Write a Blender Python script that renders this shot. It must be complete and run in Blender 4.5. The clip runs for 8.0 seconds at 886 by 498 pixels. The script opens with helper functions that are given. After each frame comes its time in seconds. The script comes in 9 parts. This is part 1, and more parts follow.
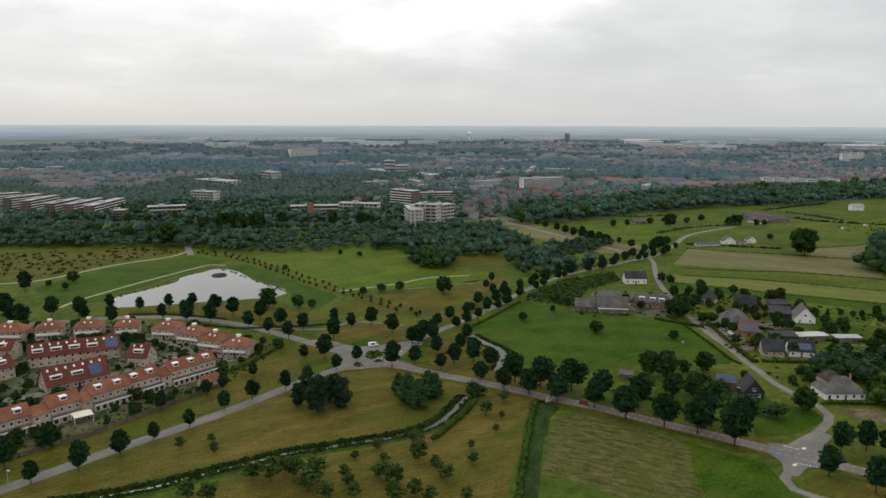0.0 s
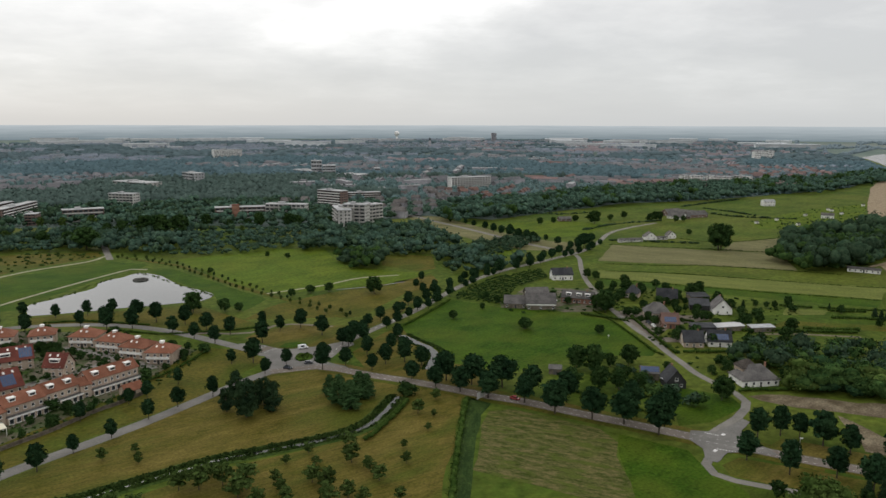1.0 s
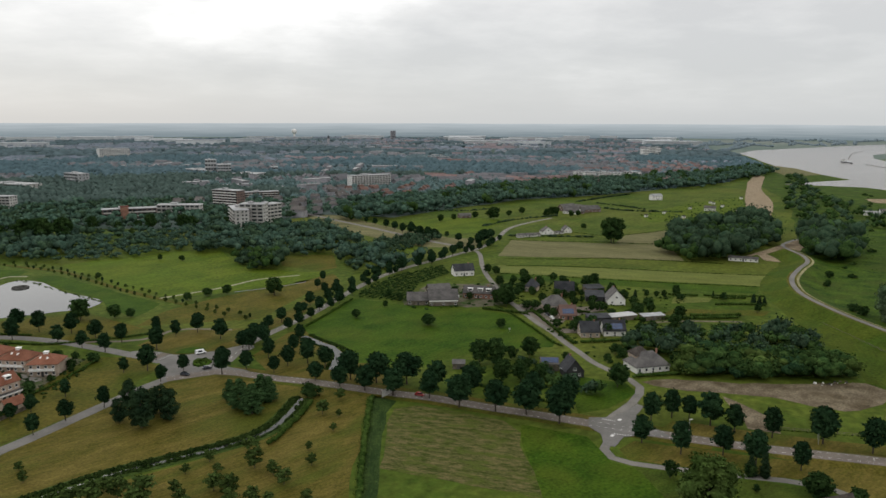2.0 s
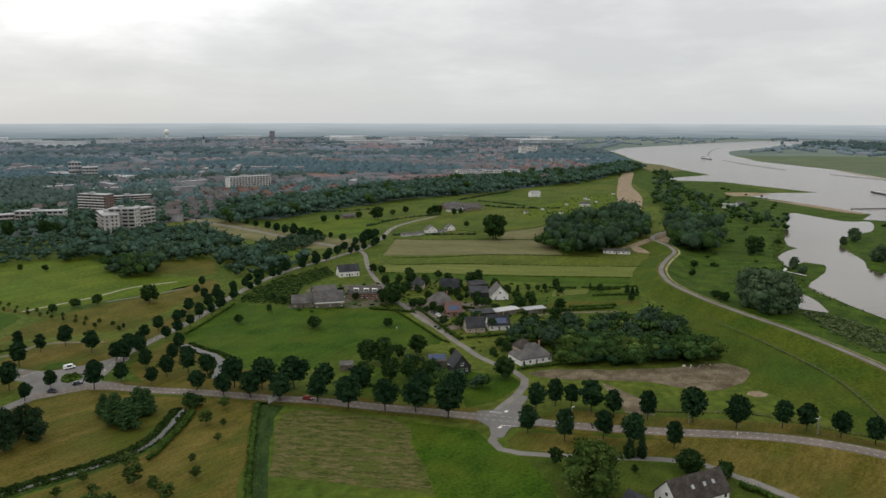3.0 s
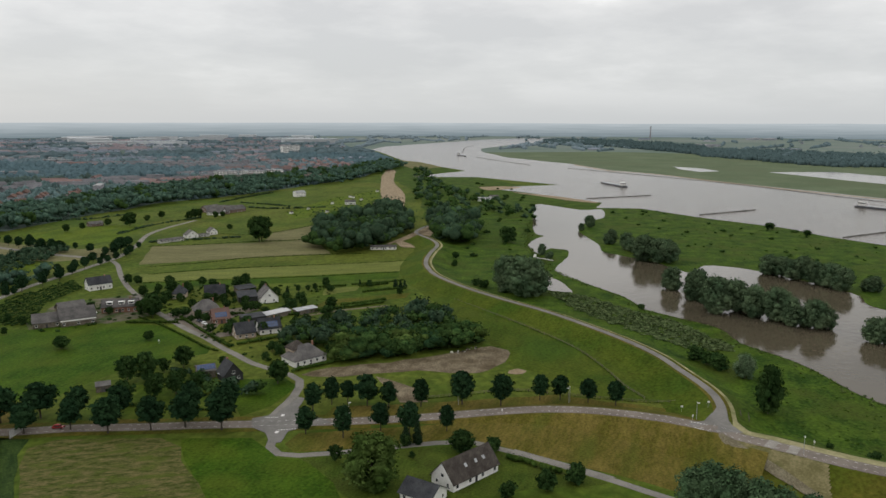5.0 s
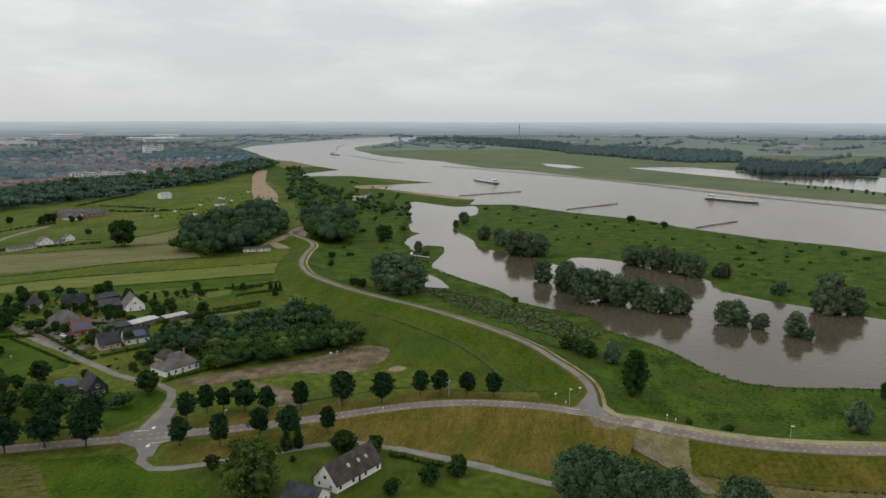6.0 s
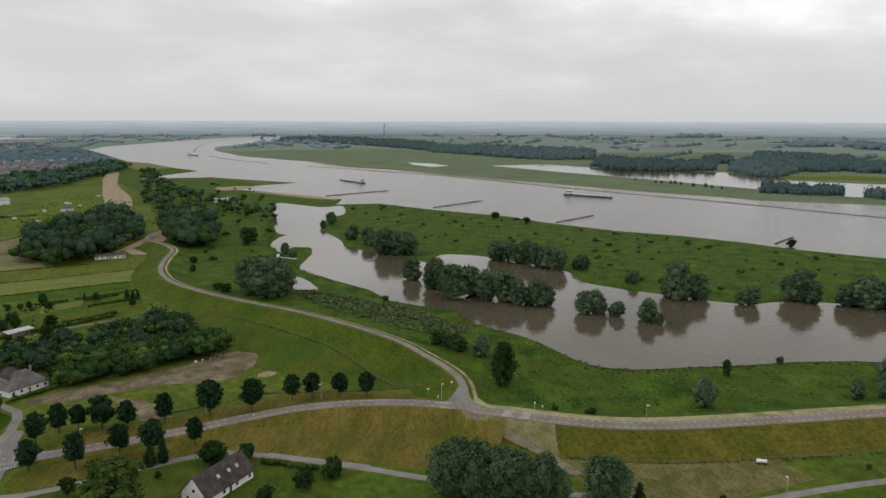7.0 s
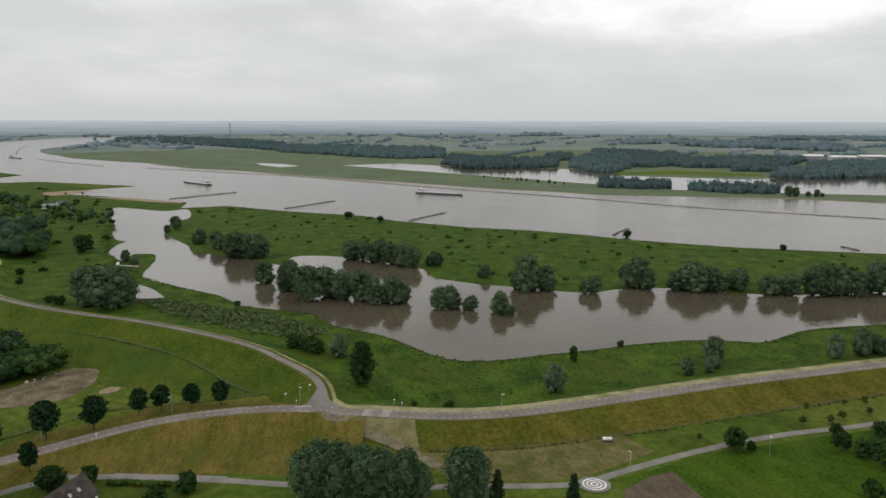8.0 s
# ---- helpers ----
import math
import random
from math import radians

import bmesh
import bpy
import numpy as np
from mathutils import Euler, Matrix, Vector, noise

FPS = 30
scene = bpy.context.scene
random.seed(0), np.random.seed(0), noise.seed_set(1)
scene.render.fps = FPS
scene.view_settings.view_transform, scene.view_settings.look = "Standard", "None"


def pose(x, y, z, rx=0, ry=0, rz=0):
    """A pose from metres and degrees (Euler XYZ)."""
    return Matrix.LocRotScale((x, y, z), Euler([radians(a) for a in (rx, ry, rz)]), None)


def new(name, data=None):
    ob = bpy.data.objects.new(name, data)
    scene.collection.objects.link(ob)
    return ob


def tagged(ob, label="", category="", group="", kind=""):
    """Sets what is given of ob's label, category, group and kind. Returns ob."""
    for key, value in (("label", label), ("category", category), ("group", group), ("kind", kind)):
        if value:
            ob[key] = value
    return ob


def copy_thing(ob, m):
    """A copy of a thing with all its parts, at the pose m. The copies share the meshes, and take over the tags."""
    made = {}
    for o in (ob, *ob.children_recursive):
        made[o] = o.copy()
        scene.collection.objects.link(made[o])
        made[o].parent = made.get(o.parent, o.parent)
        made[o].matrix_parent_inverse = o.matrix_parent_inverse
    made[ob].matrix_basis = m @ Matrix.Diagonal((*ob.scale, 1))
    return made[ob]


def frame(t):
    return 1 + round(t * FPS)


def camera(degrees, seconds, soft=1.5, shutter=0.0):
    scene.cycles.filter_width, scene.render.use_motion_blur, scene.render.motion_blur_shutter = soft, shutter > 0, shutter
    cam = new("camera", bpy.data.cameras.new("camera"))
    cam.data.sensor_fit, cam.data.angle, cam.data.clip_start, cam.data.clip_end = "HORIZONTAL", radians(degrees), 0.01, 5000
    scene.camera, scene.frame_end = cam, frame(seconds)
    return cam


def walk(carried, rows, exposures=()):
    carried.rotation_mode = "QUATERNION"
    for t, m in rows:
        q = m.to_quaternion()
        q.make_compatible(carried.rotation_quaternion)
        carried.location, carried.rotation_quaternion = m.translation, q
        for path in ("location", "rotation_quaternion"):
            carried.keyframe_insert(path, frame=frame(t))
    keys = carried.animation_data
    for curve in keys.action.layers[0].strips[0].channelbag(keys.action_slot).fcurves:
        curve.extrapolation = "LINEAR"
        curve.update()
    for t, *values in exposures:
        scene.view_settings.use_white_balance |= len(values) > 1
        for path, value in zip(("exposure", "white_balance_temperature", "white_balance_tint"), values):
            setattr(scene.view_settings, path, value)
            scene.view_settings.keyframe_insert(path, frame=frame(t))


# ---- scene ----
# ---- the camera hovers high over a town's edge and turns from the town to the river ----
cam = camera(61.18, 8.0)
# seconds, x, y, z, yaw, pitch, roll
ROWS = [
    (0, 0.175, 0.023, 110.146, 0.071, -9.653, 0.179),
    (0.5, 0.192, -0.057, 110.087, -2.139, -9.664, 0.164),
    (1, 0.189, -0.143, 110.030, -5.394, -9.666, 0.151),
    (1.2, 0.182, -0.179, 110.009, -6.833, -9.775, 0.108),
    (2.3, 0.089, -0.394, 109.898, -15.544, -9.756, 0.168),
    (2.5, 0.061, -0.436, 109.880, -17.312, -9.757, 0.120),
    (3, -0.021, -0.546, 109.836, -21.936, -9.809, 0.083),
    (3.5, -0.123, -0.662, 109.795, -26.202, -9.834, 0.086),
    (4, -0.246, -0.784, 109.757, -30.143, -9.853, 0.029),
    (4.5, -0.388, -0.912, 109.722, -34.815, -9.879, 0.033),
    (4.7, -0.450, -0.965, 109.709, -36.837, -9.873, 0.069),
    (5.8, -0.851, -1.274, 109.647, -47.433, -9.886, 0.086),
    (6, -0.934, -1.333, 109.637, -49.363, -9.943, 0.116),
    (6.5, -1.156, -1.485, 109.615, -54.275, -9.958, 0.123),
    (7, -1.398, -1.644, 109.596, -59.536, -9.979, 0.126),
    (7.5, -1.659, -1.808, 109.580, -65.183, -9.988, 0.189),
    (8, -1.941, -1.979, 109.567, -70.791, -10.008, 0.126),
]
walk(cam, [(t, pose(x, y, z, 0, 0, yaw) @ pose(0, 0, 0, 90 + pitch) @ pose(0, 0, 0, 0, 0, roll)) for t, x, y, z, yaw, pitch, roll in ROWS])

# ---- overcast daylight ----
SUN_AZIMUTH, SUN_HEIGHT = 22.0, 32.0   # degrees to the left of +y, degrees up


def sky_world():
    world = bpy.data.worlds.new("overcast_sky")
    scene.world = world
    world.use_nodes = True
    nt = world.node_tree
    nt.nodes.clear()
    n, l = nt.nodes.new, nt.links.new
    out, bg = n("ShaderNodeOutputWorld"), n("ShaderNodeBackground")
    sky = n("ShaderNodeTexSky")
    sky.sky_type, sky.sun_disc = "NISHITA", False
    sky.sun_elevation, sky.sun_rotation = radians(SUN_HEIGHT), radians(-SUN_AZIMUTH)
    dim = n("ShaderNodeVectorMath")
    dim.operation = "SCALE"
    dim.inputs["Scale"].default_value = 0.10
    l(sky.outputs[0], dim.inputs[0])
    tc, sep = n("ShaderNodeTexCoord"), n("ShaderNodeSeparateXYZ")
    l(tc.outputs["Generated"], sep.inputs[0])

    def mth(op, a, b, clamp=False):
        m = n("ShaderNodeMath")
        m.operation, m.use_clamp = op, clamp
        for i, v in enumerate((a, b)):
            if isinstance(v, (int, float)):
                m.inputs[i].default_value = v
            else:
                l(v, m.inputs[i])
        return m.outputs[0]

    up = mth("MAXIMUM", sep.outputs[2], 0.0)
    zz = mth("ADD", up, 0.17)
    comb = n("ShaderNodeCombineXYZ")
    l(mth("DIVIDE", sep.outputs[0], zz), comb.inputs[0])
    l(mth("DIVIDE", sep.outputs[1], zz), comb.inputs[1])
    big, fine = n("ShaderNodeTexNoise"), n("ShaderNodeTexNoise")
    for node, sc, de, ro in ((big, 0.50, 3, 0.45), (fine, 1.9, 6, 0.6)):
        node.inputs["Scale"].default_value, node.inputs["Detail"].default_value = sc, de
        node.inputs["Roughness"].default_value = ro
        l(comb.outputs[0], node.inputs["Vector"])
    clouds = mth("ADD", mth("MULTIPLY", big.outputs[0], 0.68), mth("MULTIPLY", fine.outputs[0], 0.32))
    ramp = n("ShaderNodeValToRGB")
    l(clouds, ramp.inputs[0])
    els = ramp.color_ramp.elements
    els[0].position, els[0].color = 0.40, (0.72, 0.72, 0.725, 1)
    els[1].position, els[1].color = 0.60, (1.28, 1.262, 1.248, 1)
    mid = els.new(0.5)
    mid.color = (0.915, 0.908, 0.90, 1)
    # the veiled sun brightens the clouds round it
    d = Vector((-math.sin(radians(SUN_AZIMUTH)) * math.cos(radians(SUN_HEIGHT)), math.cos(radians(SUN_AZIMUTH)) * math.cos(radians(SUN_HEIGHT)), math.sin(radians(SUN_HEIGHT))))
    dot = n("ShaderNodeVectorMath")
    dot.operation = "DOT_PRODUCT"
    dot.inputs[1].default_value = d
    l(tc.outputs["Generated"], dot.inputs[0])
    near = mth("POWER", mth("MAXIMUM", dot.outputs["Value"], 0.0), 13.0)
    gain = mth("ADD", mth("MULTIPLY", near, 1.1), 0.98)
    lit = n("ShaderNodeVectorMath")
    lit.operation = "SCALE"
    l(ramp.outputs[0], lit.inputs[0])
    l(gain, lit.inputs["Scale"])
    # the murk towards the horizon
    murk = n("ShaderNodeMix")
    murk.data_type = "RGBA"
    murk.inputs["A"].default_value = (0.62, 0.64, 0.65, 1)
    l(lit.outputs[0], murk.inputs["B"])
    l(mth("MULTIPLY", up, 5.5, True), murk.inputs["Factor"])
    both = n("ShaderNodeMix")
    both.data_type = "RGBA"
    both.inputs["Factor"].default_value = 0.06
    l(murk.outputs["Result"], both.inputs["A"])
    l(dim.outputs[0], both.inputs["B"])
    l(both.outputs["Result"], bg.inputs[0])
    bg.inputs[1].default_value = 1.0
    l(bg.outputs[0], out.inputs[0])


sky_world()
sun_data = bpy.data.lights.new("sun", "SUN")
sun_data.energy, sun_data.angle, sun_data.color = 0.44, radians(24), (1.0, 0.96, 0.9)
sun = new("sun", sun_data)
sun.matrix_world = pose(0, 0, 600, 90 - SUN_HEIGHT, 0, SUN_AZIMUTH + 180)


# ---- materials ----
def shader(name, rough=0.8, metal=0.0, spec=0.3):
    m = bpy.data.materials.new(name)
    m.use_nodes = True
    p = m.node_tree.nodes["Principled BSDF"]
    p.inputs["Roughness"].default_value, p.inputs["Metallic"].default_value = rough, metal
    p.inputs["Specular IOR Level"].default_value = spec
    return m, p, m.node_tree.nodes.new, m.node_tree.links.new


def col(c):
    return (*c, 1)


def surface(name, dark, light, coarse, fine, rough=0.85, bump=0.0, third=None, stretch=(1, 1, 1), turn=0.0, islands=0.0, things=0.0, spec=0.04, metal=0.0, local=False, spread=0.10):
    """Two colours mixed at two scales (lengths in metres), with an optional third in patches, relief and piece-to-piece variation."""
    m, p, n, l = shader(name, rough, metal, spec)
    if local:
        where = n("ShaderNodeTexCoord").outputs["Object"]
    else:
        where = n("ShaderNodeNewGeometry").outputs["Position"]
    mp = n("ShaderNodeMapping")
    mp.inputs["Scale"].default_value = stretch
    mp.inputs["Rotation"].default_value = (0, 0, radians(turn))
    mp.vector_type = "TEXTURE"
    l(where, mp.inputs["Vector"])
    a, b = n("ShaderNodeTexNoise"), n("ShaderNodeTexNoise")
    for t, size, de in ((a, coarse, 5), (b, fine, 4)):
        t.inputs["Scale"].default_value, t.inputs["Detail"].default_value = 1.0 / size, de
        l(mp.outputs[0], t.inputs["Vector"])
    add = n("ShaderNodeMath")
    add.operation = "MULTIPLY_ADD"
    l(a.outputs[0], add.inputs[0])
    add.inputs[1].default_value = 0.6
    half = n("ShaderNodeMath")
    half.operation = "MULTIPLY"
    l(b.outputs[0], half.inputs[0])
    half.inputs[1].default_value = 0.4
    l(half.outputs[0], add.inputs[2])
    ramp = n("ShaderNodeValToRGB")
    l(add.outputs[0], ramp.inputs[0])
    els = ramp.color_ramp.elements
    els[0].position, els[0].color = 0.5 - spread, col(dark)
    els[1].position, els[1].color = 0.5 + spread, col(light)
    colour = ramp.outputs[0]
    if third:
        c = n("ShaderNodeTexNoise")
        c.inputs["Scale"].default_value, c.inputs["Detail"].default_value = 0.55 / coarse, 5
        l(mp.outputs[0], c.inputs["Vector"])
        edge = n("ShaderNodeMapRange")
        edge.inputs["From Min"].default_value, edge.inputs["From Max"].default_value = 0.5, 0.64
        l(c.outputs[0], edge.inputs["Value"])
        mix = n("ShaderNodeMix")
        mix.data_type = "RGBA"
        l(edge.outputs[0], mix.inputs["Factor"])
        l(colour, mix.inputs["A"])
        mix.inputs["B"].default_value = col(third)
        colour = mix.outputs["Result"]
    if bump and not local:   # tufts, worn spots and mower's swaths
        for size, low, high, bands in ((fine * 0.75, 0.70, 1.30, (1, 1, 1)), (coarse * 0.28, 0.84, 1.16, (3, 1, 1))):
            g, r, hsv, mg = n("ShaderNodeTexNoise"), n("ShaderNodeMapRange"), n("ShaderNodeHueSaturation"), n("ShaderNodeMapping")
            mg.vector_type = "TEXTURE"
            mg.inputs["Scale"].default_value = bands
            mg.inputs["Rotation"].default_value = (0, 0, radians(turn or 40))
            l(where, mg.inputs["Vector"])
            g.inputs["Scale"].default_value, g.inputs["Detail"].default_value, g.inputs["Roughness"].default_value = 1.0 / size, 5, 0.65
            l(mg.outputs[0], g.inputs["Vector"])
            r.inputs["From Min"].default_value, r.inputs["From Max"].default_value = 0.34, 0.66
            r.inputs["To Min"].default_value, r.inputs["To Max"].default_value = low, high
            l(g.outputs[0], r.inputs["Value"])
            l(r.outputs[0], hsv.inputs["Value"])
            l(colour, hsv.inputs["Color"])
            colour = hsv.outputs[0]
    for amount, source in ((islands, "Random Per Island"), (things, "Random")):
        if amount:
            node = n("ShaderNodeNewGeometry") if source == "Random Per Island" else n("ShaderNodeObjectInfo")
            r = n("ShaderNodeMapRange")
            r.inputs["To Min"].default_value, r.inputs["To Max"].default_value = 1 - amount, 1 + amount
            l(node.outputs[source], r.inputs["Value"])
            hsv = n("ShaderNodeHueSaturation")
            l(r.outputs[0], hsv.inputs["Value"])
            l(colour, hsv.inputs["Color"])
            colour = hsv.outputs[0]
    l(colour, p.inputs["Base Color"])
    if bump:
        bn = n("ShaderNodeBump")
        bn.inputs["Strength"].default_value, bn.inputs["Distance"].default_value = 0.6, bump
        l(add.outputs[0], bn.inputs["Height"])
        l(bn.outputs[0], p.inputs["Normal"])
    return m


def water(name, colour, wave, height, rough=0.06, gloss=0.5):
    m, p, n, l = shader(name, rough, 0.0, gloss)
    p.inputs["IOR"].default_value = 1.33
    where = n("ShaderNodeNewGeometry").outputs["Position"]
    t, u = n("ShaderNodeTexNoise"), n("ShaderNodeTexNoise")
    t.inputs["Scale"].default_value, t.inputs["Detail"].default_value = 1.0 / wave, 3
    u.inputs["Scale"].default_value, u.inputs["Detail"].default_value = 1.0 / 90, 4
    l(where, t.inputs["Vector"])
    l(where, u.inputs["Vector"])
    ramp = n("ShaderNodeValToRGB")
    els = ramp.color_ramp.elements
    els[0].position, els[0].color = 0.3, col([c * 0.85 for c in colour])
    els[1].position, els[1].color = 0.7, col([c * 1.15 for c in colour])
    l(u.outputs[0], ramp.inputs[0])
    l(ramp.outputs[0], p.inputs["Base Color"])
    b = n("ShaderNodeBump")
    b.inputs["Distance"].default_value, b.inputs["Strength"].default_value = height, 1.0
    l(t.outputs[0], b.inputs["Height"])
    l(b.outputs[0], p.inputs["Normal"])
    return m


def plain(name, colour, rough=0.5, metal=0.0, spec=0.4):
    return surface(name, [c * 0.88 for c in colour], [min(1, c * 1.12) for c in colour], 2.0, 0.3, rough, spec=spec, metal=metal)


def leaves(name, dark, light, islands=0.38):
    """Foliage: clumps differ from one another and from tree to tree."""
    return surface(name, dark, light, 3.2, 0.8, 0.7, islands=islands, things=0.18, spec=0.0, local=True)


M = dict(
    ground=surface("rough_grass", (0.042, 0.074, 0.0086), (0.080, 0.105, 0.0151), 60, 5, bump=0.2, third=(0.084, 0.101, 0.0166)),
    dry=surface("dry_grass", (0.072, 0.067, 0.0104), (0.124, 0.099, 0.0238), 9, 1.2, bump=0.1, third=(0.066, 0.076, 0.0114), stretch=(3.5, 1, 1), turn=32),
    olive=surface("mown_olive_grass", (0.060, 0.064, 0.0085), (0.100, 0.086, 0.0152), 22, 2.0, bump=0.1, third=(0.057, 0.073, 0.0085)),
    pasture=surface("lush_pasture", (0.023, 0.056, 0.0036), (0.048, 0.087, 0.0065), 18, 1.5, bump=0.1, third=(0.052, 0.080, 0.0072)),
    meadow=surface("light_meadow", (0.055, 0.091, 0.0065), (0.089, 0.119, 0.0101), 30, 3, bump=0.1, third=(0.071, 0.112, 0.0086)),
    flood=surface("rough_floodplain_grass", (0.018, 0.044, 0.0050), (0.060, 0.100, 0.0108), 14, 1.8, bump=0.5, third=(0.046, 0.068, 0.0101)),
    crop=surface("mown_crop", (0.035, 0.051, 0.008), (0.118, 0.103, 0.040), 2.2, 0.6, bump=0.2, stretch=(2.6, 1, 1), turn=-28, spread=0.085, third=(0.066, 0.084, 0.015)),
    stubble=surface("brown_stubble", (0.109, 0.106, 0.046), (0.155, 0.147, 0.069), 25, 2, bump=0.1, stretch=(6, 1, 1), turn=-33),
    strip=surface("pale_green_strip", (0.092, 0.114, 0.024), (0.130, 0.146, 0.038), 25, 2, bump=0.1, stretch=(6, 1, 1), turn=-33),
    soil=surface("bare_soil", (0.075, 0.058, 0.040), (0.105, 0.083, 0.058), 9, 0.8, bump=0.1),
    sand=surface("trodden_sand", (0.100, 0.080, 0.052), (0.190, 0.158, 0.106), 7, 0.9, bump=0.1, third=(0.082, 0.064, 0.038)),
    path_sand=surface("dusty_path", (0.118, 0.104, 0.066), (0.172, 0.152, 0.102), 4, 0.6, bump=0.05),
    pale_sand=surface("pale_sand", (0.211, 0.163, 0.106), (0.296, 0.237, 0.158), 8, 0.8, bump=0.05),
    asphalt=surface("worn_asphalt", (0.140, 0.135, 0.125), (0.200, 0.192, 0.178), 9, 0.5, 0.8),
    red_asphalt=surface("reddish_asphalt", (0.148, 0.128, 0.110), (0.205, 0.178, 0.154), 9, 0.5, 0.8),
    lane=surface("pale_lane_paving", (0.155, 0.147, 0.132), (0.225, 0.213, 0.190), 7, 0.5, 0.85),
    court=surface("beige_court_paving", (0.135, 0.115, 0.092), (0.19, 0.165, 0.135), 6, 0.5, 0.85),
    path=surface("shell_path", (0.24, 0.23, 0.16), (0.33, 0.31, 0.22), 6, 0.6),
    paint=surface("road_paint", (0.55, 0.54, 0.52), (0.75, 0.74, 0.72), 3, 0.3, 0.6),
    pond=water("pond_water", (0.03, 0.035, 0.03), 5, 0.02),
    leaf_fir=leaves("conifer_needles", (0.027, 0.060, 0.022), (0.060, 0.105, 0.037), 0.22),
    leaf_poplar=leaves("poplar_leaves", (0.040, 0.078, 0.036), (0.104, 0.148, 0.078)),
    worn_paint=surface("worn_road_paint", (0.20, 0.19, 0.18), (0.46, 0.45, 0.42), 1.5, 0.3),
    stream=water("dark_stream_water", (0.020, 0.024, 0.016), 2, 0.02, 0.12, 0.30),
    river=water("river_water", (0.100, 0.086, 0.070), 2.5, 0.45, 0.16, 0.36),
    channel=water("flooded_channel_water", (0.076, 0.064, 0.043), 5, 0.10, 0.08, 0.32),
    stone=surface("groyne_stone", (0.05, 0.05, 0.045), (0.14, 0.135, 0.125), 5, 0.7, bump=0.2),
    leaf=leaves("dark_lime_leaves", (0.010, 0.027, 0.013), (0.030, 0.061, 0.023)),
    leaf_mid=leaves("mixed_leaves", (0.016, 0.038, 0.012), (0.048, 0.084, 0.024)),
    leaf_young=leaves("young_fruit_tree_leaves", (0.030, 0.055, 0.014), (0.075, 0.105, 0.030)),
    leaf_willow=leaves("grey_willow_leaves", (0.056, 0.094, 0.048), (0.136, 0.178, 0.100)),
    leaf_dull=leaves("dull_dark_leaves", (0.022, 0.046, 0.027), (0.054, 0.086, 0.048)),
    leaf_pine=leaves("dark_conifer_needles", (0.013, 0.029, 0.015), (0.036, 0.060, 0.024)),
    leaf_scrub=leaves("pale_scrub_leaves", (0.052, 0.080, 0.030), (0.100, 0.130, 0.056), 0.3),
    cream=surface("cream_canvas", (0.62, 0.58, 0.46), (0.74, 0.70, 0.57), 3, 0.5),
    cattle=surface("grazed_pale_grass", (0.082, 0.079, 0.026), (0.145, 0.125, 0.052), 6, 0.9, bump=0.1, third=(0.070, 0.078, 0.020)),
    margin=surface("dark_field_margin", (0.016, 0.034, 0.008), (0.036, 0.062, 0.014), 4, 0.8, bump=0.2, stretch=(1, 4, 1), turn=-10),
    # the next three leaf colours have distance haze painted in, bluer and paler outwards
    leaf_far=leaves("hazed_distant_leaves", (0.066, 0.108, 0.106), (0.114, 0.166, 0.163), 0.2),
    leaf_remote=leaves("hazed_remote_leaves", (0.098, 0.142, 0.156), (0.134, 0.182, 0.194), 0.12),
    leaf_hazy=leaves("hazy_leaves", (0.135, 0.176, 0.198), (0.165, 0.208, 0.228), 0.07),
    stream_reed=leaves("stream_reeds", (0.018, 0.037, 0.010), (0.042, 0.066, 0.017), 0.18),
    hedge=leaves("hedge_leaves", (0.020, 0.042, 0.008), (0.05, 0.082, 0.018), 0.22),
    reed=leaves("reed_blades", (0.052, 0.085, 0.020), (0.098, 0.132, 0.042)),
    bark=surface("bark", (0.05, 0.042, 0.033), (0.11, 0.095, 0.078), 0.8, 0.15, bump=0.02, local=True),
    tile_orange=surface("orange_roof_tiles", (0.163, 0.070, 0.044), (0.238, 0.107, 0.069), 4, 0.4, 0.8, islands=0.06, things=0.14),
    tile_red=surface("dark_red_roof_tiles", (0.102, 0.036, 0.029), (0.152, 0.053, 0.040), 4, 0.4, 0.8, things=0.12),
    tile_grey=surface("grey_roof_tiles", (0.075, 0.072, 0.070), (0.14, 0.132, 0.125), 4, 0.4, 0.75, things=0.15),
    tile_dark=surface("dark_roof_tiles", (0.030, 0.032, 0.036), (0.060, 0.062, 0.066), 4, 0.4, 0.6, things=0.15),
    thatch=surface("weathered_thatch", (0.048, 0.041, 0.036), (0.082, 0.072, 0.063), 2.5, 0.25, 0.95, bump=0.05),
    brick=surface("buff_brick", (0.325, 0.260, 0.202), (0.463, 0.381, 0.305), 3, 0.3, things=0.12),
    brick_red=surface("red_brick", (0.19, 0.10, 0.07), (0.28, 0.155, 0.11), 3, 0.3, things=0.12),
    white=surface("white_render", (0.66, 0.65, 0.62), (0.80, 0.79, 0.76), 3, 0.5, things=0.05),
    concrete=surface("pale_concrete", (0.38, 0.37, 0.345), (0.52, 0.505, 0.475), 5, 0.6, things=0.1),
    trim=plain("white_painted_wood", (0.74, 0.73, 0.70)),
    black=plain("black_timber", (0.03, 0.03, 0.032), 0.6),
    glass=plain("window_glass", (0.025, 0.03, 0.035), 0.08, spec=0.6),
    solar=plain("solar_cells", (0.035, 0.06, 0.13), 0.15, spec=0.6),
    zinc=surface("zinc_sheet", (0.30, 0.31, 0.32), (0.44, 0.45, 0.46), 3, 0.4, 0.5),
    steel=plain("galvanised_steel", (0.45, 0.46, 0.47), 0.45, 0.6),
    wood=surface("weathered_timber", (0.10, 0.085, 0.065), (0.19, 0.165, 0.13), 1.5, 0.2),
    car_red=plain("red_car_paint", (0.25, 0.02, 0.018), 0.25, spec=0.6),
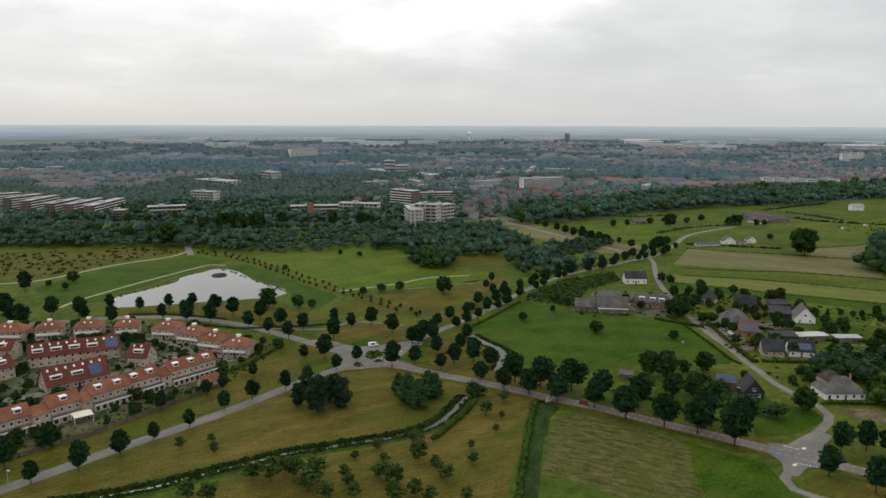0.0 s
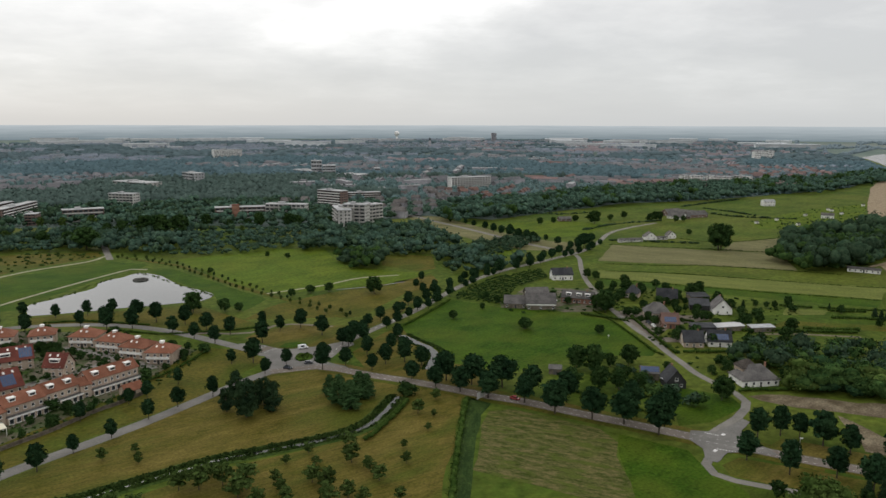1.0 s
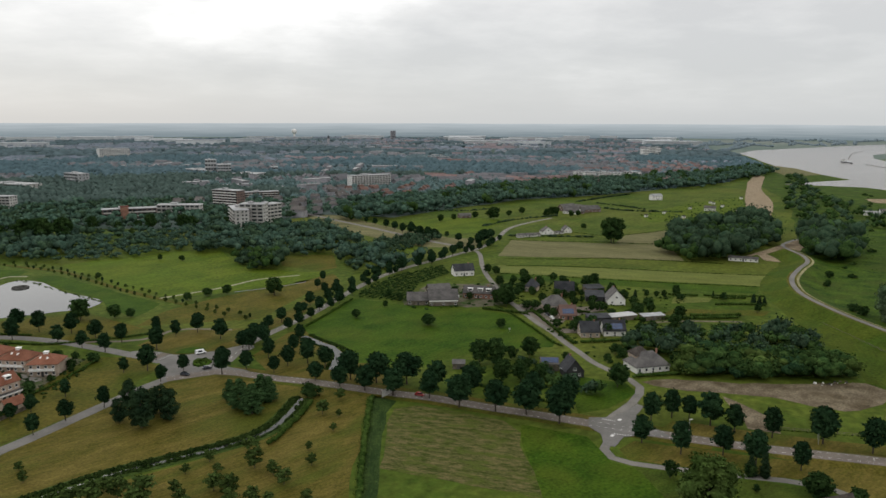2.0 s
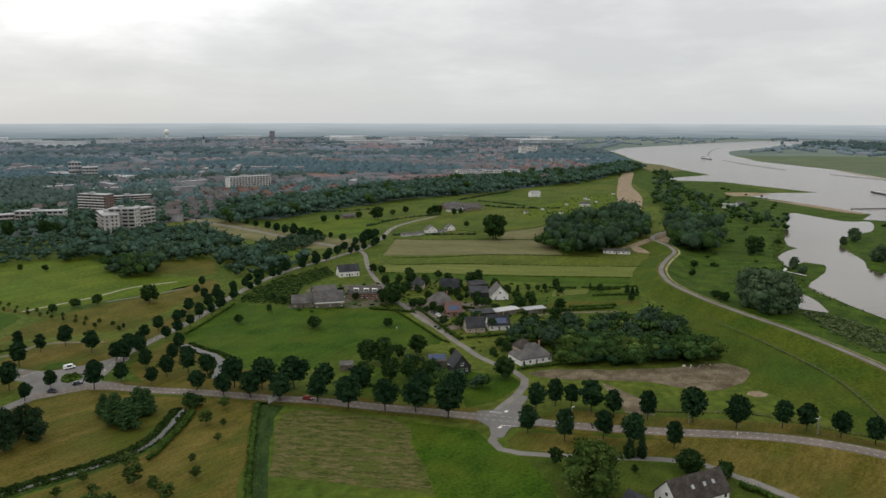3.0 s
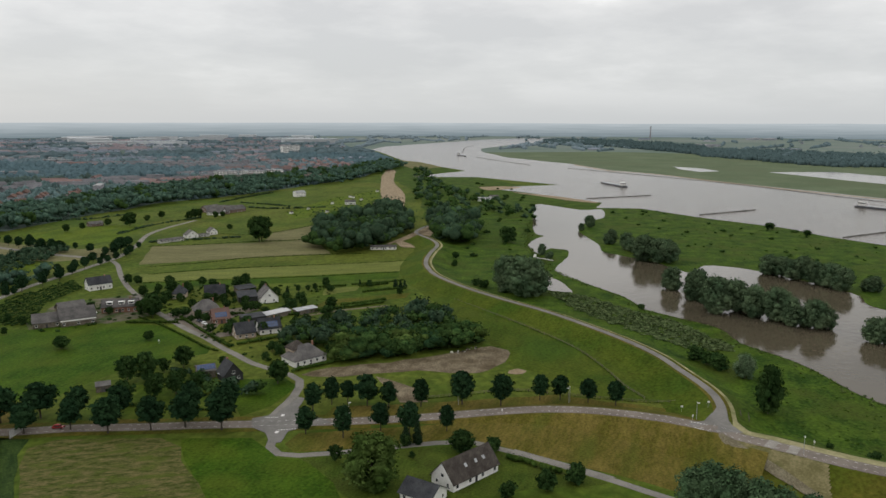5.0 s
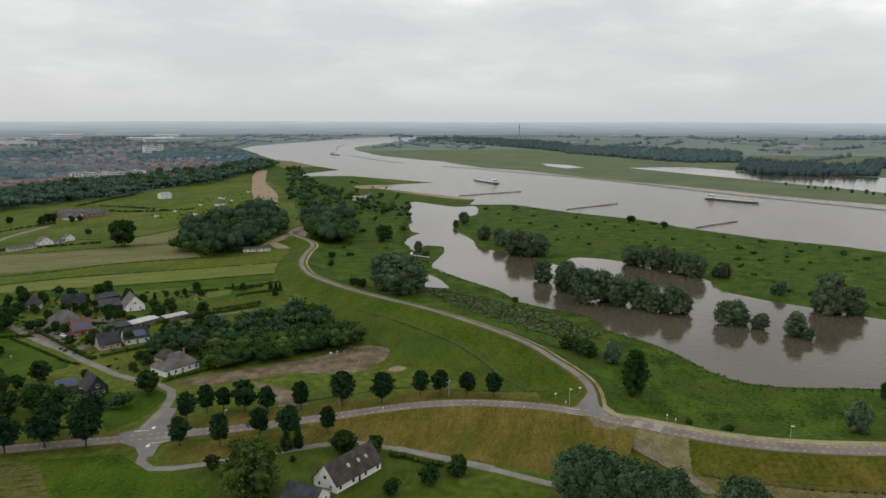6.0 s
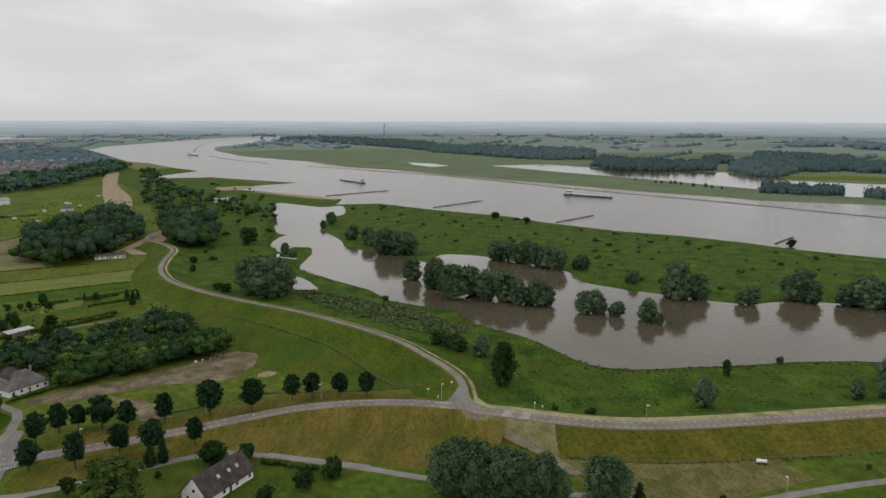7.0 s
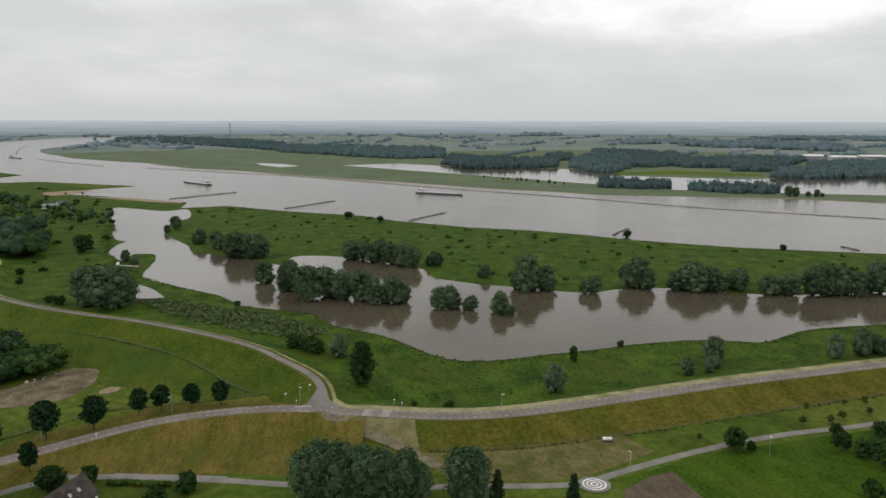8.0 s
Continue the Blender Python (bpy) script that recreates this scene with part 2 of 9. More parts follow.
    car_white=plain("white_car_paint", (0.75, 0.75, 0.75), 0.25, spec=0.6),
    car_dark=plain("dark_car_paint", (0.03, 0.035, 0.045), 0.25, spec=0.6),
    rubber=plain("tyre_rubber", (0.02, 0.02, 0.02), 0.8),
    hull=plain("dark_hull_steel", (0.045, 0.05, 0.06), 0.5),
    # far roofs and walls: haze is put into the base colours, greyer and bluer
    far_roof=surface("hazed_brown_roofs", (0.129, 0.129, 0.137), (0.185, 0.182, 0.190), 30, 3, islands=0.22),
    far_red=surface("hazed_red_roofs", (0.160, 0.112, 0.104), (0.222, 0.156, 0.146), 30, 3, islands=0.2),
    far_wall=surface("hazed_walls", (0.203, 0.200, 0.213), (0.331, 0.324, 0.343), 30, 3, islands=0.22),
    remote_wall=surface("hazed_remote_walls", (0.264, 0.284, 0.309), (0.338, 0.355, 0.383), 30, 3, islands=0.15),
    # town ground, its base colours lifted and blued to carry haze
    town=surface("hazed_streets_and_gardens", (0.062, 0.092, 0.080), (0.100, 0.126, 0.116), 40, 6, third=(0.068, 0.102, 0.082)),
    # remote fields in blue-grey tones that stand for haze
    far_land=surface("hazed_remote_fields", (0.110, 0.150, 0.128), (0.155, 0.190, 0.162), 420, 60, third=(0.170, 0.195, 0.175)),
    garden=surface("garden_ground", (0.055, 0.070, 0.026), (0.137, 0.115, 0.091), 5, 0.9, third=(0.046, 0.081, 0.019)),
    tussock=leaves("tussock_grass", (0.026, 0.060, 0.010), (0.056, 0.094, 0.018)),
    straw=surface("pale_straw_verge", (0.20, 0.19, 0.095), (0.31, 0.285, 0.16), 6, 0.8, third=(0.15, 0.155, 0.065)),
    leaf_full=leaves("flood_willow_leaves", (0.046, 0.079, 0.041), (0.114, 0.155, 0.082)),
    dike_grass=surface("dike_grass", (0.036, 0.060, 0.005), (0.063, 0.083, 0.009), 20, 1.8, bump=0.1, third=(0.038, 0.070, 0.007)),
    bank=surface("dark_bank_grass", (0.024, 0.050, 0.009), (0.055, 0.085, 0.018), 3, 0.8, bump=0.3),
    sandy=surface("sparse_sandy_grass", (0.115, 0.105, 0.045), (0.20, 0.175, 0.09), 5, 0.8, third=(0.085, 0.09, 0.03)),
    # haze also lifts and blues the base colours of these three woods
    leaf_town=leaves("hazed_town_leaves", (0.029, 0.063, 0.047), (0.076, 0.121, 0.083), 0.26),
    leaf_wood=leaves("hazed_wood_leaves", (0.050, 0.079, 0.069), (0.088, 0.122, 0.108), 0.2),
    leaf_far_wood=leaves("hazed_far_wood_leaves", (0.080, 0.130, 0.149), (0.116, 0.174, 0.191), 0.14),
    leaf_light=leaves("light_mixed_leaves", (0.034, 0.062, 0.014), (0.082, 0.118, 0.032)),
    # leaf colour with the haze beyond the river mixed in
    leaf_river=leaves("hazed_river_leaves", (0.046, 0.074, 0.076), (0.074, 0.106, 0.106), 0.12),
    # remote roofs and halls, with more of the haze in their colours
    remote_roof=surface("hazed_remote_roofs", (0.140, 0.168, 0.202), (0.190, 0.218, 0.256), 30, 3, islands=0.15),
    remote_pale=surface("hazed_pale_halls", (0.390, 0.413, 0.430), (0.528, 0.545, 0.557), 30, 3, islands=0.25),
    town_roof=surface("town_brown_roofs", (0.085, 0.078, 0.075), (0.150, 0.138, 0.130), 30, 3, islands=0.25),
    town_red=surface("town_red_roofs", (0.118, 0.076, 0.064), (0.172, 0.108, 0.090), 30, 3, islands=0.2),
    # brown-red brick, muted further by haze put into the colour
    brown_brick=surface("brown_brick", (0.145, 0.105, 0.090), (0.205, 0.150, 0.130), 3, 0.3, things=0.12),
    speed_table=surface("pale_speed_table", (0.235, 0.220, 0.195), (0.30, 0.285, 0.255), 3, 0.4),
    # roof red drawn towards grey by painted haze
    remote_red=surface("hazed_remote_red_roofs", (0.201, 0.170, 0.178), (0.247, 0.207, 0.214), 30, 3, islands=0.15),
    lawn=surface("shaded_lawn", (0.036, 0.060, 0.008), (0.062, 0.085, 0.012), 8, 1.0, bump=0.1, third=(0.045, 0.062, 0.010)),
    # meadow green dulled in its base colour, as haze would dull it
    river_meadow=surface("hazed_bank_meadow", (0.082, 0.112, 0.060), (0.118, 0.146, 0.084), 90, 8, third=(0.098, 0.122, 0.068)),
    board=surface("weathered_board", (0.38, 0.38, 0.36), (0.62, 0.61, 0.59), 2.0, 0.4),
    pale_roof=surface("pale_flat_roofs", (0.25, 0.255, 0.255), (0.40, 0.40, 0.40), 30, 3, islands=0.25),
)


# ---- building helpers ----
import collections
from mathutils.geometry import tessellate_polygon


def link(name, mesh, mats, parent=None, label="", smooth=False):
    for m in mats if isinstance(mats, (list, tuple)) else (mats,):
        mesh.materials.append(m)
    if smooth:
        mesh.polygons.foreach_set("use_smooth", [True] * len(mesh.polygons))
    ob = new(name, mesh)
    if parent:
        ob.parent = parent
    if label:
        tagged(ob, label)
    return ob


def mesh_of(name, verts, faces):
    me = bpy.data.meshes.new(name)
    me.from_pydata([tuple(v) for v in verts], [], [tuple(f) for f in faces])
    me.update()
    return me


def mesh_np(name, verts, tris):
    """A mesh from arrays of vertices and triangles."""
    me = bpy.data.meshes.new(name)
    k = len(tris)
    me.vertices.add(len(verts))
    me.vertices.foreach_set("co", np.asarray(verts, np.float32).ravel())
    me.loops.add(3 * k)
    me.loops.foreach_set("vertex_index", np.asarray(tris, np.int32).ravel())
    me.polygons.add(k)
    me.polygons.foreach_set("loop_start", np.arange(0, 3 * k, 3, dtype=np.int32))
    me.update(calc_edges=True)
    return me


def join_np(pieces):
    vs, ts, base = [], [], 0
    for v, t in pieces:
        vs.append(v)
        ts.append(t + base)
        base += len(v)
    return np.concatenate(vs), np.concatenate(ts)


def part(name, bm, material, parent, label=""):
    """One bmesh as one mesh object under a thing or a part."""
    me = bpy.data.meshes.new(name)
    bm.to_mesh(me)
    bm.free()
    return link(name, me, material, parent, label)


def thing(name, m, label, category, group=""):
    ob = new(name)
    ob.empty_display_size = 0.5
    ob.matrix_basis = m
    return tagged(ob, label, category, group)


def boxes(*specs, bevel=0.0):
    """A bmesh of boxes (x0, x1, y0, y1, z0, z1)."""
    bm = bmesh.new()
    for x0, x1, y0, y1, z0, z1 in specs:
        m = Matrix.LocRotScale(((x0 + x1) / 2, (y0 + y1) / 2, (z0 + z1) / 2), None, (abs(x1 - x0), abs(y1 - y0), abs(z1 - z0)))
        bmesh.ops.create_cube(bm, size=1, matrix=m)
    if bevel:
        bmesh.ops.bevel(bm, geom=bm.edges[:], offset=bevel, segments=1, affect="EDGES")
    return bm


def tube(path, r0, r1, sides=7):
    """A tapered tube along a list of points."""
    bm = bmesh.new()
    rings = []
    for i, p in enumerate(path):
        a, b = Vector(path[max(i - 1, 0)]), Vector(path[min(i + 1, len(path) - 1)])
        q = (b - a).to_track_quat("Z", "Y")
        r = r0 + (r1 - r0) * i / (len(path) - 1)
        rings.append([bm.verts.new(Vector(p) + q @ Vector((r * math.cos(2 * math.pi * k / sides), r * math.sin(2 * math.pi * k / sides), 0))) for k in range(sides)])
    for u, v in zip(rings, rings[1:]):
        for k in range(sides):
            bm.faces.new((u[k], u[(k + 1) % sides], v[(k + 1) % sides], v[k]))
    bm.faces.new(rings[-1])
    bm.faces.new(rings[0][::-1])
    return bm


def merge(*bms):
    out = bmesh.new()
    for b in bms:
        me = bpy.data.meshes.new("piece")
        b.to_mesh(me)
        b.free()
        out.from_mesh(me)
        bpy.data.meshes.remove(me)
    return out


def glide(pts, step=6.0):
    """A smooth line through the points, in even steps."""
    p = [np.array(v, float) for v in pts]
    p = [2 * p[0] - p[1]] + p + [2 * p[-1] - p[-2]]
    out = []
    for a, b, c, d in zip(p, p[1:], p[2:], p[3:]):
        k = max(1, int(np.linalg.norm(c - b) / step))
        for i in range(k):
            t = i / k
            out.append(0.5 * (2 * b + (c - a) * t + (2 * a - 5 * b + 4 * c - d) * t**2 + (3 * b - a - 3 * c + d) * t**3))
    out.append(p[-2])
    return np.array(out)


def sideways(line):
    """The level direction to the left of each point of a line."""
    d = np.gradient(line[:, :2], axis=0)
    d /= np.linalg.norm(d, axis=1)[:, None] + 1e-9
    return np.stack([-d[:, 1], d[:, 0]], 1)


def loft(line, profile, name, mats, slots=None):
    """Carries a cross-section, (offset to the left, height) pairs or one list of them a point, along a line."""
    left = sideways(line)
    k = len(profile[0]) if isinstance(profile[0][0], (tuple, list)) else len(profile)
    verts, faces = [], []
    for i, p in enumerate(line):
        prof = profile[i] if isinstance(profile[0][0], (tuple, list)) else profile
        for o, h in prof:
            verts.append((p[0] + left[i][0] * o, p[1] + left[i][1] * o, p[2] + h if len(p) > 2 else h))
    for i in range(len(line) - 1):
        for j in range(k - 1):
            faces.append((i * k + j + 1, i * k + j, (i + 1) * k + j, (i + 1) * k + j + 1))
    me = mesh_of(name, verts, faces)
    ob = link(name, me, mats)
    if slots:
        me.polygons.foreach_set("material_index", [slots[j] for _ in range(len(line) - 1) for j in range(k - 1)])
    return ob


def road(name, pts, width, mat, label, lift=0.12, category="road"):
    line = glide(pts)
    h = width / 2
    ob = loft(line, [(h + 0.25, lift - 0.16), (h, lift), (0, lift + 0.05), (-h, lift), (-h - 0.25, lift - 0.16)], name, mat)
    return tagged(ob, label, category, kind="structure"), line


def dashes(name, line, offset, on, off, width, lift, mat, label, start=0, end=None):
    """Painted strokes along a road."""
    left = sideways(line)
    s = np.r_[0, np.cumsum(np.linalg.norm(np.diff(line[:, :2], axis=0), axis=1))]
    verts, faces = [], []
    end = s[-1] if end is None else end
    while start < end:
        for a in (start, min(start + on, end)):
            p = [np.interp(a, s, line[:, k]) for k in range(3)]
            q = [np.interp(a, s, left[:, k]) for k in range(2)]
            for w in (-width / 2, width / 2):
                verts.append((p[0] + q[0] * (offset + w), p[1] + q[1] * (offset + w), p[2] + lift))
        k = len(verts)
        faces.append((k - 4, k - 2, k - 1, k - 3))
        start += on + off
    return tagged(link(name, mesh_of(name, verts, faces), mat), label, "road marking", kind="stuff")


def wobble(pts, step, amount, seed):
    """An outline with a little natural unevenness."""
    rng = random.Random(seed)
    out = []
    for a, b in zip(pts, pts[1:] + pts[:1]):
        a, b = np.array(a[:2], float), np.array(b[:2], float)
        d = np.linalg.norm(b - a)
        k = max(1, int(d / step))
        n = np.array([-(b - a)[1], (b - a)[0]]) / (d + 1e-9)
        for i in range(k):
            out.append(a + (b - a) * i / k + n * rng.uniform(-amount, amount) * (1 if i else 0.4))
    return out


def patch(name, pts, z, mat, label, step=9.0, amount=1.0, seed=1, category="field", rounded=False):
    """A level sheet with an uneven outline."""
    if rounded:
        pts = [tuple(p) for p in glide(list(pts) + [pts[0]], step)[:-1]]
    ring = wobble(list(pts), step, amount, seed)
    vs = [Vector((p[0], p[1], z)) for p in ring]
    tris = tessellate_polygon([vs])
    me = mesh_of(name, vs, [t for t in tris])
    bm = bmesh.new()
    bm.from_mesh(me)
    bmesh.ops.recalc_face_normals(bm, faces=bm.faces[:])
    for f in bm.faces:
        if f.normal.z < 0:
            f.normal_flip()
    bm.to_mesh(me)
    bm.free()
    return tagged(link(name, me, mat), label, category, kind="structure")


def inside(x, y, poly):
    hit = False
    for (x0, y0), (x1, y1) in zip(poly, poly[1:] + poly[:1]):
        if (y0 > y) != (y1 > y) and x < (x1 - x0) * (y - y0) / (y1 - y0) + x0:
            hit = not hit
    return hit


def scatter(poly, spacing, seed):
    """Uneven places inside an outline."""
    rng = random.Random(seed)
    poly = [tuple(p[:2]) for p in poly]
    xs, ys = [p[0] for p in poly], [p[1] for p in poly]
    out, row, y = [], 0, min(ys)
    while y < max(ys):
        x = min(xs) + (row % 2) * spacing / 2
        while x < max(xs):
            px, py = x + rng.uniform(-0.45, 0.45) * spacing, y + rng.uniform(-0.45, 0.45) * spacing
            if inside(px, py, poly):
                out.append((px, py))
            x += spacing
        y += spacing * 0.87
        row += 1
    return out


def ball(level):
    bm = bmesh.new()
    bmesh.ops.create_icosphere(bm, subdivisions=level, radius=1)
    bm.verts.ensure_lookup_table()
    v = np.array([w.co[:] for w in bm.verts])
    t = np.array([[w.index for w in f.verts] for f in bm.faces])
    bm.free()
    return v, t


BALL, SEED_BALL = ball(2), ball(1)


def foliage(rng, lobes, leaf, count, level=1):
    """Uneven leaf masses (x, y, z, rx, rz) and, all over them, small leaf sprays that break the outline."""
    v0, t0 = BALL if level else SEED_BALL
    pieces = []
    for x, y, z, r, rz in lobes:
        bump = 1 + rng.normal(0, 0.10, (len(v0), 1))
        pieces.append((v0 * bump * (r * 0.68, r * 0.68, rz * 0.68) + (x, y, z), t0))
    weights = np.array([l[3] ** 2 for l in lobes])
    pick = rng.choice(len(lobes), count, p=weights / weights.sum())
    L = np.array(lobes)[pick]
    d = rng.normal(0, 1, (count, 3))
    d[:, 2] = np.abs(d[:, 2]) * 0.9 - 0.35 * rng.random(count)
    d /= np.linalg.norm(d, axis=1)[:, None]
    c = L[:, :3] + d * L[:, [3, 3, 4]] * rng.uniform(0.72, 1.16, (count, 1))
    nrm = d + rng.normal(0, 0.55, (count, 3))
    a = np.cross(nrm, rng.normal(0, 1, (count, 3)))
    a /= np.linalg.norm(a, axis=1)[:, None]
    b = np.cross(nrm, a)
    b /= np.linalg.norm(b, axis=1)[:, None]
    s = leaf * rng.uniform(0.5, 1.25, (count, 1))
    spray = np.stack([c + a * s, c - a * s * 0.55 + b * s * 0.8, c - a * s * 0.55 - b * s * 0.8], 1).reshape(-1, 3)
    pieces.append((spray, 3 * np.arange(count)[:, None] + [0, 1, 2]))
    return join_np(pieces)


def crown_lobes(rng, kind):
    """The leaf masses of a crown on a tree one metre high."""
    out = []
    lo, hi, wide, many, fat = {"lime": (0.27, 0.97, 0.285, 34, 0.115), "broad": (0.20, 0.97, 0.46, 34, 0.125), "willow": (0.10, 0.97, 0.37, 40, 0.145), "full": (0.06, 0.96, 0.43, 46, 0.155),
                         "pine": (0.08, 0.97, 0.36, 26, 0.125), "cone": (0.04, 0.98, 0.17, 30, 0.125), "fir": (0.03, 0.985, 0.25, 52, 0.088), "poplar": (0.08, 0.98, 0.25, 36, 0.125), "young": (0.28, 0.94, 0.33, 11, 0.14), "bush": (0.12, 0.9, 0.56, 16, 0.22)}[kind]
    for i in range(many):
        u = (i + 0.5) / many
        z = lo + (hi - lo) * u
        swell = {"fir": min(0.55 + 2.2 * u, 1.0, 1.5 * (1.04 - u)), "cone": min(1.0, 1.25 * (1.03 - u)), "lime": math.sin(math.pi * (0.16 + 0.74 * u)), "poplar": math.sin(math.pi * (0.22 + 0.62 * u))}.get(kind, math.sin(math.pi * (0.2 + 0.68 * u)))
        a = i * 2.4 + rng.uniform(-0.5, 0.5)
        r = wide * swell * rng.uniform(0.35, 0.85)
        f = fat * rng.uniform(0.75, 1.25) * (0.6 + 0.5 * swell)
        out.append((r * math.cos(a), r * math.sin(a), min(z, hi - f * 0.6), f, f * rng.uniform(0.75, 1.05) * (1.7 if kind in ("poplar", "willow") else 1.0)))
    return out


def tree_kind(kind, leaf_mat, seed, count, leaf):
    """A tree one metre high, with trunk, limbs and crown, to be copied at the size wanted."""
    rng = np.random.default_rng(seed)
    root = thing("tree", Matrix.Identity(4), "tree", "tree")
    lobes = crown_lobes(rng, kind)
    girth = {"young": 0.013, "bush": 0.012, "willow": 0.034}.get(kind, 0.021)
    top = 0.62 if kind != "bush" else 0.35
    lean = rng.normal(0, 0.012, 2)
    bms = [tube([(0, 0, -0.03), (lean[0] * 0.5, lean[1] * 0.5, top * 0.5), (lean[0], lean[1], top)], girth, girth * 0.45)]
    for i in rng.choice(len(lobes), min(6, len(lobes)), replace=False):
        x, y, z, r, _ = lobes[i]
        z0 = max(0.12, min(top, z - 0.14)) * 0.8
        bms.append(tube([(0, 0, z0), (x * 0.5, y * 0.5, (z0 + z) / 2 + 0.02), (x * 0.9, y * 0.9, z)], girth * 0.45, girth * 0.12, 5))
    wood, sizes = bmesh.new(), []
    for b in bms:
        sizes.append(len(b.verts))
        me = bpy.data.meshes.new("piece")
        b.to_mesh(me)
        b.free()
        wood.from_mesh(me)
        bpy.data.meshes.remove(me)
    wood.verts.ensure_lookup_table()
    first = sizes[0]
    for k in sizes[1:]:   # each limb grows out of the trunk
        wood.faces.new((wood.verts[7], wood.verts[first], wood.verts[first + 1]))
        first += k
    part("trunk", wood, M["bark"], root)
    v, t = foliage(rng, lobes, leaf, count, 0)
    link("crown", mesh_np("crown", v, t), leaf_mat, root)
    return root


def plant(kinds, places, label, group, name="tree", category="tree", seed=3, z=0.0, girth=(0.9, 1.12)):
    """Copies of the given kinds at (x, y, height)."""
    rng = random.Random(seed)
    for x, y, h in places:
        k = kinds[rng.randrange(len(kinds))]
        w = h * rng.uniform(*girth)
        m = pose(x, y, z - 0.02, 0, 0, rng.uniform(0, 360)) @ Matrix.Diagonal((w, w, h, 1))
        ob = copy_thing(k, m)
        ob.name = name
        tagged(ob, label, category, group)


def grove(name, places, size, mat, label, seed, lobes=3, count=40, level=1, leaf=0.75, category="trees", wide=1.0, closed=False):
    """A wood that nobody could count, as one piece of real foliage; closed: its crowns come down to the ground."""
    rng = np.random.default_rng(seed)
    stock = []
    for _ in range(5):
        ls = []
        for i in range(lobes):
            a = i * 2.3 + rng.uniform(0, 1)
            r = 0.0 if lobes == 1 else 0.22
            if closed:
                ls.append((r * math.cos(a), r * math.sin(a), rng.uniform(0.10, 0.30), rng.uniform(0.36, 0.50), rng.uniform(0.66, 0.86)))
            else:
                ls.append((r * math.cos(a), r * math.sin(a), rng.uniform(0.32, 0.66), rng.uniform(0.28, 0.38), rng.uniform(0.26, 0.36)))
        v, t = foliage(rng, ls, leaf / size, count, level)
        stock.append((v, t))
    pieces = []
    for x, y in places:
        v, t = stock[rng.integers(5)]
        h = size * rng.uniform(0.5, 1.3)
        w = max(h, size * 0.75) * rng.uniform(0.85, 1.25) * wide
        a = rng.uniform(0, 6.283)
        c, s = math.cos(a), math.sin(a)
        pieces.append((np.stack([(v[:, 0] * c - v[:, 1] * s) * w + x, (v[:, 0] * s + v[:, 1] * c) * w + y, v[:, 2] * h - 0.03 * h], 1), t))
    v, t = join_np(pieces)
    return tagged(link(name, mesh_np(name, v, t), mat, smooth=closed), label, category, kind="stuff")


def tufts(name, places, size, mat, label, seed, category="reeds", count=10, rise=0.8):
    """Low growth as one piece: a small uneven mass with sprays at each place."""
    rng = np.random.default_rng(seed)
    stock = [foliage(rng, [(0, 0, 0.25, 0.5, 0.4), (0.35, 0.2, 0.2, 0.35, 0.3)], 0.32, count, 0) for _ in range(4)]
    pieces = []
    for x, y in places:
        v, t = stock[rng.integers(4)]
        h = size * rng.uniform(0.5, 1.4)
        a = rng.uniform(0, 6.283)
        c, s = math.cos(a), math.sin(a)
        pieces.append((np.stack([(v[:, 0] * c - v[:, 1] * s) * h + x, (v[:, 0] * s + v[:, 1] * c) * h + y, v[:, 2] * h * rise], 1), t))
    v, t = join_np(pieces)
    return tagged(link(name, mesh_np(name, v, t), mat), label, category, kind="stuff")


def along(pts, step, spread, seed):
    """Uneven places along a line."""
    rng = random.Random(seed)
    line = glide([p[:2] for p in pts], step)
    return [(p[0] + rng.uniform(-spread, spread), p[1] + rng.uniform(-spread, spread)) for p in line]


def hedge(name, pts, width, height, label, seed):
    """A clipped hedge: an uneven leafy bank with sprays."""
    rng = np.random.default_rng(seed)
    line = glide([p[:2] for p in pts], 1.0)
    pieces = []
    for p in line:
        ls = [(p[0] + rng.normal(0, 0.1 * width), p[1] + rng.normal(0, 0.1 * width), height * 0.45, width * 0.62, height * 0.6)]
        pieces.append(foliage(rng, ls, 0.26, 12, 0))
    v, t = join_np(pieces)
    return tagged(link(name, mesh_np(name, v, t), M["hedge"]), label, "hedge")


# ---- the plan, in metres from the first camera, placed to fit the camera's view ----
MAIN_ROAD = [(-46.1, 324.9, 0), (-37.2, 327.4, 0), (-25.8, 330, 0), (-16, 326.1, 0), (-1.1, 316.3, 0), (18.2, 305.6, 0), (42.5, 289.3, 0), (60.9, 278.5, 0), (79.2, 264.7, 0), (94.4, 254.1, 0), (108.4, 243.7, 0), (121.5, 234.3, 0), (135.1, 224.6, 0), (152.3, 212.7, 0.2), (170, 201.5, 0.6), (187.9, 190.3, 1.2), (197.9, 182.8, 1.7), (206.5, 174.1, 2.2), (213.4, 164.3, 2.8), (219, 154, 3.3), (223.5, 143.5, 3.8), (226.4, 132.6, 4.3), (228.5, 123.8, 4.6), (227.4, 117.3, 4.6), (230.3, 107.5, 4.6), (233.1, 93.4, 4.6), (237.5, 77.8, 4.6), (244.4, 63.1, 4.6), (253.9, 48.7, 4.6), (264.5, 35.2, 4.6), (282.7, 13, 4.6), (308.2, -18.1, 4.6), (333.1, -52, 4.6), (354, -80.5, 4.6)]
WEST_ROAD = [(-144.6, 196.5, 0), (-133.5, 210.4, 0), (-123.1, 223.5, 0), (-111.7, 238.6, 0), (-98.2, 254.2, 0), (-83.3, 273, 0), (-66.8, 297.2, 0), (-53.4, 316.4, 0), (-46.1, 324.9, 0)]
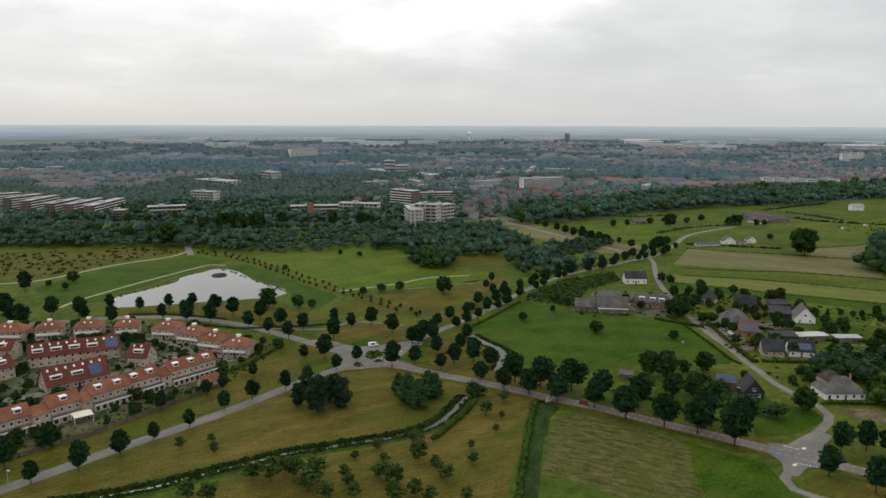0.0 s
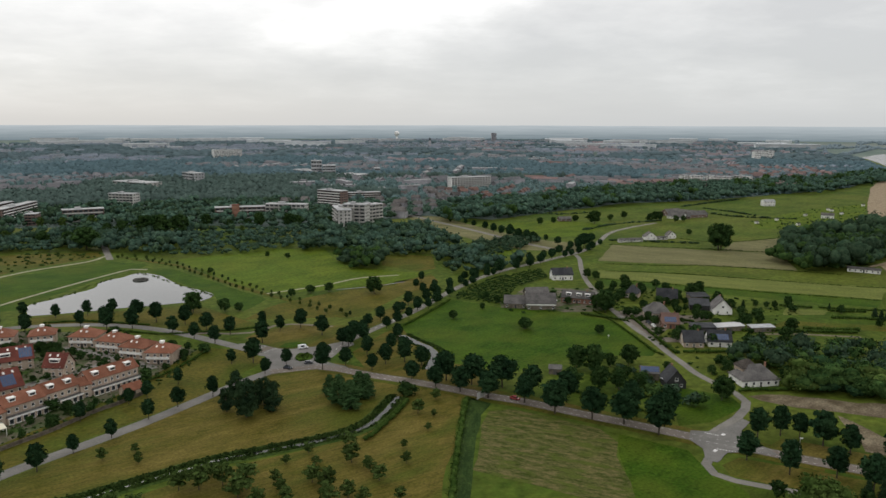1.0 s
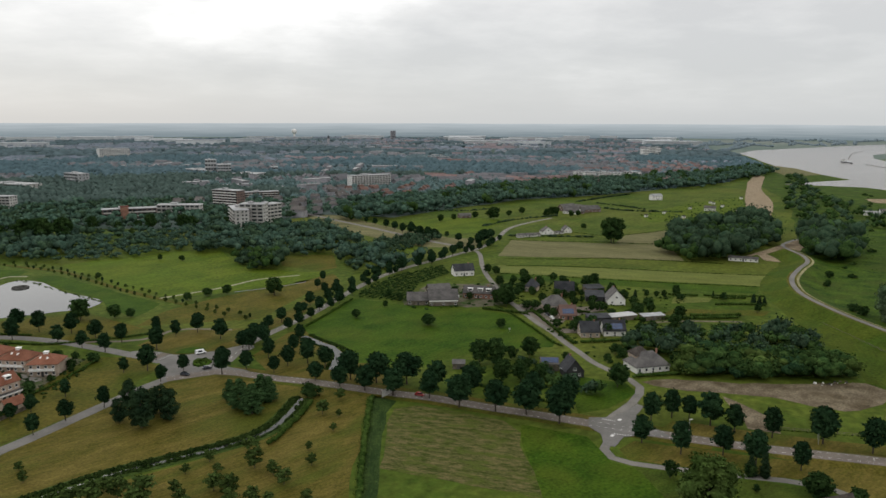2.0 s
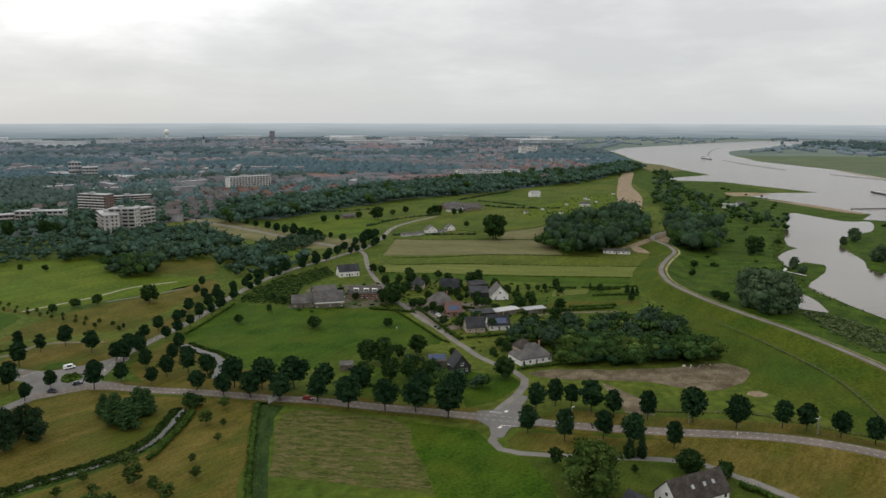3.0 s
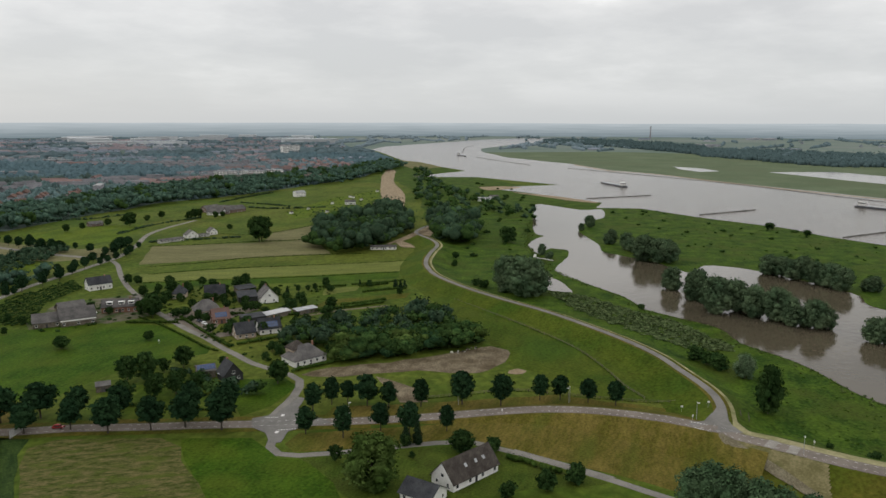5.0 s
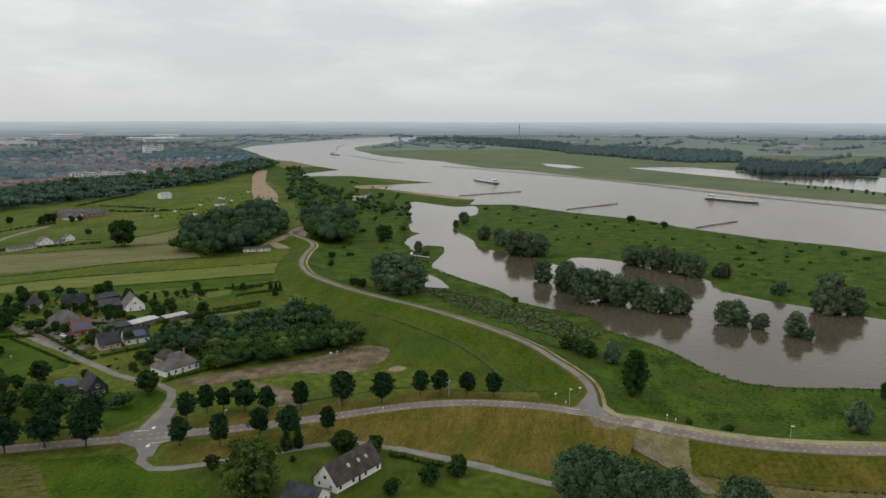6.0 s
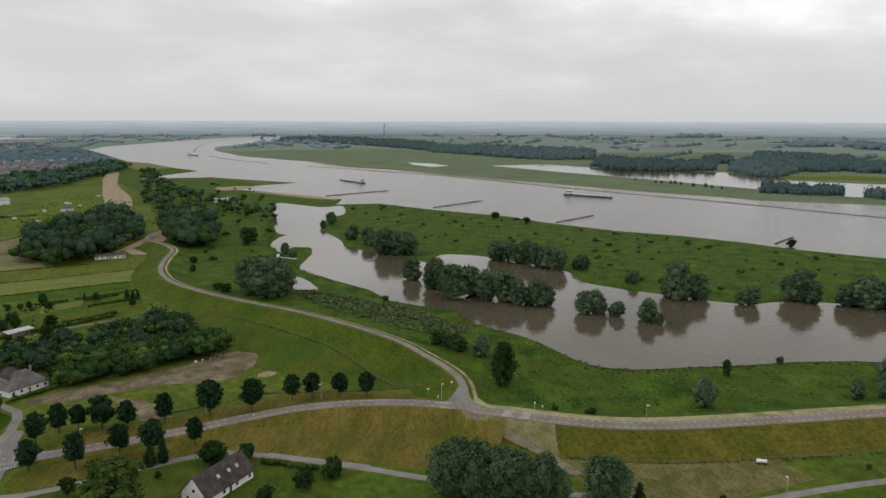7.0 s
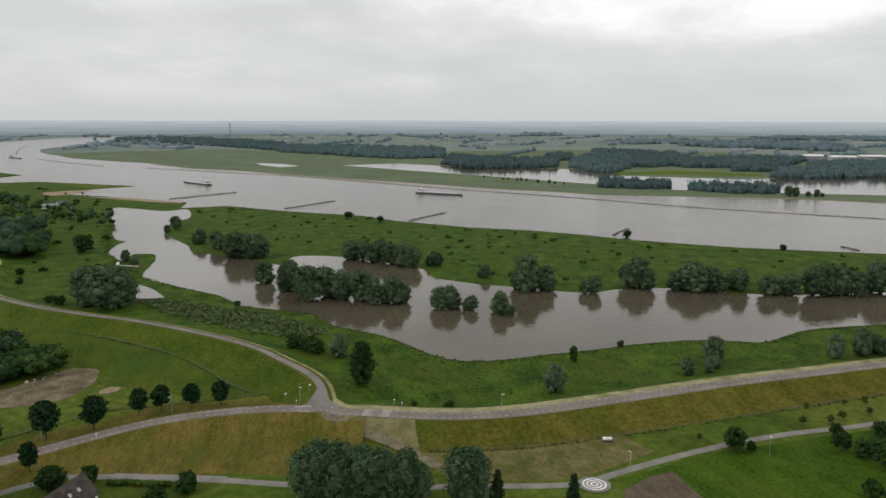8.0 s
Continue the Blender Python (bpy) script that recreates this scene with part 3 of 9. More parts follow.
NORTH_WEST_ROAD = [(-274.9, 376.8, 0), (-253.3, 384.5, 0), (-238.7, 390.3, 0), (-224.8, 398.5, 0), (-206.1, 404.7, 0), (-186.8, 411.1, 0), (-155.5, 412.7, 0), (-127.7, 405.8, 0), (-105.8, 394.4, 0), (-84, 378.2, 0), (-66.8, 364.2, 0), (-50.6, 350.3, 0)]
NORTH_EAST_ROAD = [(-22.2, 343.5, 0), (-14.2, 367.9, 0), (-4.4, 384.6, 0), (8.6, 404.1, 0), (21.5, 424.2, 0), (32.8, 444.9, 0), (49.8, 477.3, 0), (68.6, 508.9, 0), (88.4, 534.5, 0), (108.9, 555.9, 0), (135.5, 579.2, 0), (159, 601.8, 0), (178.1, 620.6, 0), (205.5, 664.5, 0), (234.9, 722, 0), (265, 757, 0), (311.5, 796, 0)]
AVENUE = [(37.2, 897, 0), (55.3, 860, 0), (71.6, 821, 0), (96.4, 769, 0), (117.8, 719, 0), (139.9, 666.2, 0), (157.6, 634, 0), (166.4, 612.3, 0)]
HAMLET_LANE = [(118.2, 241.6, 0), (126.3, 248.5, 0), (136.1, 256.4, 0), (143.6, 264.8, 0), (147.6, 271.9, 0), (147.9, 281.1, 0), (144.6, 294.8, 0), (142.2, 307, 0), (142, 320.9, 0), (141.5, 336.9, 0), (141.9, 359.2, 0), (140.5, 379.1, 0), (140.9, 412, 0), (141.6, 443.7, 0), (145.4, 473.9, 0), (149.5, 506.6, 0), (156.8, 543.9, 0), (166.7, 584.6, 0), (169, 604.6, 0)]
SOUTH_LANE = [(118, 232.9, 0), (112.2, 226.5, 0), (107.4, 220.1, 0), (107, 213.3, 0), (111.7, 207.9, 0), (121.5, 202.2, 0), (138.6, 193.6, 0), (152.6, 186.6, 0), (162.1, 180, 0), (166.7, 168.2, 0), (171, 157.1, 0), (174, 145.6, 0), (178.4, 131.8, 0), (168.6, 165.1, 0), (173.1, 147.6, 0), (177.7, 130.4, 0), (181.2, 112.9, 0), (186.8, 93, 0), (193.2, 73.6, 0), (200.1, 56.3, 0), (205.8, 40.2, 0), (211.1, 29.2, 0), (216.3, 23.2, 0), (223.6, 17.2, 0), (241.1, 0.9, 0), (257.9, -16.9, 0), (273, -35.9, 0), (285.6, -55.6, 0), (295.4, -69.6, 0), (311, -93.5, 0)]
DIKE_ROAD = [(229.6, 124.1, 4.6), (237.4, 128.6, 4.6), (247.1, 135.1, 4.6), (256.2, 143.1, 4.6), (264.1, 153.8, 4.6), (272.7, 169.1, 4.6), (282.3, 186.4, 4.6), (290.4, 210, 4.6), (297.5, 242.7, 4.6), (302, 273.7, 4.6), (303.5, 310.5, 4.6), (306.9, 344.3, 4.6), (315.1, 382.1, 4.6), (326.3, 407.1, 4.6), (343.3, 431.8, 4.6), (369.1, 457.9, 4.6), (395.8, 482.1, 4.6), (410.7, 508.2, 4.6), (418.6, 534.5, 4.6), (427.9, 553.4, 4.6), (449.3, 570.3, 4.6), (461.2, 576.4, 4.6)]
POND_PATH = [(-305.6, 491.8, 0), (-302.2, 498.9, 0), (-279.3, 514.2, 0), (-254.8, 567.1, 0), (-224.8, 604.4, 0), (-219.2, 628.9, 0)]
POND_PATH_B = [(-228.8, 433.9, 0), (-225.7, 455.6, 0), (-208.7, 506, 0), (-186.9, 559.3, 0), (-179.7, 570.8, 0), (-168.2, 568.7, 0)]
BRIDGE_LANE = [(-274.8, 772, 0), (-249.6, 711, 0), (-229.6, 661.2, 0), (-209.9, 612.7, 0)]
AVENUE_PATH = [(-207.7, 626.4, 0), (-177.9, 602.8, 0), (-150, 583.3, 0), (-118.6, 541, 0), (-86.6, 499, 0), (-59.8, 469.1, 0), (-32.1, 436.9, 0), (-17.7, 417.2, 0)]
MEADOW_PATH = [(-68.6, 480.3, 0), (-33, 503.5, 0), (-10.1, 524.7, 0), (18.5, 533.2, 0)]
YARD_LANE = [(154.4, 362.2, 0), (166, 366.2, 0), (176.4, 370.3, 0)]
FAR_LANE = [(380.7, 533, 0), (416.2, 555.4, 0), (441.3, 572.4, 0)]
DRY_WEST = [(-137, 199.7), (-131.9, 207.7), (-82.2, 269.1), (-46.8, 322.6), (-37.3, 329), (-16.3, 321.4), (13.4, 305.6), (8.7, 292.7), (2.4, 274.4), (-5, 263.3), (-17, 254), (-36, 244.7), (-50.6, 239.2), (-66.4, 226.8), (-81.4, 217.4), (-96.3, 203.2)]
DRY_SOUTH = [(-77.2, 210.2), (-62.9, 220.5), (-43.8, 233.2), (-25.9, 241.2), (-8.8, 249.7), (1.2, 262.3), (15.1, 289.6), (35.4, 286.7), (27.9, 247.6), (19.3, 204.1), (-28.6, 191.3), (-76.4, 193.9)]
DRY_VERGE = [(-145.4, 218.7), (-150.3, 239.2), (-131.9, 248.6), (-106.1, 295.4), (-83.8, 364), (-63.1, 359.4), (-50.2, 343.2), (-64, 306.8), (-84.5, 277), (-113.5, 242.7), (-131.1, 218.4)]
DRY_ROUNDABOUT = [(-66.5, 379.5), (-56.8, 395), (-39.2, 404.6), (-13.9, 399.1), (5, 424), (23.9, 475.2), (13.8, 509.8), (42.8, 529.6), (45.2, 510.4), (14.8, 421.5), (-4.5, 391.2), (-23.8, 359.9), (-46.3, 359.6)]
DRY_TRIANGLE = [(-10.9, 350.8), (4.6, 382.6), (13.9, 393.7), (31.5, 348.6), (44.2, 319.8), (47.3, 298.4), (18.5, 310.6), (-3.7, 323.9)]
CROP_FIELD = [(43.9, 270.9), (53.1, 272.1), (81.2, 250.5), (83.9, 239), (80.6, 229), (75.2, 191.9), (30.9, 222.6), (39.1, 257.7), (44.1, 272)]
BRIGHT_PASTURE = [(15.9, 398.3), (49.2, 453.9), (75.4, 431.6), (103.7, 424.1), (122.9, 410.5), (134.4, 392), (137.8, 341.1), (132, 332.6), (99.1, 336.4), (55.8, 313.9), (37.4, 353.2), (30.6, 372.5)]
PARK_MEADOW = [(-155.6, 605.8), (-128, 630.8), (-102.7, 654.8), (-42.3, 650.1), (-22, 571.5), (6.4, 554), (27.1, 541.6), (43.7, 541.9), (21.6, 509.9), (-32, 487.6), (-61.2, 480.4), (-96.9, 513.5)]
PARK_LAWN = [(-237.4, 440.8), (-272.7, 487.1), (-255.5, 549.2), (-206.3, 604.8), (-173.6, 587.7), (-176.9, 568.6), (-191.6, 535.6), (-205.9, 471.5), (-206.6, 448.5)]
LAWN_EAST = [(-168.2, 568.7), (-150.8, 569.1), (-115.6, 526.8), (-66.6, 465.8), (-76, 436.2), (-93.8, 457.7), (-105.1, 486.4), (-134.3, 520.6)]
LAWN_SOUTH = [(-188.5, 414.8), (-191.9, 430.4), (-149, 442.1), (-107.2, 454.4), (-72.7, 416.4), (-60.9, 401.9), (-91.8, 386.7), (-120.7, 403.5), (-155.9, 414)]
DRY_MEADOW = [(-51.4, 458.3), (-24.2, 482.7), (5.9, 509.7), (18, 519.4), (43.1, 533.6), (37.4, 510.2), (5.2, 444.5), (-8, 417.4), (-27.4, 417.1), (-72.7, 416.4), (-63.5, 443.4)]
DRY_UPPER = [(7, 617.1), (49, 610), (46.9, 554.8), (31.5, 545.9), (6.6, 572.1)]
FALLOW_PARK = [(-328.4, 503.9), (-389.6, 601.1), (-369.9, 614.7), (-288.7, 644.8), (-229.9, 646), (-221.6, 628.9), (-258.9, 576.4), (-284.4, 523.8)]
AVENUE_VERGE = [(30.4, 897), (75.8, 871), (122.6, 750), (163.3, 679.4), (191.1, 667.3), (173.3, 620.5), (132.6, 630.7), (108.7, 662.4), (75.7, 737)]
GREEN_BY_AVENUE = [(99.8, 653.1), (130.4, 619.6), (121.5, 598.5), (97.7, 593.1), (91.2, 610.8)]
FIELD_GREEN_A = [(142.8, 800), (197.2, 824), (253.2, 803), (256.8, 786), (201.2, 704), (163.4, 703), (150.9, 720)]
FIELD_LIGHT = [(167.4, 539.5), (256.1, 507.3), (351.4, 461.4), (319.7, 431.8), (238.6, 473.1), (161.8, 512)]
FIELD_BROWN = [(216.3, 653.8), (289.9, 618.4), (345.6, 600), (317.3, 524.9), (257.6, 550.2), (179.5, 577.2)]
FIELD_BROWN_B = [(334, 659.9), (418.9, 692.4), (470.3, 691.5), (356.9, 600.4), (303.4, 617)]
FIELD_GREEN_B = [(272.8, 697.5), (331.1, 705), (471.7, 753), (479, 716), (335.7, 663.4), (306, 652.4)]
FIELD_GREEN_C = [(159.9, 508.8), (316.6, 429), (302.2, 412.7), (157.8, 488.3)]
DIKE_MEADOW = [(317.8, 430.6), (356.2, 463.9), (333.1, 420.1), (317.2, 384.5), (306.9, 313.8), (304.5, 244.6), (285.1, 187.9), (272.8, 158.8), (254.7, 149.9), (231.2, 173.1), (231.3, 231.7), (256.3, 277.9), (287.2, 364.8)]
PADDOCK_SAND = [(151.4, 277.8), (167, 277.2), (191.2, 267.2), (218.8, 260.2), (243, 255.3), (245.8, 245.8), (231.9, 234.1), (211.7, 230.6), (193.7, 249.4), (160.3, 266.2)]
PADDOCK_TRACK = [(175, 255.1), (178, 248.8), (179.6, 231.1), (174.5, 218), (165.8, 224.1), (170.1, 237.7)]
PATCH_SAND = [(225.3, 223.9), (229.8, 223.5), (230.5, 219.4), (226.7, 216.7), (223.2, 218.3), (222.5, 221.4)]
DIKE_SLOPE_DRY = [(120.5, 223.9), (166.3, 197.1), (202.8, 176.2), (215.7, 161), (223.8, 143.5), (230.3, 122.6), (222.3, 92.5), (212.3, 101.3), (189.4, 105.8), (175.5, 149.5), (173.1, 149.4), (167.9, 172.2), (157.2, 186.2), (122.4, 203.7), (111.5, 211.3), (112.1, 219.1)]
DRY_NORTH_VERGE = [(176.1, 215.7), (199.5, 202.3), (219.2, 190.9), (229.4, 171.7), (240.3, 154.7), (254.7, 145.4), (246.3, 140.3), (233.8, 150.2), (220.4, 169.8), (202.4, 187), (172.4, 204.4), (146.5, 219.1), (133.7, 230.5), (142.5, 236.8)]
CATTLE_FIELD = [(215.4, 81.2), (226.7, 54.3), (251.1, 20.1), (242.1, 8.1), (229.1, 17.7), (216.1, 28.3), (209.1, 39.2), (200, 65.2)]
GARDEN_GREEN = [(217.7, 18.2), (233.1, 4), (253.2, -16.8), (288.5, -68.3), (303.3, -95), (207, -69.3), (193.3, -15), (221.4, -3.1)]
POTATO_FIELD = [(211.4, 15), (223, 8.6), (228.9, 2.1), (223, -2.2), (209.9, -10.2), (190.4, -6.6), (189.5, 12.1)]
YARD_SAND = [(391.5, 537.7), (440.6, 569.7), (479.7, 599.5), (454.1, 560.4), (420.9, 529), (402.7, 500.5), (382.8, 510.7)]
DIKE_SAND = [(835, 1188), (939, 1315), (954, 1305), (776, 1066), (667, 891), (567.6, 760), (540, 742), (615.1, 876)]
VERGE_HAMLET = [(126.3, 292.7), (132.8, 286.4), (144.4, 277.6), (143.6, 266.4), (124.5, 253.3), (111.3, 250.8), (114.5, 268.8)]
VEG_PLOT_A = [(216.4, 378.1), (271.9, 362.4), (283.2, 371.4), (230.8, 389)]
VEG_PLOT_B = [(235.5, 400.5), (260.2, 399), (268.2, 407.8), (247, 416.2)]
ALLOTMENT = [(416.2, 792), (544.8, 900), (677.7, 965), (600.5, 862), (568.9, 797), (471.7, 753), (402.2, 738)]
POND = [(-201.3, 444.2), (-206.9, 462), (-199.3, 473.3), (-194.1, 488.4), (-184.8, 504.6), (-187.3, 525.5), (-177.4, 540), (-170.7, 555.1), (-152.9, 544.6), (-132.4, 512.9), (-112.2, 493.2), (-101.9, 479.8), (-105.7, 463.6), (-122, 457.2), (-150.8, 447.9), (-172.3, 440.4), (-195.4, 434.4)]
STREAM = [(-134.6, 195.9), (-126.4, 198.2), (-109.4, 203.1), (-89.6, 211.5), (-78.4, 218.9), (-66.4, 226.8), (-53.6, 235.2), (-43, 239.7), (-26.4, 246.2), (-12.9, 252.6), (-3.9, 259.7), (2.3, 270.5), (9.6, 289.5)]
DITCH_NORTH = [(-24.4, 487.8), (-9.5, 493.2), (5.8, 498.8), (21.6, 509.9)]
STREAM_EAST = [(14, 377), (19.5, 367), (22.8, 360.7), (26.3, 355.7), (28.7, 346.3), (27.1, 333.4), (24.1, 321.6)]
RIVER = [(3588, 2878), (3379, 3122), (2933, 3040), (2287, 2748), (1768, 2478), (1560, 2275), (1203, 1608), (1064, 1202), (942, 1166), (874, 1141), (967, 1060), (960, 845), (883, 872), (822, 890), (817, 772), (797, 624.3), (744, 593.9), (782, 553.8), (760, 452.4), (755, 358.7), (730, 306.9), (709, 218.4), (712, 155.5), (701, 102.1), (686.2, 56.2), (676, -29.4), (683.5, -144.7), (690.5, -236.4), (1073, -359), (1107, -226.8), (1106, -42.3), (1079, 139.4), (1123, 319.5), (1228, 674.4), (1314, 904), (1324, 1022), (1435, 1218), (1487, 1399), (1536, 1555), (1740, 1879), (1913, 2077), (2260, 2283), (2684, 2486), (3217, 2614)]
CHANNEL_NORTH = [(701, 659.2), (722, 666.7), (713, 593.3), (736, 579), (682.3, 531.5), (648.1, 519.5), (609.8, 504.2), (572.8, 476.6), (527.1, 416.8), (497.8, 385.7), (494.1, 337.6), (476.8, 291.6), (509.7, 301.3), (521.8, 267.7), (501.1, 192.6), (474, 169.6), (463.8, 130.2), (464.8, 107.6), (463, 65.6), (482.2, 44.6), (496.2, 10.2), (495, -24), (500.4, -57.1), (531, -115.2), (560.7, -179.5)]
CHANNEL_SOUTH = [(483.1, -156.6), (445.2, -98.6), (421.2, -60.6), (407, -48.4), (386.3, -33.8), (382.9, -10.1), (366.6, 18.7), (343.2, 47.1), (328.9, 66.9), (318.9, 77.9), (309.7, 96.6), (314.5, 114.8), (330, 138.5), (337.9, 160.9), (342.6, 179.6), (360, 202.8), (361.3, 229.2), (363.1, 251.3), (378.2, 275.8), (395, 327.4), (409.1, 361.6), (459.3, 392.7), (482.1, 414.5), (477.2, 428.2), (450.5, 417.1), (476.2, 453.4), (512.4, 474.9), (524, 477.9), (545.3, 512.6)]
SMALL_POND = [(388.6, 350.3), (383.5, 334.9), (372.7, 318), (362.9, 305.6), (358.5, 313.7), (357.6, 324.8)]
LAKE = [(1537, 777), (1657, 697), (1588, 531.6), (1604, 281.8), (1553, 180.5), (1455, 147.6), (1445, -52.4), (1571, -316.6), (1593, -483.5), (1211, -371), (1214, -247.4), (1202, -122.5), (1198, 35.8), (1279, 223.7), (1360, 398.8), (1460, 614)]
LAKE_B = [(1542, 1011), (1535, 924), (1483, 855), (1429, 872), (1484, 958)]
GROYNE_A = [(820, 672.1), (928, 641.9)]
GROYNE_B = [(781, 471.6), (878, 456)]
GROYNE_C = [(735, 292.7), (811, 278.9)]
GROYNE_D = [(710, 76), (756, 67)]
GROYNE_E = [(693.6, -126.8), (710, -116.6)]
BREAKWATER = [(1304, 1125), (1260, 893), (1205, 661.8), (1095, 380.7), (1032, 179.5), (962, -5.8), (926, -191.6)]
BREAKWATER_B = [(1487, 1633), (1396, 1445), (1325, 1259)]
BREAKWATER_C = [(1649, 1879), (1915, 2166), (2150, 2380)]
SHIPS = [(1044, 822), (1010, 748), (1012, 391.7), (1001, 319.2), (1502, 1724), (1489, 1691)]
WEST_ROW = [(-126.5, 214.8, 7.6), (-115.4, 222.4, 10.6), (-107, 233.5, 9.7), (-100.6, 246, 7.1), (-92.1, 257.8, 7.3), (-84.1, 274.1, 8.0), (-76.3, 285.5, 8.5), (-65.1, 295.9, 9.0), (-47.9, 321.8, 7.6)]
VERGE_ROW = [(-132.7, 238.4, 9.9), (-139.9, 223.8, 11.4), (-108.6, 273.9, 8.0), (-82.6, 311.7, 7.4), (-65.3, 337.8, 7.1), (-91.1, 296.9, 7.3), (-96.3, 290.4, 6.7), (-55.5, 337.9, 12.1)]
NW_ROW = [(-228.4, 392.7, 12.9), (-221.8, 411.8, 12.5), (-207.7, 414.5, 11.5), (-200.4, 406, 8.7), (-198.1, 433, 8.9), (-181.7, 397.9, 10.8), (-178.2, 427.9, 8.5), (-157.5, 407.8, 9.4), (-162.5, 432.2, 9.3), (-141.9, 402, 13.1), (-151.1, 439.3, 8.4), (-128.8, 402.2, 11.5), (-133.5, 425.9, 10.8), (-119.7, 414.5, 11.9), (-105, 391, 9.7), (-102.8, 408.6, 11.1), (-91.5, 380.2, 8.8), (-88.6, 395.7, 10.1), (-79.3, 371, 9.5), (-74.5, 385.8, 10.2), (-55.8, 369.3, 11.9), (-60.3, 401.9, 8.7), (-49.5, 390.6, 9.1), (-39.4, 396.4, 10.8), (-26.9, 381.1, 11.0), (-270.9, 473.7, 14.2), (-249.2, 413.9, 13.8), (-235.8, 396, 11.1)]
ROUNDABOUT_TREES = [(-40, 333.9, 7.9), (-23.2, 326, 12.7), (-13.1, 330.9, 8.9), (-3.4, 345.5, 9.5), (-12.5, 360.1, 10.7), (-5.3, 366, 10.0), (-5.8, 380.3, 8.2), (5.1, 331.2, 10.0), (14, 333.7, 12.2), (12, 370.2, 8.6), (-1.1, 323.1, 7.9), (13.4, 417.7, 8.3), (25.7, 428.2, 8.8), (20.9, 441.9, 9.1), (32.3, 447.8, 9.2), (39.6, 456.7, 8.7), (31.9, 473.7, 7.1), (40.5, 485.4, 6.5), (50.3, 478.9, 6.8), (59.3, 496.1, 7.0), (70.1, 505.3, 9.9), (80.4, 516.6, 8.9), (91.8, 530.5, 11.6), (8.4, 352.8, 8.6), (106.1, 540.9, 9.7), (118.7, 551.8, 8.6), (135.5, 579.2, 9.0), (28.3, 488.6, 6.5), (33.4, 510.2, 7.2)]
MAIN_ROW = [(16, 309.1, 8.6), (21.5, 327.3, 9.3), (25.4, 298.8, 9.6), (30.7, 307.2, 13.1), (35.1, 292.4, 11.3), (41, 301, 13.3), (45.5, 284.9, 11.5), (53.3, 296.5, 14.1), (59, 277.9, 12.2), (64.3, 288.2, 12.1), (68.5, 266.7, 13.5), (75.8, 278.6, 12.5), (81, 259.5, 13.0), (91.4, 254, 13.0), (97.2, 263.3, 13.2), (100.6, 243.7, 15.2), (110.3, 259.2, 11.5)]
JUNCTION_ROW = [(134.7, 238.5, 11.1), (143.6, 239.4, 11.1), (149.3, 236.9, 9.3), (153.6, 229.7, 12.8), (159.4, 223.5, 10.1), (168.9, 215.5, 11.2), (182.8, 207.3, 13.5), (193.7, 196.9, 12.5), (209.4, 191, 10.6), (215.6, 185.9, 10.3), (222.2, 177.2, 9.8), (227.9, 168.4, 9.9)]
LOWER_ROW = [(122, 221.6, 10.0), (130.4, 210.4, 11.7), (143.9, 206.9, 10.6), (150, 198, 12.1), (161.8, 191.6, 9.7)]
PINE_CLUMP = [(-56.8, 279.7, 10.7), (-48.1, 272.8, 16.9), (-43.6, 286.5, 12.3), (-39.2, 278.7, 13.4), (-56, 296, 12.2), (-45.9, 283.4, 10.3)]
CONIFER_CLUMP = [(-18.2, 294.4, 8.5), (-14, 283.7, 12.2), (-9.5, 277.8, 11.7), (-6.2, 289.4, 11.5), (-3.3, 289.4, 10.3)]
YOUNG_ORCHARD = [(-89.1, 239.7, 4.7), (-76.7, 236.7, 4.0), (-80.4, 245.3, 3.5), (-74.9, 204.1, 6.7), (-68.6, 203.8, 6.0), (-28.9, 232, 3.4), (-9.6, 244.5, 5.4), (-7.8, 231.4, 6.7), (-2.1, 224.9, 5.0), (1.1, 218, 5.2), (-15, 213.5, 7.4), (-19.5, 218.6, 5.8), (-19.2, 230.4, 3.5), (-30.6, 219.7, 4.3), (-28.6, 213.4, 4.4), (-25.9, 205.4, 5.7), (-38.9, 215.5, 9.3), (-53.2, 216.8, 8.2), (-59.1, 216.8, 6.3), (-46.6, 219.1, 7.5), (-34.3, 204.4, 6.2), (-22.2, 239, 4.3), (-40.6, 210.5, 7.3), (-51.5, 225.3, 4.8)]
YOUNG_ORCHARD_B = [(16.3, 270.6, 6.1), (24.3, 284.1, 5.2), (22.1, 267.9, 2.9), (19.1, 254.8, 3.2), (9.7, 240.6, 3.5), (10, 229, 4.3), (-3.6, 204, 5.3), (-13.8, 203.9, 7.1), (7.1, 205.7, 4.1), (-8.2, 207.3, 6.1)]
PASTURE_TREES = [(80.8, 383.6, 6.8), (44.5, 408.2, 5.2), (64.3, 428.8, 4.1), (118.1, 371.6, 5.1), (-29, 482.6, 6.5), (0.4, 474.8, 11.2), (-40.8, 480.8, 5.3), (-51.6, 470.8, 5.2), (-86.3, 615.2, 4.8), (-69, 607.6, 4.7), (-118.7, 551.7, 4.3), (-264.7, 490.7, 4.6), (-250.1, 484, 4.6), (310.6, 706, 6.0)]
BIG_TREES = [(298.5, 616.4, 23.4), (210.6, 458.2, 8.6), (170.3, 486.1, 7.8), (156.5, 506.6, 6.3), (134.5, 413.8, 14.3), (80.3, 385.1, 6.4), (115.7, 319.5, 10.2), (138.6, 274.3, 10.0), (273.5, 370.5, 5.1), (221.2, 366.6, 7.8)]
WILLOWS_DIKE = [(265.3, 126.4, 19.5), (326.4, 49.4, 7.5)]
GARDEN_TREES = [(143, 191.1, 4.5), (153.4, 174.3, 8.3), (163.7, 168.8, 5.0), (118.7, 196.4, 5.7), (138.9, 182.2, 2.6)]
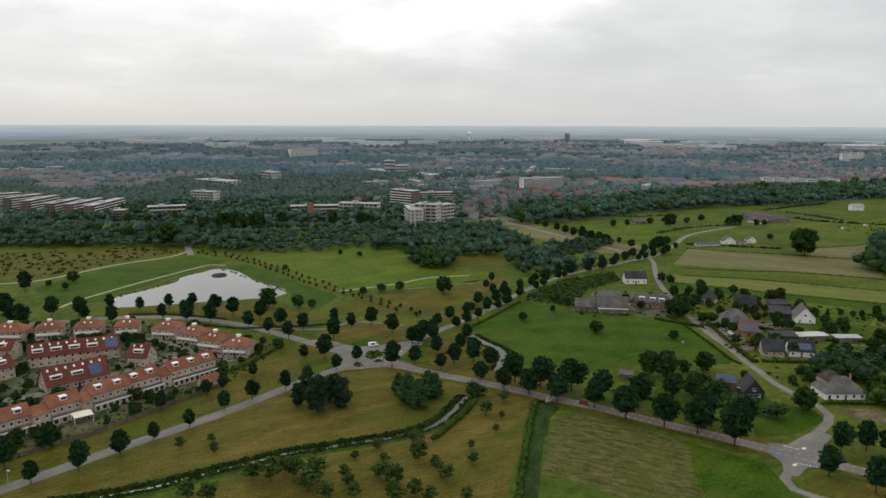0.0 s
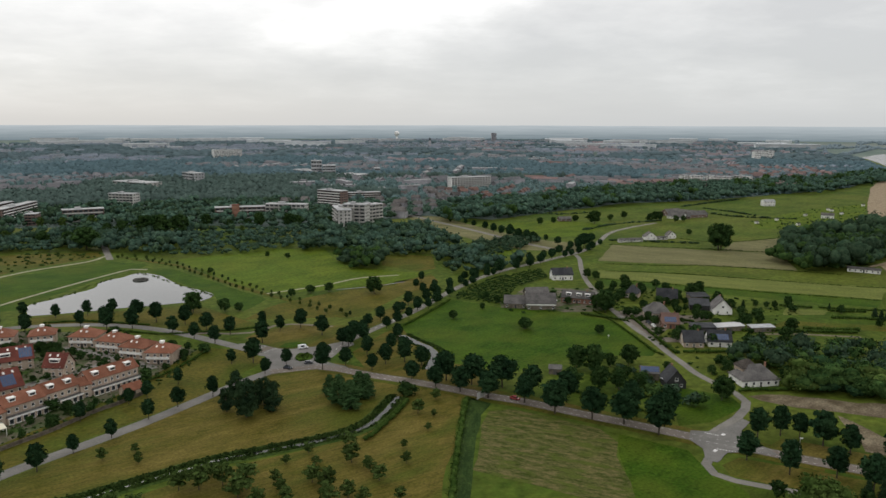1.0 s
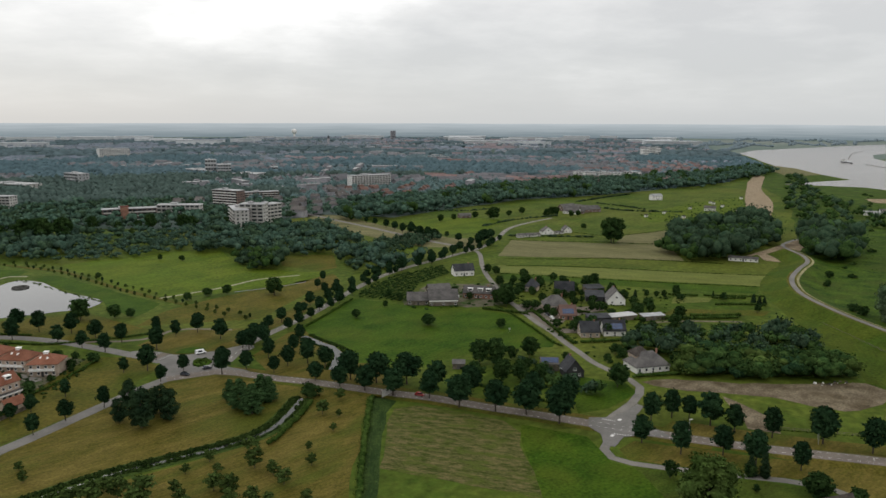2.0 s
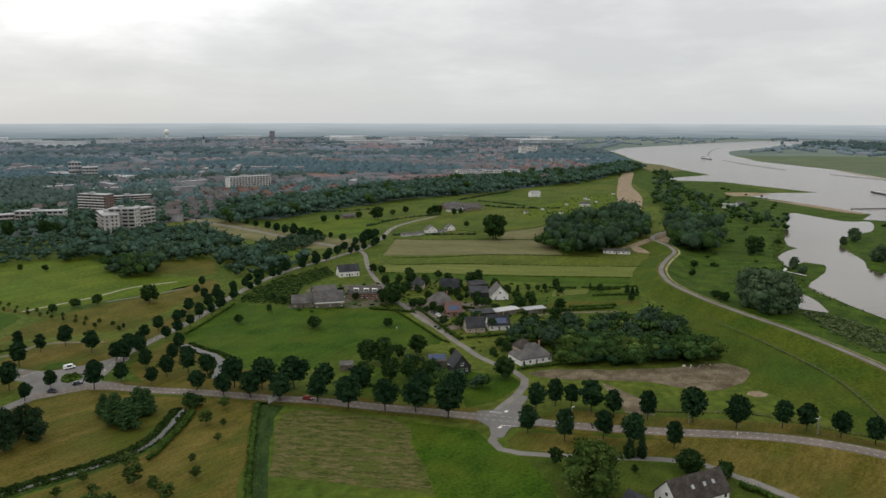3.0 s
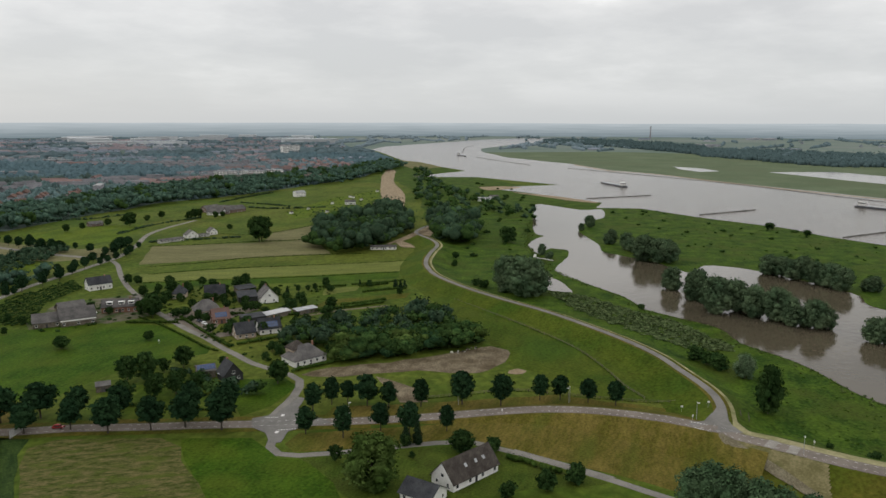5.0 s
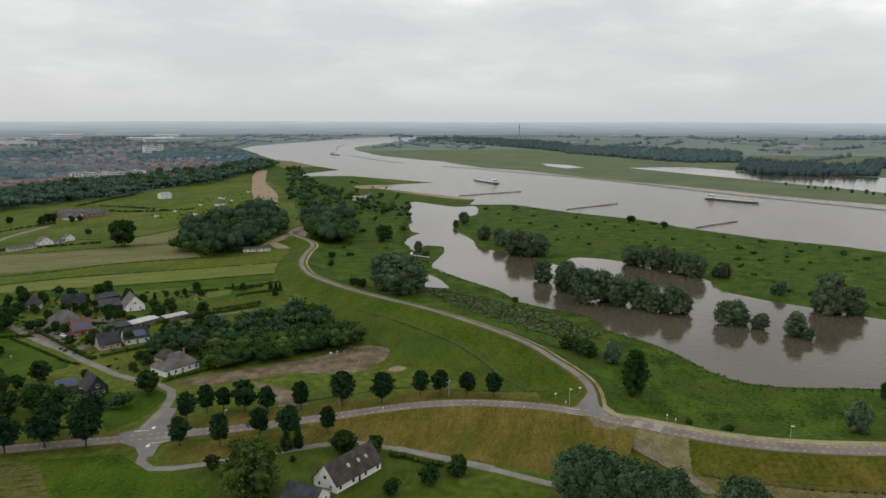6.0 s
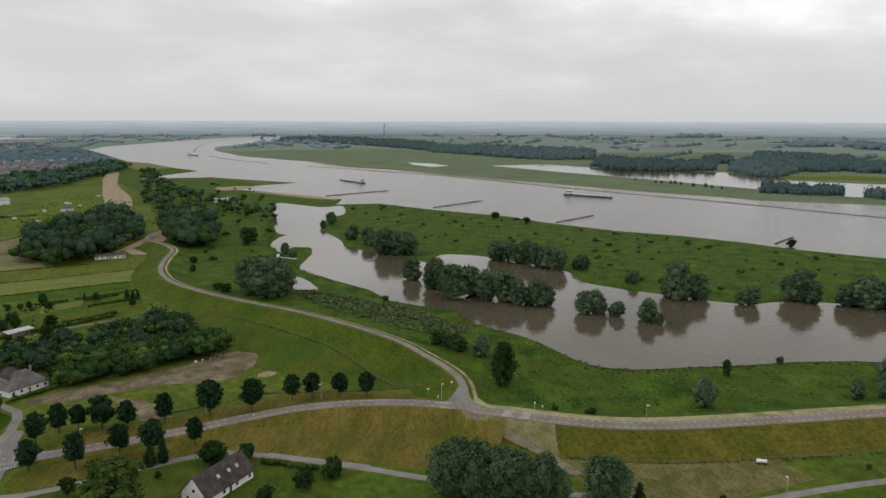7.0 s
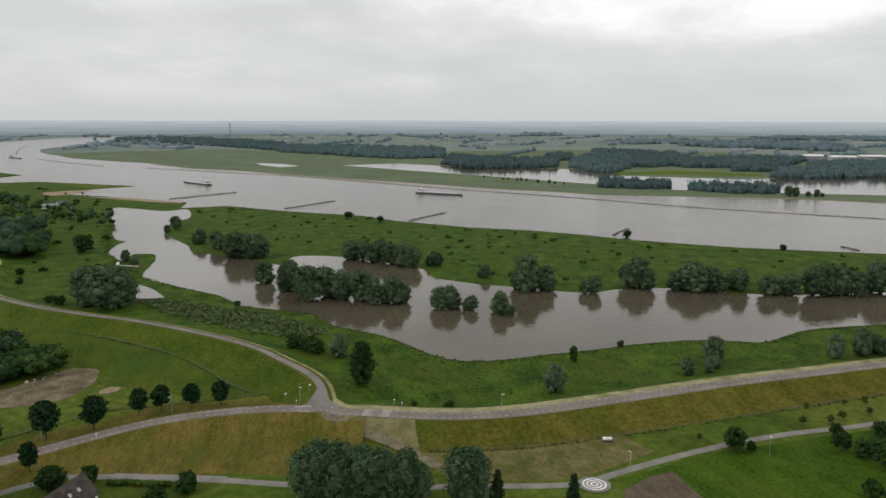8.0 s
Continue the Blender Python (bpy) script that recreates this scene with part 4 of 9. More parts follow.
CHANNEL_TREES = [(334.1, 336.5, 23.7), (332.8, 320.6, 25.7), (340.8, 317.8, 22.0), (341.4, 336.3, 21.7), (514.1, 254, 14.6), (521.8, 232.5, 16.4), (509.5, 213.2, 12.1), (500.6, 200, 11.8), (398.2, 133.5, 13.7), (396.3, 138.8, 12.7), (398.9, 120, 8.7), (397, 102.8, 12.8), (393.2, 95.5, 6.5), (457.2, 100.2, 23.8), (465.6, 91, 15.6), (459.5, 108.2, 12.6), (463.4, 60, 11.6), (492.3, 35.8, 19.9), (487.8, 29.1, 12.6), (492.6, 1.4, 19.1), (496, 6, 15.6), (499.6, -8.8, 15.9), (503, -27.6, 15.1), (497.3, -43.9, 13.4), (502.1, -57.3, 14.1)]
CHANNEL_TREES_B = [(505.2, -70.5, 19.0), (513.2, -79.5, 19.9), (513.9, -86, 18.4), (515, -93.4, 15.9), (524.1, -109.8, 21.0), (485.8, 136.6, 9.5), (515.8, 182.9, 10.7), (419.3, 269.7, 15.3), (406.2, 242.7, 20.1), (390, 221.4, 21.0), (399.9, 215.2, 18.8), (396.9, 202, 18.2), (398.4, 189.5, 18.8), (396.8, 181.3, 15.6), (397, 168.5, 16.4), (403.1, 163.8, 11.4), (433.8, 265.6, 9.8), (536.1, 409, 13.4), (522, 381.4, 15.3), (516.1, 357.9, 15.5), (506.2, 332.7, 16.9), (606.5, 490.6, 12.4), (579.3, 479.3, 7.6), (451.6, 414.2, 8.8), (443.3, 397.4, 5.6)]
WILLOW_YOUNG = [(285.5, 50.1, 11.0), (324.7, -0, 7.6), (347.8, -10.7, 11.2), (330.9, -8.8, 7.2), (338.3, -11.8, 5.7), (370.9, -63.6, 11.3), (379.7, -76, 12.8), (386.5, -82.6, 9.1), (382.9, -85.2, 8.2), (358.2, 31.4, 2.8), (296.6, 152.8, 10.0)]
POPLARS = [(176.8, 98, 17.4), (177.2, 91.9, 17.3), (179.4, 85.7, 16.5), (183.1, 80.3, 14.8), (185.1, 74.4, 14.8), (176.9, 102.7, 14.1), (189, 58.4, 16.5), (190.2, 55.1, 15.6), (186.6, 70.2, 10.5)]
SOUTH_GARDEN = [(156.9, 177.6, 6.7), (163.6, 169.1, 4.4), (167.6, 137.1, 6.1), (162.1, 144.7, 3.5), (250.9, -16.7, 8.5), (253.4, -17.3, 6.4), (274.6, -50.4, 5.2), (263.7, -50.6, 6.6), (260.6, -56.7, 5.9), (253.8, -61.6, 10.4), (232.2, -54, 5.3), (282.5, -65.7, 5.2), (252.7, -22, 3.6)]
DIKE_BUSHES = [(329.8, 360.7, 4.8), (328.6, 352.1, 5.8), (384.8, 445.9, 5.2), (363.1, 421.5, 4.6), (361.4, 252.1, 3.4), (251, 97.6, 2.7), (253.7, 84.8, 3.4), (356.1, 32, 2.8), (701, 62.6, 6.8), (733, 363.9, 7.4), (720, 320.4, 6.0), (300.9, 171.4, 7.0), (298.4, 165.5, 6.9), (302.5, 180, 6.5), (471.7, 473.6, 14.5), (672.1, -67.1, 5.7)]
AVENUE_ROW = [(106.4, 778, 7.7), (115.2, 757, 8.7), (120.2, 734, 10.1), (124.9, 716, 10.4), (131.7, 706, 11.9), (137.2, 692, 10.6), (143.8, 685.5, 10.5), (147.4, 672.7, 10.4), (160.7, 679.3, 6.3), (166, 654.6, 8.1), (141.3, 758, 5.8), (100.1, 799, 6.1), (143.9, 586.6, 9.1), (171.5, 631.5, 7.8), (178.7, 631.6, 11.2), (186, 640.3, 13.3)]
FAR_BIG = [(304.2, 623.2, 22.6), (241.4, 794, 14.6), (-245.2, 660.9, 20.4), (-255.2, 505.2, 7.9), (-104.7, 435.8, 12.1), (-86.8, 436.1, 8.0), (-78.7, 436.2, 5.2)]
VILLAS = [(-219.8, 368.3, 4.0, 17.0, 11.0, 5.6, 8.8),
    (-202.1, 372.7, 18.8, 12.9, 11.0, 5.6, 8.8),
    (-183.8, 376.6, 14.0, 13.4, 11.0, 5.6, 8.8),
    (-164.7, 378.8, 15.8, 11.9, 11.0, 5.6, 8.8),
    (-141.9, 374.7, -7.8, 13.5, 11.0, 5.6, 8.8),
    (-125.3, 365.3, -18.7, 14.4, 11.0, 5.6, 8.8),
    (-111.3, 354.3, -18.8, 13.6, 11.0, 5.6, 8.8),
    (-97.7, 345.4, -7.2, 12.5, 11.0, 5.6, 8.8)]
TERRACES = [(-178.3, 332.3, 28.4, 22.5, 10.0, 5.0, 10.0),
    (-161.3, 340.3, 27.5, 14.9, 10.0, 5.0, 10.0),
    (-138.2, 330.7, -9.1, 9.4, 9.0, 4.5, 9.5),
    (-156.2, 303.7, 45.6, 25.0, 11.0, 3.2, 9.5),
    (-195.5, 306.6, 52.4, 19.5, 10.0, 5.4, 9.5),
    (-210.3, 337.7, 0.7, 20.8, 10.0, 5.4, 9.0)]
FRONT_ROW = [(-158.8, 249.2, 48.7, 23.2, 11.0, 6.0, 9.5),
    (-143.8, 267.9, 49.0, 11.4, 11.0, 6.0, 9.5),
    (-133.7, 282.5, 51.8, 15.2, 11.0, 6.0, 9.5),
    (-125.5, 295.3, 54.5, 14.4, 11.0, 6.0, 9.5),
    (-111.2, 312.9, 51.6, 22.2, 11.0, 6.0, 9.5)]
FRONT_LINKS = [(-149, 259.5, 57.5, 6.7, 9.0, 5.4, 7.5),
    (-139.2, 272.5, 68.6, 4.8, 9.0, 5.4, 7.5),
    (-118.4, 302.7, 42.2, 4.1, 9.0, 5.4, 7.5)]
BARNS = [(85.6, 436, -10.9, 13.1, 14.0, 3.0, 6.5),
    (99.8, 432, -7.8, 17.4, 16.0, 4.0, 8.5),
    (101.8, 451.9, 0.9, 13.9, 12.0, 3.5, 7.5)]
HAMLET = [(132.8, 510.8, 1.0, 14.5, 9.0, 4.0, 8.0),
    (126, 442, -24.7, 19.2, 9.0, 3.5, 7.0),
    (164.6, 452.8, -33.1, 7.8, 9.0, 3.5, 8.0),
    (161.8, 405.1, -13.6, 14.1, 11.0, 3.0, 8.0),
    (181.6, 439.5, -19.2, 11.9, 9.0, 3.0, 8.0),
    (160.5, 383.1, -12.9, 8.9, 10.0, 3.0, 7.5),
    (158.2, 348.3, -9.7, 9.7, 9.0, 3.0, 7.5),
    (171.7, 348, -12.7, 11.2, 9.0, 3.0, 7.5)]
DARK_HOUSE = [(125.9, 293, -4.5, 7.1, 9.0, 3.0, 8.0)]
SOLAR_SHED = [(119.4, 303.4, -14.8, 7.6, 8.0, 3.2, 5.0)]
WHITE_GABLE = [(202.6, 410.2, -14.5, 9.0, 12.0, 3.5, 9.0)]
SHEDS = [(79.9, 312.7, -14.5, 5.4, 4.6, 2.4, 2.9),
    (174.5, 372.3, -3.9, 12.3, 7.0, 2.8, 3.6),
    (189.1, 373.4, 7.8, 16.3, 6.0, 2.5, 3.0),
    (193.5, 419.3, -18.6, 11.2, 10.0, 3.0, 5.0),
    (202, 440.2, 0.8, 11.9, 8.0, 3.0, 4.0),
    (123.4, 292.9, -167.6, 3.1, 5.0, 2.5, 2.9),
    (206.1, 370.2, 0.7, 13.0, 5.0, 2.4, 2.8)]
BIG_GREY = [(162, 293.6, 2.4, 19.3, 13.0, 3.2, 9.0)]
FAR_WHITE = [(261.9, 682.4, 1.3, 11.5, 8.0, 3.0, 7.0),
    (285.2, 689.4, 1.3, 7.9, 8.0, 3.0, 6.5),
    (273.7, 681.1, 1.3, 8.9, 5.0, 2.5, 3.0),
    (349.8, 830, -46.2, 19.1, 10.0, 3.0, 7.0),
    (372.7, 857, -51.3, 25.1, 12.0, 3.5, 7.0),
    (525.8, 952, 1.7, 15.0, 10.0, 6.0, 8.5),
    (238.2, 669.3, 8.9, 23.4, 5.0, 2.5, 3.5)]
THATCHED = [(142.5, 160.3, 4.8, 25.8, 10.0, 3.0, 10.0)]
MODERN = [(125.7, 159.3, -72.2, 10.5, 9.0, 3.2, 6.6)]
DIKE_FARM = [(364.4, 516.5, -34.6, 21.7, 7.0, 2.5, 3.5),
    (468.6, 624.1, 11.9, 11.7, 8.0, 4.0, 7.0),
    (528.1, 822, -34.5, 13.3, 9.0, 3.5, 6.0),
    (691.6, 743, -34.5, 17.4, 9.0, 3.0, 5.0),
    (723, 756, -34.5, 11.7, 9.0, 3.0, 5.0)]
FLATS = [(-52.4, 998, -39.8, 41.1, 14.0, 20.0, 20.0),
    (-31.7, 782, -80.7, 47.3, 14.0, 21.0, 21.0),
    (-16.8, 782, -18.6, 24.5, 16.0, 25.0, 25.0),
    (-2.7, 805, 44.2, 26.4, 12.0, 22.0, 22.0),
    (162.8, 1255, 19.2, 73.1, 16.0, 18.0, 18.0),
    (-318.6, 998, -20.3, 36.3, 14.0, 17.5, 17.5),
    (-319, 858, 23.3, 41.5, 12.0, 13.5, 13.5),
    (-420.6, 2249, 28.9, 81.8, 25.0, 28.0, 28.0),
    (-151.8, 877, 12.6, 55.4, 14.0, 12.5, 12.5),
    (-101.9, 905, -11.7, 48.5, 14.0, 12.5, 12.5),
    (-361.2, 831, 1.6, 11.2, 14.0, 12.0, 12.0),
    (-12.9, 1085, 11.6, 48.2, 12.0, 9.0, 9.0)]
SLAB_FLATS = [(-580.3, 982, 56.2, 41.6, 10.0, 15.0, 15.0),
    (-537.7, 953, 76.0, 53.0, 10.0, 15.0, 15.0),
    (-501.3, 929, 89.0, 72.9, 10.0, 15.0, 15.0),
    (-456.5, 895, 89.6, 67.7, 10.0, 15.0, 15.0),
    (-430.7, 893, 86.5, 73.2, 10.0, 15.0, 15.0),
    (-402.4, 886, 90.3, 88.2, 10.0, 15.0, 15.0)]
WHITE_BLOCKS = [(569.1, 1326, 2.4, 16.2, 12.0, 14.0, 14.0),
    (585.2, 1315, 2.4, 22.1, 12.0, 14.0, 14.0),
    (625.3, 1344, -49.9, 15.2, 12.0, 12.0, 12.0),
    (613, 1293, 2.3, 14.8, 12.0, 14.0, 14.0),
    (627.8, 1283, 2.3, 19.6, 12.0, 14.0, 14.0),
    (657.9, 1283, -49.3, 28.0, 14.0, 15.0, 15.0),
    (1137, 2143, 3.7, 21.6, 15.0, 25.0, 25.0),
    (1177, 2176, 3.8, 20.3, 15.0, 25.0, 25.0),
    (1216, 2210, 3.8, 17.2, 15.0, 25.0, 25.0)]
FACTORY = [(-113.4, 1563, 2.8, 21.0, 20.0, 30.0, 30.0),
    (-86.2, 1537, 2.8, 25.2, 30.0, 22.0, 22.0),
    (-37.9, 1480, -31.2, 52.5, 40.0, 8.0, 8.0),
    (-133.6, 1578, -54.0, 80.5, 30.0, 10.0, 10.0),
    (10.4, 1572, 2.8, 11.7, 25.0, 14.0, 14.0),
    (-381.9, 1265, -37.3, 85.4, 30.0, 12.0, 12.0),
    (-313.2, 1355, -51.6, 46.6, 20.0, 20.0, 20.0)]
TOWN = [(-587.9, 818), (-2136, 3018), (-1433, 3949), (390.3, 4583), (2162, 4060), (1999, 3655), (1469, 2160), (1094, 1498), (806, 1205), (591.7, 1084), (443.3, 1018), (333.9, 991), (136.5, 837), (62.9, 876), (-51, 786), (-175.8, 810), (-297.8, 807)]
BELT_WOOD = [(-459.7, 635.3), (-548.2, 761), (-464, 776), (-336.3, 754), (-265.2, 748), (-176.3, 758), (-98.8, 785), (50, 776), (72.1, 701), (94.6, 573.7), (134.2, 593.8), (88.4, 534.5), (59.1, 529.9), (46.7, 609.9), (6.9, 609.1), (-31.7, 635.7), (-91.9, 649), (-108.3, 628.4), (-157.6, 613.7), (-227, 652.1)]
BLOCK_WOOD = [(-28.6, 590.6), (-19.1, 622), (6.9, 609.1), (6.4, 554), (-19.3, 558)]
TOWN_WOOD = [(73.3, 806), (134.0, 822), (182.8, 878), (262.4, 924), (392, 997), (471, 1000), (597, 1094), (688, 1099), (915, 1283), (1064, 1411), (1091, 1530), (905, 1398), (729, 1312), (591, 1254), (447, 1210), (322, 1133), (164.1, 1012), (81.8, 944)]
GROVE_A = [(320.5, 563.6), (368.9, 631.3), (441.6, 682.3), (525.9, 737), (504.3, 668), (442.1, 580.9), (384.3, 538), (343.4, 513.4), (315.9, 522.6)]
GROVE_B = [(427.5, 527.4), (485.3, 599), (554.1, 633.8), (520.1, 575.1), (448.8, 493.5), (422.4, 489.8)]
GROVE_C = [(169.6, 281.4), (184.6, 275.7), (201.1, 268.8), (219.6, 262.9), (237.3, 258.7), (244.6, 261.6), (248.1, 272.4), (225.3, 282.4), (203.9, 294.3), (182.6, 295.1)]
GROVE_D = [(167.4, 327.2), (182.3, 336.8), (209.5, 335.5), (249.7, 332.6), (269.1, 320.7), (261, 301.3), (223.6, 288.2), (188, 301.2), (163, 312.9)]
GROVE_E = [(87.8, 324.5), (98.1, 341.8), (113.3, 331.2), (117.2, 299.6), (132, 264.1), (109.2, 279.9), (94, 290.5)]
GROVE_F = [(1007, 1305), (1028, 1291), (791, 948), (691.3, 713), (641, 604.6), (589, 553.5), (590.8, 608.5), (605.2, 682.1), (543.8, 671.5), (643.1, 833)]
FAR_WOOD_A = [(2573, 2382), (2553, 2075), (2249, 1497), (2106, 1276), (2674, 1619), (2857, 1900), (3066, 2490), (2892, 2659)]
FAR_WOOD_B = [(2039, 1235), (1960, 1056), (1862, 883), (1820, 765), (1916, 670), (2418, 840), (2470, 1215), (2423, 1467)]
LAKE_WOODS = [
    [(1644, 571), (1537, 476), (1570, 391), (1627, 396), (1883, 462), (1926, 644)],
    [(1593, 380), (1620, 309), (1874, 351), (1866, 436)],
    [(1652, 277), (1548, 213), (1499, 168), (1641, 157), (2101, 200), (2258, 306), (1865, 307)],
    [(1712, 174), (1720, 102), (1843, 58), (2314, 75), (2481, 346)],
    [(1738, 55), (1764, -63), (2093, -73), (2097, 60)],
    [(1652, -59), (1664, -135), (1778, -149), (2107, -247), (2153, -81)],
    [(1493, -124), (1508, -198), (1552, -279), (1655, -402), (1815, -440), (1704, -149)],
    [(1843, -218), (1897, -459), (2109, -509), (1984, -245)],
    [(1890, 375), (1911, 322), (2133, 360), (2141, 426)]]
FIELD_WOODS = [
    [(3150, 315), (3305, 111), (3700, 125), (3516, 352)],
    [(3049, 92), (2901, -97), (2797, -324), (2748, -422), (3290, -490), (3446, -225), (3382, 102)],
    [(4332, 1006), (4417, 816), (4750, 880), (4680, 1090)],
    [(4067, -289), (3984, -949), (4640, -1100), (4500, -320)]]
SHORE_TREES = [(1152.7, -114.8, 15), (1156.4, -124.6, 13), (1154.1, -140.3, 8), (1158.3, -151.5, 11), (1161.1, -159, 6), (1316, 377.8, 5), (1280, 333.2, 5), (1283, 323.9, 5), (1277, 307.1, 6), (1280, 300.6, 6), (1272, 288.7, 5), (1245, 263.1, 6), (1241, 243.1, 7), (1234, 232.1, 5), (1229, 216.1, 4)]
GLASSHOUSES = [(2168, -265, 45), (2139, -329, 62), (2196, -405, 60)]
SHORE_WOOD = [(1189, 151.2), (1188, 101.8), (1208, 48.2), (1279, 53.3), (1280, 110.2), (1295, 162.3)]
SHORE_WOOD_B = [(1191, 17.0), (1169, -44.6), (1181, -100.1), (1247, -106.7), (1254, -47.2), (1260, 16.8)]
NURSERY = [(54.8, 472.5), (85.6, 516.7), (125.8, 545.5), (124.2, 511.7), (95.4, 484.7), (79.9, 438.6), (51.2, 455.4)]
MARKS = [(123.6, 241.6, 0, -229), (114.7, 229.1, 0, -49), (230.6, 129.4, 4.6, -248)]
GIVE_WAY = [((117.6, 243.8), (121.6, 240.7), 0), ((115.9, 230.4), (121.7, 227.2), 0), ((226.7, 134.9), (229.6, 128.4), 4.6), ((223.4, 131.4), (224.9, 125.4), 4.3)]
HEDGE_LONG = [(36.9, 284.2), (32.9, 265.3), (28.8, 243), (25.7, 225.9), (22.3, 204.2)]
HEDGE_SHORT = [(-3.2, 248.3), (0.2, 254.2), (4.4, 263.4), (8.9, 273.4), (13, 284)]
CAR_SPOTS = [(-34.8, 358.6), (-30, 360.6), (-30.1, 334.9), (-24.9, 336.6), (56, 282.1), (58.8, 279.7), (111.3, 444.6), (115.4, 444.7), (-38.8, 328.2), (-36, 326.6), (-191.9, 347.6), (-199.6, 337.1), (151.2, 388.9), (152, 384.5), (151.5, 382.7), (151.7, 378.3)]
BILLBOARD = [(40.6, 281.9), (43.7, 284.9), (47.1, 289.3)]
LAMPS = [(141.4, 223.7), (181.3, 207.6), (216.3, 182), (231.8, 97.8), (249.2, 62.9), (-132.6, 213.3), (217.8, 182.8), (183.7, 210.8), (-12.2, 335.1), (231.1, 135.6), (252.5, -27.5), (226, 14.8)]
SIGNS = [(230.2, 136.5), (239.1, 97.8), (244.2, 138.7), (238.1, 145.9), (142, 224.6), (185.6, 187.9), (119.7, 361.7)]
TRAILER = [(244.1, 26.1), (245.5, 22.3)]
ROUNDEL = [(212.3, 24)]
ARCHES = [(247.8, 127.5), (247.1, 124)]
FENCE_DIKE = [(291.6, 339.1), (288.4, 312.4), (282.3, 270), (273.2, 228.7), (260.5, 200.5), (248.9, 180.6), (242.6, 165.5)]
FENCE_ROAD = [(176.3, 220.5), (189.5, 214.5), (210, 203.3), (221.7, 187), (236.4, 166.6), (249.3, 154.1), (258.5, 147.6)]
FENCE_CATTLE = [(217.1, 78.8), (227.1, 54.4), (242.2, 31.6), (257.9, 11), (280.2, -17.6), (305.3, -48.9), (326.1, -75.6)]
FIELD_LINE_A = [(182.9, 563.4), (228.9, 551.8), (257.6, 550.2), (315.9, 522.6), (340.4, 508.9)]
FIELD_LINE_B = [(213.8, 655.6), (253.6, 635.7), (292.7, 624.3), (349.1, 597.6)]
FIELD_LINE_C = [(173.5, 535.3), (217, 523.5), (255.1, 505.3), (316.9, 473.7), (349.3, 460)]
FIELD_LINE_D = [(280.3, 702), (310.7, 662.4), (334, 659.9), (416.5, 688.5)]
FIELD_LINE_E = [(159.9, 508.8), (201.5, 486.9), (250, 460.4), (294.1, 439.6), (316.6, 429)]
HEDGE_GARDEN_A = [(202.9, 374.4), (221.2, 366.6), (253.7, 360.8)]
HEDGE_GARDEN_B = [(245.6, 421.3), (261.4, 414.6)]
HEDGE_GARDEN_C = [(259.7, 391.5), (276.9, 387.5), (287, 382.5)]
HEDGE_GARDEN_D = [(267.3, 406.3), (286.7, 401.3)]
HEDGE_LANE_A = [(128.7, 419.3), (132.4, 395.3), (134, 368.8), (135.1, 341), (137.2, 332.7)]
HEDGE_LANE_B = [(142.8, 398.9), (155.6, 395.6), (165.1, 374.2)]
HEDGE_BIG = [(150.3, 283), (160.5, 283.1), (170.6, 283.2), (177.2, 285.7)]
HEDGE_SOUTH = [(163.5, 162.3), (165.1, 156.4), (167, 148.5), (168.4, 144)]
HEDGE_PASTURE = [(16.4, 396), (27.5, 415.4), (47.3, 452.4)]
HEDGE_VERGE = [(77.6, 292.2), (91.9, 278.8), (102.8, 266), (110.3, 258.2)]
HEDGE_ESTATE = [(-97.7, 314.4), (-89.3, 330.1), (-79.9, 359.2)]
HEDGE_PARK = [(-134.9, 398.6), (-110.7, 389.8), (-87, 392.3), (-73.7, 394.8), (-63.5, 398.4)]
HEDGE_PARK_B = [(-122.1, 408.3), (-157.8, 419), (-179.9, 417.4)]
ESTATE_GROUND = [(-158.2, 216.7), (-143.6, 227.7), (-130, 248.6), (-113.7, 267.7), (-103.3, 287.1), (-92.1, 303.7), (-79.3, 356.4), (-99.8, 370.8), (-121.8, 386.3), (-149.9, 397.2), (-183.2, 402.6), (-221.7, 392.8), (-267.5, 379)]
ESTATE_STREET = [(-131.1, 324), (-131.6, 346.6), (-130.3, 358.6), (-116.2, 349.5), (-107.3, 338.2), (-115, 321.8)]
ESTATE_LANE = [(-185.8, 277.2), (-166, 289.6), (-152, 308.7), (-133.2, 329.5), (-122.6, 344)]
ESTATE_LANE_B = [(-232.6, 351.7), (-210.5, 361.4), (-181.4, 365.7), (-150.9, 368.1), (-126.6, 355.8), (-98.2, 334.1)]
GARDEN_FENCE = [(-144.1, 228.5), (-135, 239.3), (-125.2, 251), (-115, 265.5), (-106.1, 282.2), (-99.8, 290.3), (-92.1, 303.7)]
CANOPY = (-133.6, 263.2)
ORANGE_SHED = [(-99.5, 296.8), (-94.6, 302.3)]
HAMLET_YARD = [(139.3, 416.9), (148.3, 419.6), (172.7, 407.6), (189.1, 401.9), (188.6, 393.8), (163.5, 384.7), (145.8, 362.1), (154.4, 362.2), (165.8, 369.2), (154.7, 352.8), (145.7, 354.5), (142.3, 376)]
HAMLET_GARDENS = [(149.3, 477.2), (190.1, 477.9), (233.9, 440.9), (255.9, 421.1), (181.6, 293.3), (150.3, 280.6), (150.3, 299.5), (141.8, 324.7), (140.1, 395.4)]
BARN_YARD = [(73.2, 418.5), (77.7, 445.6), (102.9, 484.8), (149.3, 477.2), (144.8, 439.5), (135.2, 419.4), (101.9, 416.4)]
STREAM_PASTURE = [(12.4, 398.7), (19.5, 372), (27.5, 360.4), (31.5, 346.1), (30.6, 331.1), (38.6, 328.3), (50, 322), (64, 350), (48.7, 394.3), (22, 406)]
